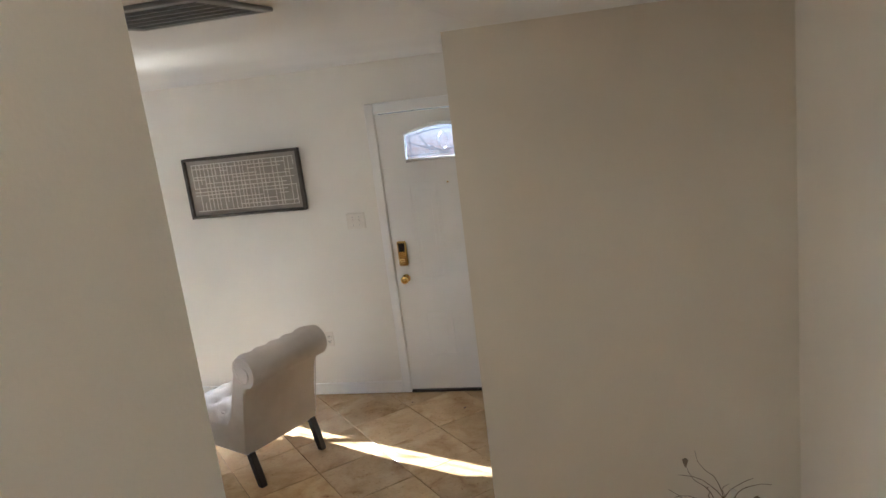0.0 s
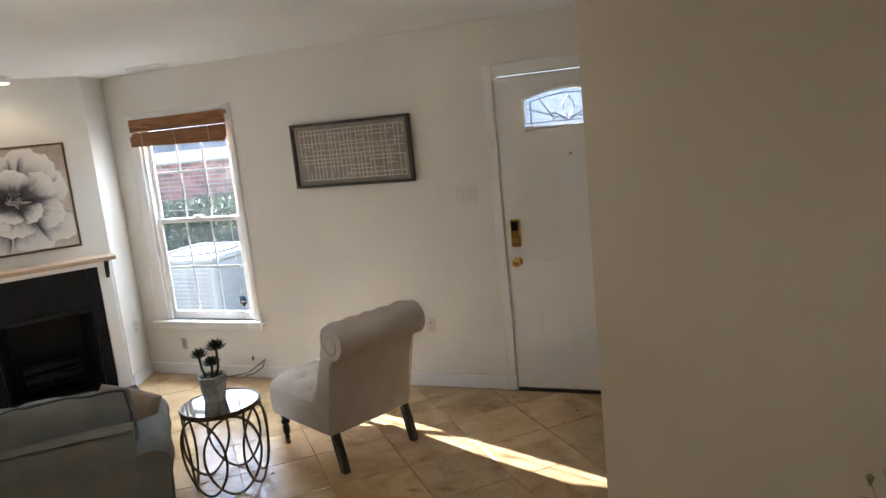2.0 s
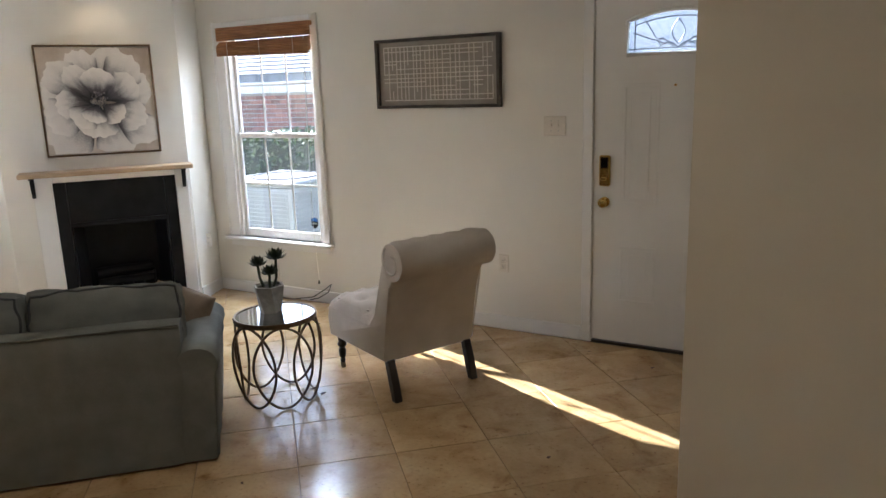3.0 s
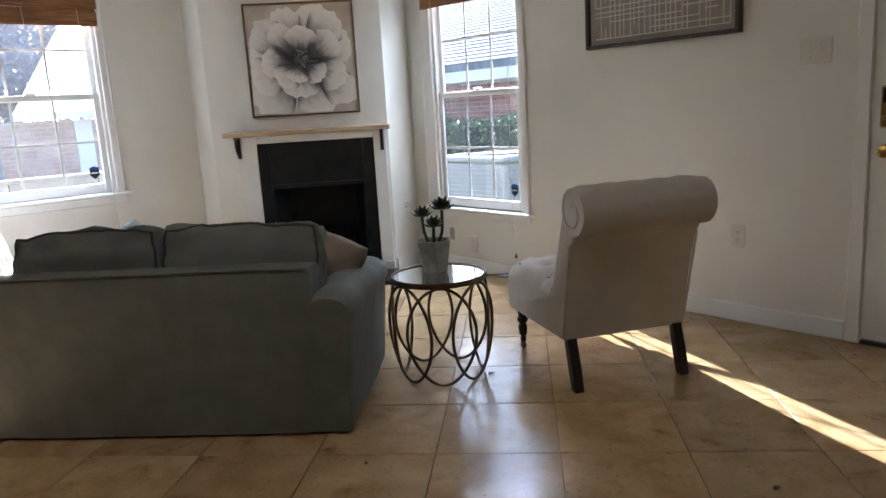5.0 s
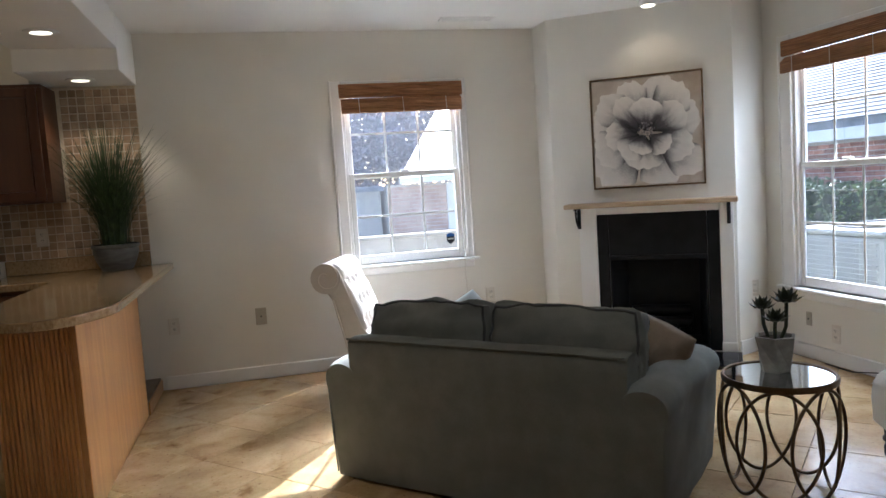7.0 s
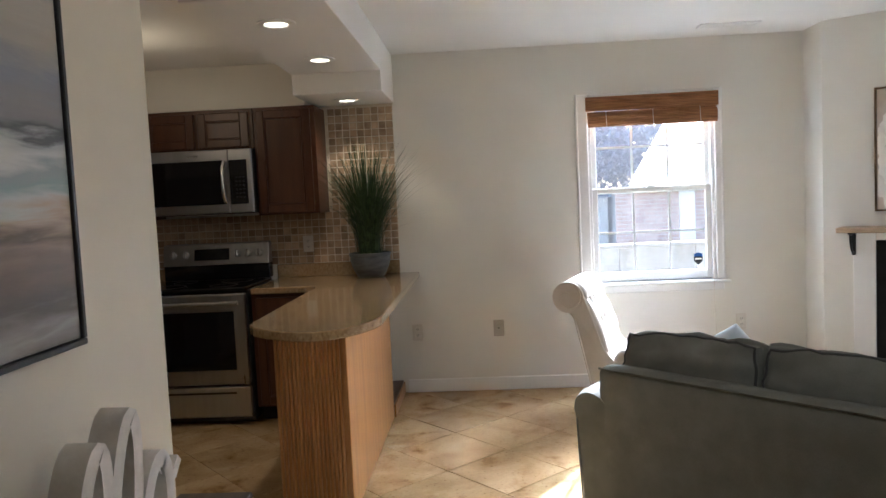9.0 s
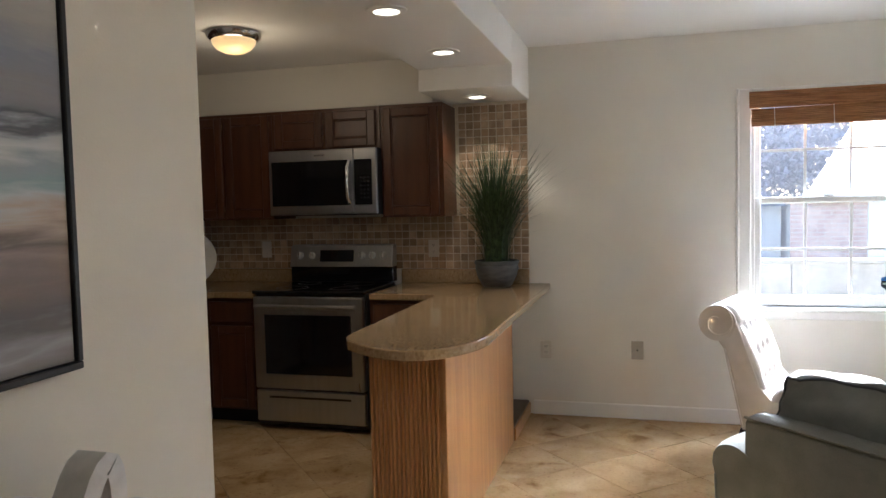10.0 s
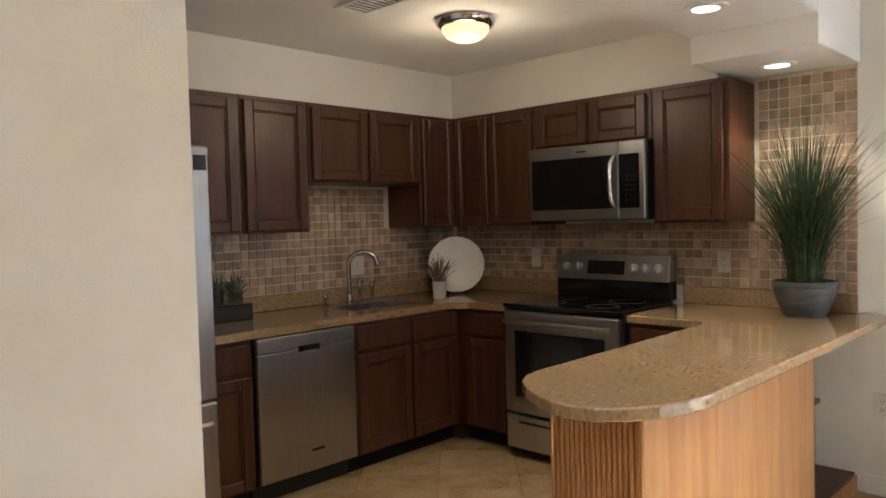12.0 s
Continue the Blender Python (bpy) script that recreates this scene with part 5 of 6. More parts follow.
# ---- refrigerator ----
fr = thing("refrigerator", "tall brushed steel refrigerator with bottom freezer", "refrigerator", on_south(-2.215, -0.50))
part("body", bm_box((0.01, 0.06, 0.02), (0.79, 0.90, 1.69), bevel=0.006), STEEL, fr)
fdr = part("door", bm_box((0.005, 0.0, 0.66), (0.795, 0.058, 1.70), bevel=0.008), STEEL, fr)
fzr = part("freezer_drawer", bm_box((0.005, 0.0, 0.05), (0.795, 0.058, 0.65), bevel=0.008), STEEL, fr)
part("handle", bm_tube([(0.05, -0.05, 0.75), (0.05, -0.05, 1.35)], 0.012, 8), STEEL, fdr)
part("handle", bm_tube([(0.10, -0.05, 0.575), (0.74, -0.05, 0.575)], 0.012, 8), STEEL, fzr)
part("badge", bm_box((0.725, -0.003, 1.60), (0.78, 0.0, 1.66)), BLKPL, fdr)
for x in (0.06, 0.73):
    part("foot", bm_lathe([(0.02, 0), (0.02, 0.03)], 10, at=(x, 0.12, 0.0003)), BLKPL, fr)

# ---- worktops ----
CT, CTH = 0.87, 0.04


tip = [(-3.46, 0.80), (-3.38, 0.813), (-3.31, 0.85), (-3.245, 0.915), (-3.19, 0.995), (-3.152, 1.075), (-3.14, 1.145), (-3.16, 1.21), (-3.215, 1.275), (-3.29, 1.325), (-3.38, 1.362), (-3.48, 1.38)]
pen = [(WX + 0.003, 0.366), (-4.785, 0.366), (-4.785, 0.72), (-4.77, 0.765), (-4.72, 0.795)] + tip + [(WX + 0.003, 1.382)]
wt = thing("worktop", "polished gold granite peninsula worktop with rounded end", "worktop")
part("slab", bm_prism(pen, CT - CTH, CT, "z", bevel=0.006), GRAN, wt)
part("upstand", bm_box((WX + 0.003, 0.366, CT + 0.0005), (WX + 0.023, 1.247, CT + 0.095), bevel=0.003), GRAN, wt)
wt2 = thing("worktop", "polished gold granite worktop along the sink wall", "worktop")
SX0, SX1, SYa, SYb = -4.60, -4.12, -1.25, -0.95
for lo, hi in (((WX + 0.003, SY + 0.003, CT - CTH), (SX0, -0.80, CT)), ((SX1, SY + 0.003, CT - CTH), (-3.02, -0.80, CT)), ((SX0 + 0.0005, SY + 0.003, CT - CTH), (SX1 - 0.0005, SYa, CT)), ((SX0 + 0.0005, SYb, CT - CTH), (SX1 - 0.0005, -0.80, CT))):
    part("slab", bm_box(lo, hi), GRAN, wt2)
part("slab", bm_box((WX + 0.003, -0.799, CT - CTH), (-4.785, -0.418, CT), bevel=0.002), GRAN, wt2)
part("clipped_corner", bm_prism([(-4.784, -0.799), (-4.70, -0.799), (-4.784, -0.70)], CT - CTH, CT, "z"), GRAN, wt2)
part("upstand", bm_box((WX + 0.003, SY + 0.003, CT + 0.0005), (-3.02, SY + 0.023, CT + 0.095), bevel=0.003), GRAN, wt2)
part("upstand", bm_box((WX + 0.003, SY + 0.024, CT + 0.0005), (WX + 0.023, -0.418, CT + 0.095), bevel=0.003), GRAN, wt2)
sink = thing("sink", "small stainless steel undermount sink", "sink")
for lo, hi in (((SX0 + .001, SYa + .001, CT - 0.19), (SX1 - .001, SYb - .001, CT - 0.18)), ((SX0 + .001, SYa + .001, CT - 0.179), (SX0 + 0.008, SYb - .001, CT - 0.004)), ((SX1 - 0.008, SYa + .001, CT - 0.179), (SX1 - .001, SYb - .001, CT - 0.004)), ((SX0 + .009, SYa + .001, CT - 0.179), (SX1 - .009, SYa + 0.008, CT - 0.004)), ((SX0 + .009, SYb - 0.008, CT - 0.179), (SX1 - .009, SYb - .001, CT - 0.004))):
    part("basin_wall", bm_box(lo, hi), STEEL, sink)
fa = thing("faucet", "chrome gooseneck kitchen faucet", "faucet", Matrix.Translation((-4.36, -1.315, CT)))
part("base", bm_lathe([(0.026, 0.0005), (0.026, 0.008), (0.018, 0.014), (0.016, 0.05), (0.012, 0.06)], 18), CHROME, fa, smooth=40)
neck = [(0, 0, 0.05), (0, 0, 0.24)] + [(-0.09 * (1 - math.cos(t)) * 0.75, 0.075 * (1 - math.cos(t)) * 0.8, 0.24 + 0.075 * math.sin(t)) for t in [i * math.pi / 10 for i in range(1, 9)]]
part("neck", bm_tube(neck, 0.0145, 12), CHROME, fa, smooth=60)
part("spray_head", bm_tube([neck[-1], Vector(neck[-1]) + Vector((-0.012, 0.012, -0.05))], 0.019, 12), CHROME, fa, smooth=60)
for nm, x, h, lab in (("filter_tap", -4.44, 0.135, "slim chrome filter tap beside the faucet"), ("side_sprayer", -4.54, 0.125, "chrome side sprayer by the sink"), ("soap_dispenser", -4.17, 0.075, "small chrome soap dispenser by the sink")):
    o = thing(nm, lab, nm.replace("_", " "), Matrix.Translation((x, -1.31, CT)))
    part("base", bm_lathe([(0.02, 0.0005), (0.02, 0.006), (0.010, 0.016), (0.009, h * 0.5), (0.014, h * 0.6), (0.015, h * 0.8), (0.009, h)], 14), CHROME, o, smooth=40)
    part("lever", bm_tube([(0, 0, h * 0.92), (0.0, 0.03, h * 0.98)], 0.006, 8), CHROME, o)

# ---- peninsula base ----
pb = thing("peninsula", "orange oak peninsula base with beadboard end", "cabinet")
part("body", bm_box((-4.78, 0.915, 0.0005), (-3.375, 1.205, 0.829)), OAK, pb)
part("side_panel", bm_box((-4.83, 1.206, 0.0005), (-3.372, 1.232, 0.829), bevel=0.002), OAK, pb, "plain orange oak side panel")
n = 16
for i in range(n):
    y0_ = 0.917 + i * (0.29 / n)
    part("beadboard", bm_box((-3.374, y0_ + 0.0014, 0.0005), (-3.355, y0_ + 0.29 / n - 0.0014, 0.829), bevel=0.005), OAK, pb)
for i in range(4):
    part("corner_reed", bm_tube([(-3.360 + 0.003 * i - 0.006, 1.212 + i * 0.007, 0.001), (-3.360 + 0.003 * i - 0.006, 1.212 + i * 0.007, 0.828)], 0.005, 8), OAK, pb)
part("end_panel", bm_box((-4.838, 0.93, 0.0005), (-4.831, 1.232, 0.829)), CAB, pb, "dark edge of the open niche")
nic = thing("corner_niche", "open white niche with dark wooden shelves", "shelf")
part("niche_back", bm_box((WX + 0.003, 0.93, 0.0005), (-4.839, 0.945, 0.829)), WALL, nic)
part("niche_floor", bm_box((WX + 0.003, 0.946, 0.0005), (-4.839, 1.232, 0.09), bevel=0.003), CAB, nic, "dark wooden niche floor")
part("niche_kick", bm_box((WX + 0.003, 1.233, 0.0005), (-4.839, 1.243, 0.078), bevel=0.002), OAK, nic)
part("shelf", bm_box((-5.05, 0.946, 0.50), (-4.839, 1.19, 0.522), bevel=0.003), CAB, nic, "short dark shelf")

# ---- mosaic backsplash ----
bs = thing("backsplash", "tumbled tan stone mosaic on the kitchen walls", "backsplash", kind="structure")
part("grout_bed", bm_box((WX, SY, 0.966), (WX + 0.005, 0.748, 1.324)), TILEG, bs)
part("grout_bed", bm_box((WX, 0.749, 0.966), (WX + 0.005, 1.249, 2.064)), TILEG, bs)
part("grout_bed", bm_box((WX + 0.006, SY, 0.966), (-2.9, SY + 0.005, 1.324)), TILEG, bs)
part("grout_bed", bm_box((-4.79, SY, 1.3245), (-3.93, SY + 0.005, 1.599)), TILEG, bs)
PITCH, TS = 0.0515, 0.0452
chip_w = bm_box((0, -TS / 2, -TS / 2), (0.007, TS / 2, TS / 2), bevel=0.0025)
chip_me = bpy.data.meshes.new("mosaic_tile")
chip_w.to_mesh(chip_me)
chip_w.free()
chip_me.materials.append(TUMB)
rng = random.Random(5)
rest = bmesh.new()
count = 0


def chip(x, y, z, south):
    global count
    if not south and y > 0.749 and count < 300:
        o = new("tile", chip_me)
        o.parent = bs
        o.location = (x + 0.004 + rng.uniform(0, 0.0012), y, z)
        o.rotation_euler = (rng.uniform(-.03, .03), 0, 0)
        count += 1
    else:
        j = rng.uniform(0, 0.001)
        h = TS / 2
        if south:
            bm_box((x - h, y + 0.004, z - h), (x + h, y + 0.0105 + j, z + h), rest)
        else:
            bm_box((x + 0.004, y - h, z - h), (x + 0.0105 + j, y + h, z + h), rest)


z = 0.966 + PITCH / 2
while z < 2.06 - TS / 2:
    y = 1.249 - PITCH / 2
    while y > SY + TS / 2:
        if y > 0.775 or (z < 1.31 and y < 0.748 - TS / 2 or (z < 1.31)):
            chip(WX, y, z, False)
        y -= PITCH
    if z < 1.58:
        x = WX + 0.012 + PITCH / 2
        while x < -2.92:
            if z < 1.31 or -4.76 < x < -3.96:
                chip(x, SY, z, True)
            x += PITCH
    z += PITCH
TUMB_I = TUMB.copy()
TUMB_I.name = "tumbled_stone_field"
for node in list(TUMB_I.node_tree.nodes):
    if node.bl_idname == "ShaderNodeObjectInfo":
        geo = TUMB_I.node_tree.nodes.new("ShaderNodeNewGeometry")
        for link in list(node.outputs["Random"].links):
            TUMB_I.node_tree.links.new(geo.outputs["Random Per Island"], link.to_socket)
tagged(part("tile_field", rest, TUMB_I, bs), "", "", "", "stuff")

plate("wall_socket", Matrix.Translation((WX + 0.012, 0.60, 1.105)) @ RW, 0.075, 0.118, "duplex", "white duplex socket on the mosaic backsplash")
plate("wall_socket", Matrix.Translation((WX + 0.012, -0.66, 1.105)) @ RW, 0.075, 0.118, "toggle", "white switch plate on the mosaic backsplash")
plate("light_switch", Matrix.Translation((-4.50, SY + 0.012, 1.09)) @ Matrix.Rotation(radians(180), 4, "Z"), 0.115, 0.118, "toggle", "white double switch plate above the sink")

# ---- things on the worktop ----
pl = thing("display_plate", "large white plate on a black wire stand", "plate", pose(-5.13, -1.12, CT + 0.195, 78, 0, 135) @ Matrix.Scale(1.27, 4))
part("disc", bm_lathe([(0.0, 0.0), (0.13, 0.004), (0.146, 0.012), (0.15, 0.016), (0.146, 0.019), (0.13, 0.011), (0.0, 0.006)], 48), CHINA, pl, smooth=40)
ps = thing("plate_stand", "small black wire plate stand", "plate stand", pose(-5.13, -1.12, CT, 0, 0, 135))
for x in (-0.06, 0.06):
    part("wire", bm_tube([(x, 0.10, 0.004), (x, -0.035, 0.004), (x, -0.045, 0.04)], 0.004, 6), SOOT, ps)


def tuft(bm, cx, cy, z0, n_, h, spread, w, rg_, droop=0.4, seg=6):
    """Thin curved blades that rise and lean outward."""
    for _ in range(n_):
        a = rg_.uniform(0, 6.283)
        lean = spread * rg_.random()
        hh = h * rg_.uniform(0.65, 1.0)
        r0 = rg_.uniform(0, 0.35) * spread * 0.5
        side = Vector((-math.sin(a + rg_.uniform(-1, 1)), math.cos(a), 0)).normalized()
        prev = None
        for i in range(seg + 1):
            t = i / seg
            out = r0 + lean * t ** 1.8
            p = Vector((cx + out * math.cos(a), cy + out * math.sin(a), z0 + hh * (t - droop * lean / max(spread, .01) * t ** 3 * 0.5)))
            ww = w * (1 - t) ** 0.6 * 0.5 + 0.0003
            cur = (bm.verts.new(p - side * ww), bm.verts.new(p + side * ww))
            if prev:
                bm.faces.new((prev[0], prev[1], cur[1], cur[0]))
            prev = cur


gp = thing("potted_grass", "tall artificial grass in a dark grey pot", "potted plant", Matrix.Translation((-5.225, 1.07, CT + 0.0005)))
part("pot", bm_lathe([(0.0, 0), (0.085, 0), (0.095, 0.008), (0.125, 0.07), (0.138, 0.12), (0.135, 0.14), (0.143, 0.148), (0.143, 0.166), (0.132, 0.168), (0.128, 0.15), (0.0, 0.145)], 40), POTG, gp, smooth=45)
part("moss", bm_lathe([(0.0, 0.146), (0.126, 0.146), (0.10, 0.158), (0.0, 0.165)], 20), SOIL, gp)
rng = random.Random(21)
b = bmesh.new()
tuft(b, 0, 0, 0.15, 330, 0.86, 0.46, 0.0085, rng, 0.35)
tuft(b, 0, 0, 0.15, 190, 0.62, 0.40, 0.006, rng, 0.6, 8)
tuft(b, 0, 0, 0.15, 60, 0.60, 0.60, 0.003, rng, 1.5, 10)
tagged(part("leaves", b, GRASS, gp, "long green grass blades"), "", "", "", "stuff")
bp_ = thing("bud_vase", "small white cup with dried sprigs", "potted plant", Matrix.Translation((-4.86, -1.02, CT + 0.0005)) @ Matrix.Scale(1.2, 4))
part("cup", bm_lathe([(0.0, 0), (0.034, 0), (0.04, 0.09), (0.036, 0.09), (0.032, 0.075), (0.0, 0.07)], 24), CHINA, bp_, smooth=40)
b = bmesh.new()
tuft(b, 0, 0, 0.07, 70, 0.19, 0.17, 0.009, rng, 0.5)
tagged(part("leaves", b, BROWNP, bp_), "", "", "", "stuff")
hb = thing("herb_planter", "dark wooden trough of grey-green herbs in jars", "planter", Matrix.Translation((-3.40, -1.24, CT + 0.0005)))
part("trough", bm_box((-0.20, -0.06, 0), (0.16, 0.06, 0.085), bevel=0.004), DARKW, hb)
part("label_plate", bm_box((0.11, 0.0605, 0.03), (0.14, 0.063, 0.055)), PLATE, hb)
for x in (-0.13, -0.02, 0.09):
    j = part("jar", bm_lathe([(0.035, 0.0855), (0.04, 0.13), (0.036, 0.16), (0.030, 0.165)], 16, at=(x, 0, 0)), clear("jar_glass", (0.9, 0.95, 0.93), 0.05), hb, "clear glass jar")
b = bmesh.new()
for x in (-0.13, -0.02, 0.09):
    tuft(b, x, 0, 0.09, 110, 0.17, 0.12, 0.012, rng, 0.6)
tagged(part("leaves", b, HERB, hb), "", "", "", "stuff")

# ---- seascape, console and wooden word ----
SEA = bpy.data.materials.new("seascape_paint")
SEA.use_nodes = True
N, L = SEA.node_tree.nodes, SEA.node_tree.links
tc = N.new("ShaderNodeTexCoord")
sx = N.new("ShaderNodeSeparateXYZ")
L.new(tc.outputs["Object"], sx.inputs[0])
mp = N.new("ShaderNodeMapping")
mp.inputs["Scale"].default_value = (1.3, 1, 8.0)
mp.inputs["Rotation"].default_value = (0, radians(8), 0)
L.new(tc.outputs["Object"], mp.inputs[0])
no = N.new("ShaderNodeTexNoise")
no.inputs["Scale"].default_value, no.inputs["Detail"].default_value, no.inputs["Distortion"].default_value = 3.4, 10, 0.35
L.new(mp.outputs[0], no.inputs["Vector"])
ma = N.new("ShaderNodeMath")
ma.operation = "MULTIPLY_ADD"
ma.inputs[1].default_value = 0.13
L.new(no.outputs["Fac"], ma.inputs[0])
mz = N.new("ShaderNodeMapRange")
mz.inputs["From Min"].default_value, mz.inputs["From Max"].default_value = -0.47, 0.47
mz.inputs["To Min"].default_value, mz.inputs["To Max"].default_value = -0.065, 0.935
L.new(sx.outputs["Z"], mz.inputs["Value"])
L.new(mz.outputs[0], ma.inputs[2])
rp = N.new("ShaderNodeValToRGB")
el = rp.color_ramp.elements
SEA_STOPS = [(0.0, (.17, .15, .14)), (.05, (.34, .32, .31)), (.10, (.13, .11, .10)), (.17, (.20, .15, .12)), (.215, (.30, .22, .17)), (.24, (.15, .11, .085)), (.275, (.46, .36, .27)), (.30, (.48, .50, .49)), (.335, (.26, .34, .34)),
             (.37, (.30, .33, .34)), (.40, (.55, .55, .53)), (.43, (.42, .43, .43)), (.447, (.075, .075, .085)), (.462, (.20, .195, .20)), (.50, (.27, .25, .25)), (.56, (.25, .26, .30)), (.63, (.40, .37, .33)), (.72, (.46, .43, .38)), (.79, (.22, .24, .31)), (.86, (.34, .32, .30)), (1.0, (.26, .26, .27))]
el[0].position, el[0].color = 0.0, (*SEA_STOPS[0][1], 1)
el[1].position, el[1].color = 1.0, (*SEA_STOPS[-1][1], 1)
for p_, c_ in SEA_STOPS[1:-1]:
    el.new(p_).color = (*c_, 1)
L.new(ma.outputs[0], rp.inputs[0])
L.new(rp.outputs[0], N["Principled BSDF"].inputs["Base Color"])
N["Principled BSDF"].inputs["Roughness"].default_value = 0.55
bpn = N.new("ShaderNodeBump")
bpn.inputs["Strength"].default_value, bpn.inputs["Distance"].default_value = 0.5, 0.003
L.new(no.outputs["Fac"], bpn.inputs["Height"])
L.new(bpn.outputs[0], N["Principled BSDF"].inputs["Normal"])
sea = thing("seascape_painting", "stormy grey seascape canvas in a black frame", "painting", Matrix.Translation((-1.25, 0.98, 1.59)))
part("canvas", bm_box((-0.475, 0.003, -0.46), (0.475, 0.032, 0.46), bevel=0.002), SEA, sea)
for lo, hi in (((-0.49, 0.001, -0.475), (0.49, 0.038, -0.462)), ((-0.49, 0.001, 0.462), (0.49, 0.038, 0.475)), ((-0.49, 0.001, -0.4615), (-0.477, 0.038, 0.4615)), ((0.477, 0.001, -0.4615), (0.49, 0.038, 0.4615))):
    part("frame_bar", bm_box(lo, hi, bevel=0.002), BLKPL, sea)

con = thing("console_table", "dark wooden console table against the wall", "console table", Matrix.Translation((0, 0, 0)))
part("top", bm_box((-2.16, 0.998, 0.595), (-1.02, 1.20, 0.62), bevel=0.004), CONSOLE, con)
for x in (-2.13, -1.05):
    for y in (1.02, 1.175):
        part("leg", bm_box((x - 0.018, y - 0.018, 0.0005), (x + 0.018, y + 0.018, 0.5945), bevel=0.003), CONSOLE, con)
part("apron", bm_box((-2.111, 1.165, 0.54), (-1.069, 1.18, 0.5945), bevel=0.002), CONSOLE, con)


def ribbon(pts, w, d0, d1):
    """A flat band of width w along an outline in the xz plane, cut d0..d1 deep."""
    b = bmesh.new()
    prev = None
    for i, p in enumerate(pts):
        a_ = Vector(pts[max(0, i - 1)])
        c_ = Vector(pts[min(len(pts) - 1, i + 1)])
        d = (c_ - a_).normalized()
        nrm = Vector((-d.y, d.x))
        q = [Vector(p) + nrm * w / 2, Vector(p) - nrm * w / 2]
        cur = [b.verts.new((q[0].x, d0, q[0].y)), b.verts.new((q[1].x, d0, q[1].y)), b.verts.new((q[1].x, d1, q[1].y)), b.verts.new((q[0].x, d1, q[0].y))]
        if prev:
            for k in range(4):
                b.faces.new((prev[k], prev[(k + 1) % 4], cur[(k + 1) % 4], cur[k]))
        else:
            b.faces.new(cur[::-1])
        prev = cur
    b.faces.new(prev)
    bmesh.ops.recalc_face_normals(b, faces=b.faces)
    return b


def loop(cx, cz, rx, rz, t0, t1, slant=0.25, n_=26):
    out = []
    for i in range(n_ + 1):
        t = t0 + (t1 - t0) * i / n_
        z = cz + rz * math.sin(t)
        out.append((cx + rx * math.cos(t) + slant * (z - 0.0), z))
    return out


word = thing("hello_sign", "whitewashed cut-out wooden word hello", "sign", Matrix.Translation((-0.965, 1.12, 0.615)) @ Matrix.Rotation(radians(180), 4, "Z") @ Matrix.Scale(1.1, 4))
tall = lambda cx: loop(cx, 0.165, 0.042, 0.148, radians(-120), radians(245), 0.22)
part("letter", ribbon(tall(0.06), 0.034, -0.027, 0.027), SIGNW, word, "letter h, upright loop", 60)
part("letter", ribbon(loop(0.15, 0.08, 0.045, 0.085, radians(200), radians(-35), 0.2), 0.034, -0.0262, 0.0262), SIGNW, word, "letter h, hump", 60)
part("letter", ribbon(loop(0.30, 0.09, 0.05, 0.077, radians(-20), radians(320), 0.2), 0.034, -0.027, 0.027), SIGNW, word, "letter e", 60)
part("letter", ribbon(tall(0.43), 0.034, -0.027, 0.027), SIGNW, word, "letter l", 60)
part("letter", ribbon(loop(0.535, 0.178, 0.042, 0.161, radians(-120), radians(245), 0.22), 0.034, -0.0262, 0.0262), SIGNW, word, "letter l", 60)
part("letter", ribbon(loop(0.665, 0.118, 0.052, 0.108, radians(60), radians(425), 0.2), 0.034, -0.027, 0.027), SIGNW, word, "letter o", 60)
part("letter", ribbon([(0.715, 0.215), (0.75, 0.175), (0.78, 0.17), (0.805, 0.195)], 0.022, -0.0215, 0.0215), SIGNW, word, "tail of the o", 60)
part("letter", ribbon([(0.01, 0.013), (0.2, 0.013), (0.5, 0.013), (0.72, 0.013)], 0.025, -0.021, 0.021), SIGNW, word, "joined foot of the letters", 60)

# ---- vase of dry branches ----
vs_ = thing("branch_vase", "tall brown vase of dry curly branches and pods", "vase", Matrix.Translation((0.50, 3.22, 0)))
part("vase", bm_lathe([(0.0, 0.001), (0.06, 0.001), (0.075, 0.10), (0.07, 0.26), (0.04, 0.37), (0.045, 0.40), (0.038, 0.40), (0.03, 0.36), (0.0, 0.35)], 28), CONC, vs_, smooth=45)
rng = random.Random(3)
for k in range(24):
    a_ = rng.uniform(0, 6.283)
    p = Vector((0, 0, 0.37))
    d = Vector((math.cos(a_) * 0.5, math.sin(a_) * 0.35, 1)).normalized()
    pts = [p.copy()]
    for i in range(9):
        d = (d + Vector((rng.uniform(-.55, .55), rng.uniform(-.4, .25), rng.uniform(-.22, .12)))).normalized()
        p = p + d * rng.uniform(0.026, 0.045)
        p.y = min(p.y, 0.15)
        pts.append(p.copy())
    br_ = part("branch", bm_tube(pts, 0.0026, 5, taper=0.0008), TWIG, vs_)
    if k % 3 == 0:
        e = pts[-1]
        part("pod", bm_lathe([(0.001, -0.02), (0.009, 0.0), (0.012, 0.012), (0.004, 0.02)], 7, at=tuple(e)), CREAM if k % 2 else BROWNP, br_, "pale dried seed pod")

# ---- lamps and ceiling fittings ----


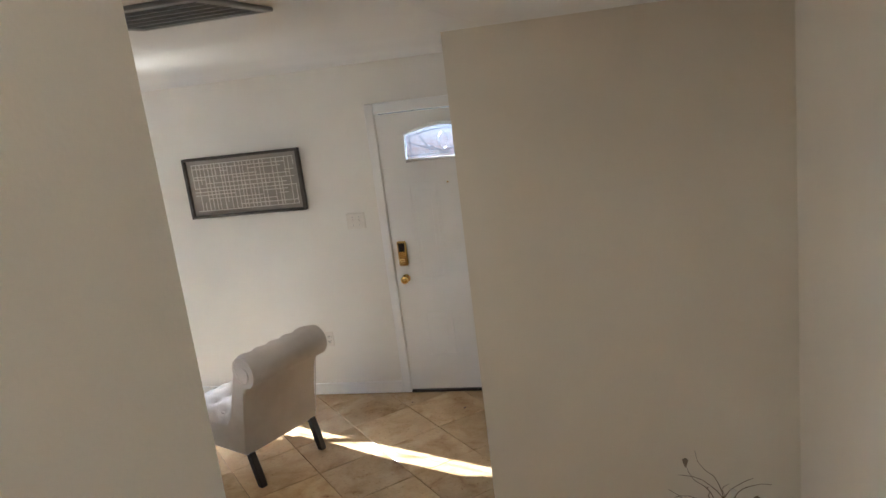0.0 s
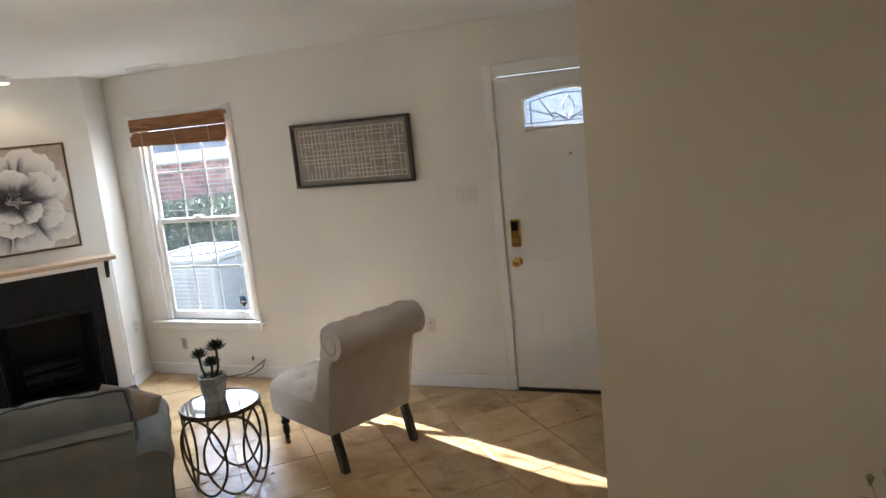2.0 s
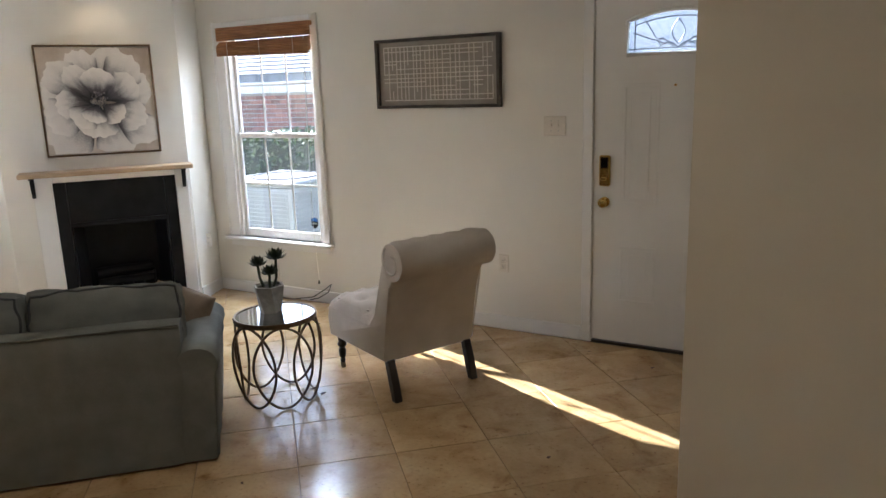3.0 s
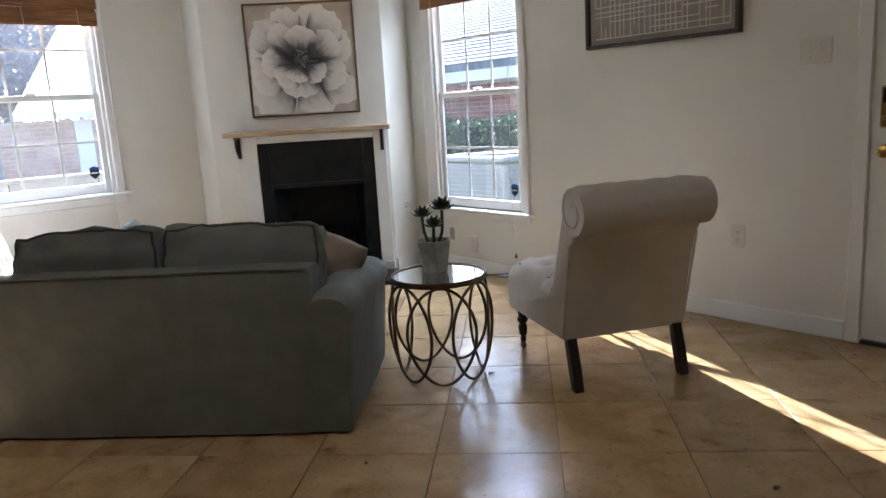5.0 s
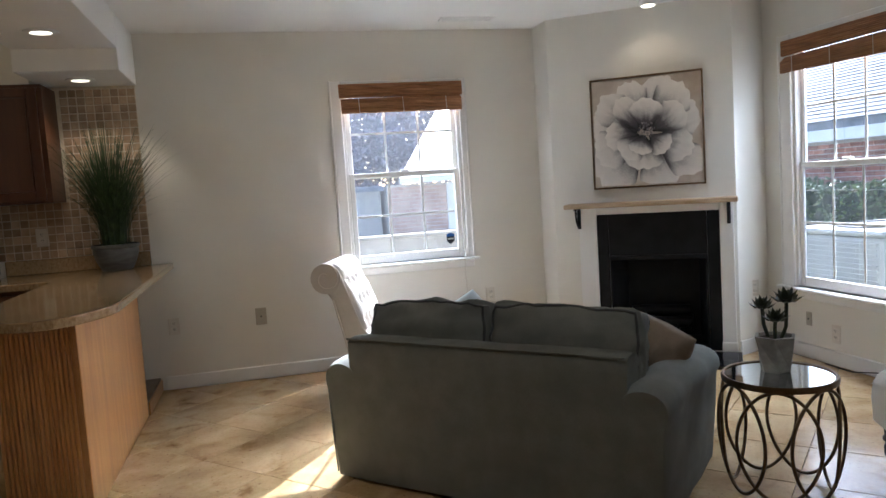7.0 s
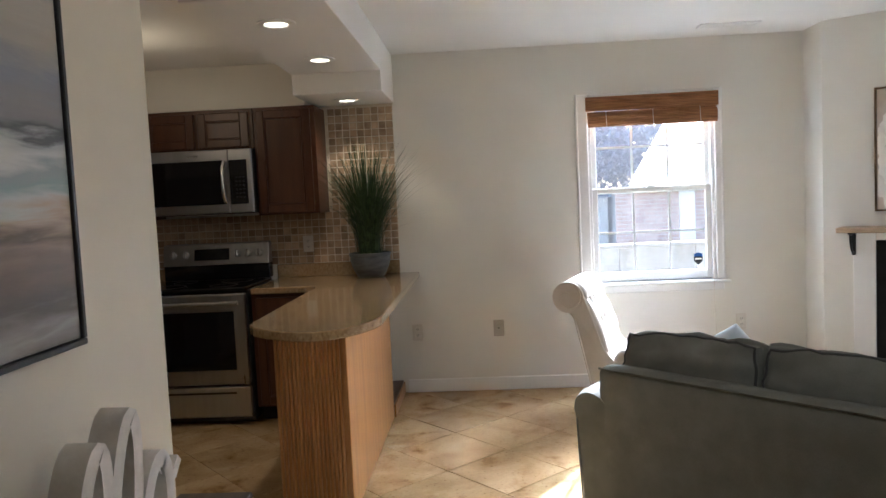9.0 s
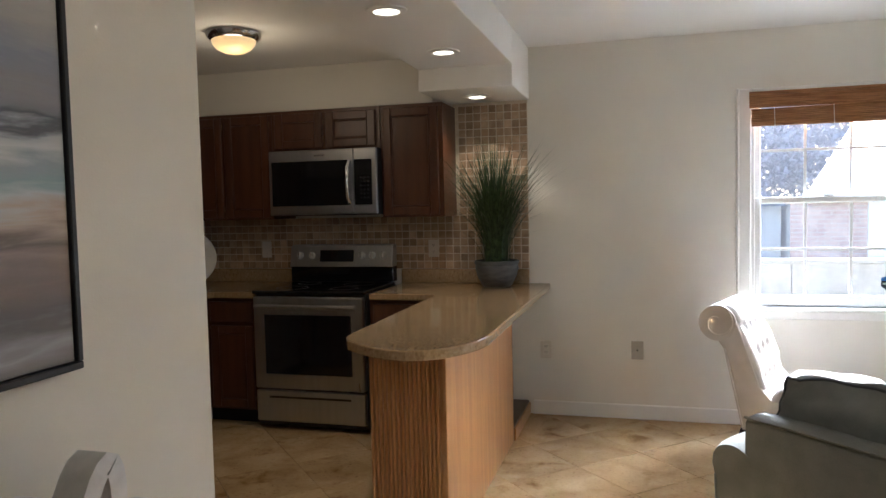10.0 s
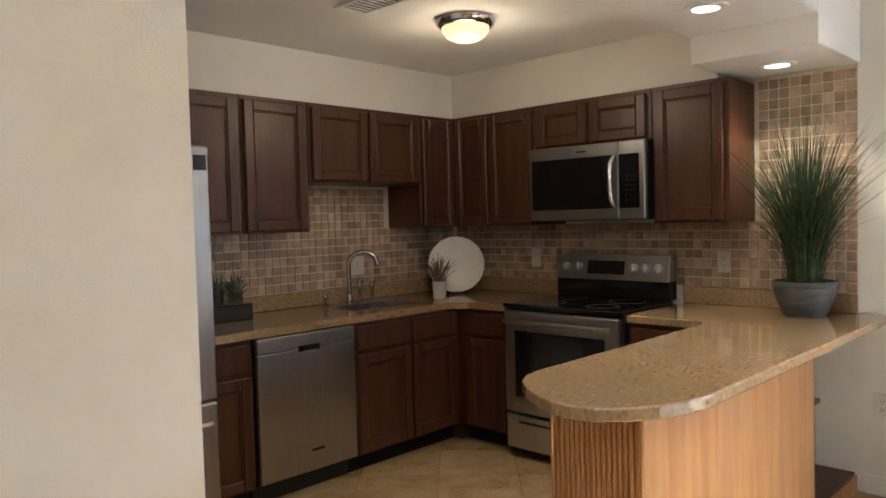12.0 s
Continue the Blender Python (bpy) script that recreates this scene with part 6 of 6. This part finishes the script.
def dome(name, x, y, r, mat, power, color, label, top=H):
    d = thing(name, label, "ceiling light", Matrix.Translation((x, y, top)), group="ceiling lights")
    part("ring", bm_lathe([(r * 0.95, 0), (r * 1.0, -0.012), (r * 0.96, -0.03), (r * 0.86, -0.042), (r * 0.80, -0.044), (r * 0.80, -0.03), (0, -0.02)], 40), CHROME, d, "polished metal ring", 40)
    sh = part("shade", bm_lathe([(r * 0.79, -0.040), (r * 0.77, -0.062), (r * 0.62, -0.088), (r * 0.36, -0.106), (0.0, -0.112)], 40), mat, d, "frosted glass dome", 60)
    lamp(name + "_lamp", "POINT", power, Matrix.Translation((x, y, top - 0.28)), color, soft=0.11)
    return d


dome("ceiling_light", -4.154, -0.108, 0.145, DOME_K, 0.6, (1.0, 0.74, 0.44), "lit frosted dome light in a chrome ring", KH)
dome("ceiling_light", -1.80, 2.68, 0.145, DOME_L, 1.8, (1.0, 0.86, 0.66), "lit frosted dome light over the living room")


def downlight(x, y, z, power, m=None):
    d = thing("downlight", "lit recessed downlight with a white trim", "downlight", Matrix.Translation((x, y, z)), group="recessed downlights")
    part("trim_ring", bm_lathe([(0.052, 0.0), (0.085, 0.0), (0.084, -0.006), (0.055, -0.010), (0.052, -0.004)], 32, ring=True), TRIM, d, smooth=40)
    part("lens", bm_lathe([(0.0, -0.001), (0.052, -0.001), (0.050, -0.005), (0.0, -0.006)], 28), CANLIT, d, "glowing lens")
    lamp("downlight_lamp", "SPOT", power, look((x, y, z - 0.015), (x, y, 0)), (1.0, 0.80, 0.55), soft=0.05, spot=radians(110))
    return d


downlight(-3.52, 0.975, 2.189, 2.4)
downlight(-4.37, 0.98, 2.189, 2.4)
downlight(-5.13, 0.985, 2.064, 3.4)
p_ = chase(0.05, 0.20, 0)
cl = thing("spot_fitting", "small white surface downlight above the flower canvas", "downlight", Matrix.Translation((p_.x, p_.y, H)), group="recessed downlights")
part("housing", bm_lathe([(0.055, 0), (0.055, -0.04), (0.048, -0.046), (0.0, -0.046)], 28), TRIM, cl, smooth=40)
part("lens", bm_lathe([(0.0, -0.0465), (0.044, -0.0465), (0.042, -0.050), (0.0, -0.051)], 28), CANLIT, cl, "glowing lens")
lamp("spot_fitting_lamp", "SPOT", 0.6, look((p_.x, p_.y, H - 0.06), (p_.x, p_.y, 0)), (1.0, 0.72, 0.45), soft=0.04, spot=radians(130))


def vent(m, w, d, n_, mat, label):
    v = thing("ceiling_vent", label, "vent", m)
    for lo, hi in (((-w / 2, -d / 2, -0.008), (w / 2, -d / 2 + 0.02, 0)), ((-w / 2, d / 2 - 0.02, -0.008), (w / 2, d / 2, 0)), ((-w / 2, -d / 2 + 0.0205, -0.008), (-w / 2 + 0.02, d / 2 - 0.0205, 0)), ((w / 2 - 0.02, -d / 2 + 0.0205, -0.008), (w / 2, d / 2 - 0.0205, 0))):
        part("frame", bm_box(lo, hi, bevel=0.002), mat, v)
    part("backing", bm_box((-w / 2 + 0.021, -d / 2 + 0.021, -0.0015), (w / 2 - 0.021, d / 2 - 0.021, -0.0005)), SOOT, v)
    for i in range(n_):
        y = -d / 2 + 0.03 + (d - 0.06) * i / (n_ - 1)
        part("slat", bm_box((-w / 2 + 0.021, y - 0.004, -0.007), (w / 2 - 0.021, y + 0.004, -0.002)), mat, v)


vent(Matrix.Translation((-5.09, 3.46, H)) @ RW, 0.38, 0.11, 4, CEIL, "white slotted ceiling vent near the window")
vent(Matrix.Translation((-3.85, 5.12, H)), 0.30, 0.10, 4, CEIL, "white slotted ceiling vent above the window")
vent(Matrix.Translation((-3.648, -0.205, KH)), 0.176, 0.31, 9, TRIM, "white louvred ceiling vent in the kitchen")
vent(Matrix.Translation((-0.66, 1.83, H)) @ Matrix.Rotation(radians(0), 4, "Z"), 0.30, 0.30, 6, ACGREY, "grey metal ceiling grille by the stairs")

# ---- outdoors ----
setting("ground", bm_box((-160, -160, -0.5), (160, 160, -0.30)), LAWN, "pale winter lawn running to the horizon", "ground")
setting("path", bm_box((-9.5, -8, -0.299), (-7.2, 20, -0.27)), CONCP, "concrete path beside the house", "pavement")


def brick_face(axis, at, a0, a1, z0, z1, out):
    """Courses of staggered bricks proud of a mortar bed, all one joined field."""
    vs, fs = [], []
    bl, bh, j = 0.215, 0.065, 0.012
    row, z = 0, z0
    while z + bh < z1:
        a = a0 - (0.11 if row % 2 else 0)
        while a < a1:
            s0, s1 = max(a, a0), min(a + bl, a1)
            if s1 - s0 > 0.03:
                p = []
                for dep in (0.0, 0.012):
                    for s, zz in ((s0, z), (s1, z), (s1, z + bh), (s0, z + bh)):
                        p.append((s, at + out * dep, zz) if axis == "x" else (at + out * dep, s, zz))
                k = len(vs)
                vs += p
                fs += [(k + 4, k + 5, k + 6, k + 7), (k, k + 1, k + 5, k + 4), (k + 1, k + 2, k + 6, k + 5), (k + 2, k + 3, k + 7, k + 6), (k + 3, k, k + 4, k + 7)]
            a += bl + j
        z += bh + j
        row += 1
    me = bpy.data.meshes.new("bricks")
    me.from_pydata(vs, [], fs)
    b = bmesh.new()
    b.from_mesh(me)
    bmesh.ops.recalc_face_normals(b, faces=b.faces)
    bpy.data.meshes.remove(me)
    return b


BRICK_I = BRICKR.copy()
BRICK_I.name = "red_brick_field"
nt = BRICK_I.node_tree
geo = nt.nodes.new("ShaderNodeNewGeometry")
mrn = nt.nodes.new("ShaderNodeMapRange")
mrn.inputs["To Min"].default_value, mrn.inputs["To Max"].default_value = 0.6, 1.35
nt.links.new(geo.outputs["Random Per Island"], mrn.inputs["Value"])
for node in nt.nodes:
    if node.bl_idname == "ShaderNodeHueSaturation":
        nt.links.new(mrn.outputs[0], node.inputs["Value"])


def slope(p0, p1, p2, p3, thick=0.12):
    b = bmesh.new()
    up = Vector((0, 0, thick))
    lo = [b.verts.new(p) for p in (p0, p1, p2, p3)]
    hi = [b.verts.new(Vector(p) + up) for p in (p0, p1, p2, p3)]
    b.faces.new(lo[::-1])
    b.faces.new(hi)
    for i in range(4):
        b.faces.new((lo[i], lo[(i + 1) % 4], hi[(i + 1) % 4], hi[i]))
    bmesh.ops.recalc_face_normals(b, faces=b.faces)
    return b


def shingles(p0, du, dv, nu, nv, bm):
    """Overlapping courses laid up a roof plane."""
    nrm = du.cross(dv).normalized()
    if nrm.z < 0:
        nrm = -nrm
    for j in range(nv):
        a = p0 + dv * (j / nv)
        b_ = p0 + dv * ((j + 1.15) / nv)
        q = [a + nrm * 0.03, a + du + nrm * 0.03, b_ + du + nrm * 0.012, b_ + nrm * 0.012, a + nrm * 0.005, a + du + nrm * 0.005]
        v = [bm.verts.new(p) for p in q]
        bm.faces.new((v[0], v[1], v[2], v[3]))
        bm.faces.new((v[4], v[5], v[1], v[0]))


# brick neighbour to the north
hn = thing("brick_house", "red brick neighbouring house with a grey shingle roof", "house")
NB = 11.0
part("wall", bm_box((-20, NB, -0.3), (3.5, NB + 6, 1.60)), MORTAR, hn)
tagged(part("bricks", brick_face("x", NB, -14, 0, -0.3, 1.60, -1), BRICK_I, hn), "", "", "", "stuff")
part("fascia", bm_box((-20, NB - 0.42, 1.58), (3.5, NB - 0.39, 1.76)), SIDING, hn, "white gutter board")
part("soffit_board", bm_box((-20, NB - 0.389, 1.601), (3.5, NB - 0.001, 1.62)), SIDING, hn)
rf = part("roof", slope((-20, NB - 0.42, 1.76), (3.5, NB - 0.42, 1.76), (3.5, NB + 4, 3.94), (-20, NB + 4, 3.94)), SHINGLE, hn)
b = bmesh.new()
shingles(Vector((-20, NB - 0.45, 1.87)), Vector((23.5, 0, 0)), Vector((0, 4.4, 2.18)), 1, 30, b)
part("shingle_course", b, SHINGLE, rf)
# hedge
hd = thing("hedge", "clipped evergreen hedge along the brick house", "hedge")
core = bmesh.new()
bm_box((-13, NB - 1.25, -0.3), (1, NB - 0.35, 0.86), core)
part("core", core, surf("hedge_shade", (0.012, 0.02, 0.008), (0.025, 0.035, 0.012), 8, 0.9), hd)
rng = random.Random(8)
vs, fs = [], []
for _ in range(9000):
    x, f = rng.uniform(-12, -1), rng.random()
    if f < 0.55:
        p = Vector((x, NB - 1.25 - rng.uniform(-0.05, 0.09), rng.uniform(-0.25, 0.92)))
    else:
        p = Vector((x, rng.uniform(NB - 1.3, NB - 0.35), 0.86 + rng.uniform(-0.05, 0.13) + 0.05 * math.sin(x * 2.3)))
    u_ = Vector((rng.uniform(-1, 1), rng.uniform(-1, 1), rng.uniform(-1, 1))).normalized()
    w_ = u_.orthogonal().normalized()
    s = rng.uniform(0.025, 0.05)
    k = len(vs)
    vs += [tuple(p - u_ * s), tuple(p + w_ * s * 0.5), tuple(p + u_ * s), tuple(p - w_ * s * 0.5)]
    fs.append((k, k + 1, k + 2, k + 3))
me = bpy.data.meshes.new("leaves")
me.from_pydata(vs, [], fs)
me.materials.append(HEDGE)
lv = new("leaves", me)
lv.parent = hd
tagged(lv, "", "", "", "stuff")

# air-conditioning unit
ac = thing("air_conditioner", "grey outdoor air-conditioning unit beside the wall", "air conditioner", Matrix.Translation((-5.45, 7.25, -0.30)))
part("pad", bm_box((-0.6, -0.55, 0.0), (0.6, 0.55, 0.06), bevel=0.01), CONCP, ac)
part("cabinet", bm_box((-0.46, -0.46, 0.061), (0.46, 0.46, 0.93), bevel=0.04), ACGREY, ac)
part("lid", bm_box((-0.50, -0.50, 0.931), (0.50, 0.50, 0.99), bevel=0.03), ACGREY, ac)
for i in range(18):
    z = 0.13 + i * 0.043
    part("louvre", bm_box((-0.40, -0.475, z), (0.40, -0.455, z + 0.012)), ACGREY, ac)
    part("louvre", bm_box((0.455, -0.40, z), (0.475, 0.40, z + 0.012)), ACGREY, ac)
part("fan_guard", bm_lathe([(0.36, 0.991), (0.38, 0.991), (0.38, 1.0), (0.36, 1.0)], 32, ring=True), SOOT, ac)

# house to the west: siding gable and brick garage
hw = thing("brick_house", "brick house with white siding gable across the yard", "house")
WB = -15.0
part("wall", bm_box((WB - 7, 4.5, -0.3), (WB, 16, 1.35)), MORTAR, hw)
tagged(part("bricks", brick_face("y", WB, 4.5, 13, -0.3, 1.35, 1), BRICKP, hw), "", "", "", "stuff")
part("corner_board", bm_box((WB + 0.013, 5.75, -0.3), (WB + 0.05, 6.05, 1.35)), SIDING, hw, "white pilaster board")
rf = part("roof", slope((WB + 0.4, 4.7, 1.36), (WB + 0.4, 16, 1.6), (WB - 9, 16, 5.0), (WB - 9, 8.7, 5.0)), SIDING, hw, "sunlit pale roof slope")
gr = thing("garage", "grey flat-fronted garage across the yard", "garage")
part("wall", bm_box((WB - 5, -4.0, -0.3), (WB - 0.3, 4.4, 1.25)), ACGREY, gr)
part("roof", bm_box((WB - 5.2, -4.2, 1.251), (WB - 0.1, 4.45, 1.36)), SHINGLE, gr)
gw = thing("garden_wall", "low tan stone garden wall across the yard", "wall")
for i in range(10):
    part("wall_bay", bm_box((-12.2, -2 + i * 1.2, -0.3), (-12.0, -0.81 + i * 1.2, 0.46), bevel=0.01), TANW, gw)
part("coping", bm_box((-12.24, -2, 0.461), (-11.96, 10, 0.52), bevel=0.012), TANW, gw)


def tree(x, y, h, seed, label, low=0.3):
    t_ = thing("tree", label, "tree", Matrix.Translation((x, y, -0.3)))
    rg_ = random.Random(seed)
    part("trunk", bm_tube([(0, 0, 0), (0.05, 0.02, h * 0.3), (-0.03, 0.05, h * 0.62)], 0.12, 9, taper=0.06), HAZY, t_)
    vs_l, fs_l = [], []
    for _ in range(14):
        a_ = rg_.uniform(0, 6.28)
        z0_ = h * rg_.uniform(low, 0.6)
        end = Vector((math.cos(a_) * h * 0.3, math.sin(a_) * h * 0.3, z0_ + h * rg_.uniform(0.15, 0.4)))
        part("limb", bm_tube([(0, 0, z0_), end * 0.5 + Vector((0, 0, z0_ * 0.4)), end], 0.035, 6, taper=0.010), HAZY, t_)
        for _ in range(420):
            p = end + Vector((rg_.gauss(0, 1), rg_.gauss(0, 1), rg_.gauss(0, 0.8))) * h * 0.10
            u_ = Vector((rg_.uniform(-1, 1), rg_.uniform(-1, 1), rg_.uniform(-1, 1))).normalized()
            w_ = u_.orthogonal().normalized()
            s = rg_.uniform(0.06, 0.13)
            k = len(vs_l)
            vs_l += [tuple(p - u_ * s), tuple(p + w_ * s * 0.5), tuple(p + u_ * s), tuple(p - w_ * s * 0.5)]
            fs_l.append((k, k + 1, k + 2, k + 3))
    me_ = bpy.data.meshes.new("crown")
    me_.from_pydata(vs_l, [], fs_l)
    me_.materials.append(HAZY)
    o = new("crown", me_)
    o.parent = t_
    tagged(o, "", "", "", "stuff")


tree(-16.6, 0.6, 6.5, 2, "bare haze-grey tree behind the grey garage")
tree(-22.5, 4.6, 5.2, 7, "bare haze-grey tree beyond the yard", 0.05)
tree(-24.0, 6.4, 6.0, 12, "tall thin haze-grey tree behind the pale roof", 0.05)
tree(-21.0, 3.2, 4.6, 15, "low bare haze-grey tree behind the grey garage", 0.05)

# ---- dry leaf scraps on the floor ----
rng = random.Random(31)
for x, y in ((-2.15, 3.15), (-3.20, 4.95), (-2.42, 4.02), (-1.35, 5.2), (-0.95, 5.1), (-2.9, 5.2), (-1.1, 3.9)):
    b = bmesh.new()
    s = rng.uniform(0.010, 0.018)
    vs_b = [b.verts.new((s * math.cos(k * 1.05) * rng.uniform(0.5, 1.1), s * 0.6 * math.sin(k * 1.05), 0.001 + 0.006 * rng.random())) for k in range(6)]
    b.faces.new(vs_b)
    ext = bmesh.ops.extrude_face_region(b, geom=b.faces[:])
    for v in ext["geom"]:
        if isinstance(v, bmesh.types.BMVert):
            v.co.z += 0.0015
    o = tagged(to_object("dry_leaf", b, TWIG), "tiny curled dry leaf lying on the floor", "leaf", "leaf scraps")
    o.matrix_world = pose(x, y, 0.0005, 0, 0, rng.uniform(0, 360))

# ---- stone floor ----
PT = 0.425
TA = radians(-46.9)
E1, E2 = Vector((math.cos(TA), math.sin(TA))), Vector((-math.sin(TA), math.cos(TA)))
OFF1, OFF2 = 0.388, 0.41     # joint offsets along the two directions
fl_ob = thing("floor", "diagonal gold travertine tiles, honed and slightly worn", "floor", kind="structure")
X0, X1, Y0, Y1 = WX, 1.46, SY, NY + 0.015


def clip(poly):
    for ax, lim, sign in ((0, X0, 1), (0, X1, -1), (1, Y0, 1), (1, Y1, -1)):
        out = []
        for i, p in enumerate(poly):
            q = poly[(i + 1) % len(poly)]
            ip, iq = (p[ax] - lim) * sign >= 0, (q[ax] - lim) * sign >= 0
            if ip:
                out.append(p)
            if ip != iq:
                t = (lim - p[ax]) / (q[ax] - p[ax])
                out.append((p[0] + (q[0] - p[0]) * t, p[1] + (q[1] - p[1]) * t))
        poly = out
        if len(poly) < 3:
            return []
    return poly


def tile_mesh(poly):
    """A slab with eased top edges; poly runs round the tile's own centre."""
    b = bmesh.new()
    n_ = len(poly)
    ctr = Vector((sum(p[0] for p in poly) / n_, sum(p[1] for p in poly) / n_))
    rings = []
    for z, k in ((-0.006, 1.0), (-0.0012, 1.0), (0.0, 0.992)):
        rings.append([b.verts.new((ctr.x + (p[0] - ctr.x) * k, ctr.y + (p[1] - ctr.y) * k, z)) for p in poly])
    for p, q in zip(rings, rings[1:]):
        for i in range(n_):
            b.faces.new((p[i], p[(i + 1) % n_], q[(i + 1) % n_], q[i]))
    b.faces.new(rings[-1])
    bmesh.ops.recalc_face_normals(b, faces=b.faces)
    me_ = bpy.data.meshes.new("floor_tile")
    b.to_mesh(me_)
    b.free()
    me_.materials.append(TRAV)
    return me_


hh = PT / 2 - 0.0016
full = [(E1 * a_ + E2 * b_) for a_, b_ in ((-hh, -hh), (hh, -hh), (hh, hh), (-hh, hh))]
full_me = tile_mesh([tuple(p) for p in full])
rng = random.Random(17)
for i in range(-30, 31):
    for j in range(-30, 31):
        ctr = E1 * (OFF2 + (i + 0.5) * PT) + E2 * (OFF1 + (j + 0.5) * PT)
        poly = [tuple(ctr + p) for p in full]
        cut = clip(poly)
        if len(cut) < 3:
            continue
        area = abs(sum(cut[k][0] * cut[(k + 1) % len(cut)][1] - cut[(k + 1) % len(cut)][0] * cut[k][1] for k in range(len(cut)))) / 2
        if area < 0.004:
            continue
        whole = area > PT * PT * 0.97
        me_ = full_me if whole else tile_mesh([(p[0] - ctr.x, p[1] - ctr.y) for p in cut])
        o = new("tile", me_)
        o.parent = fl_ob
        o.location = (ctr.x, ctr.y, rng.uniform(-0.0006, 0.0))
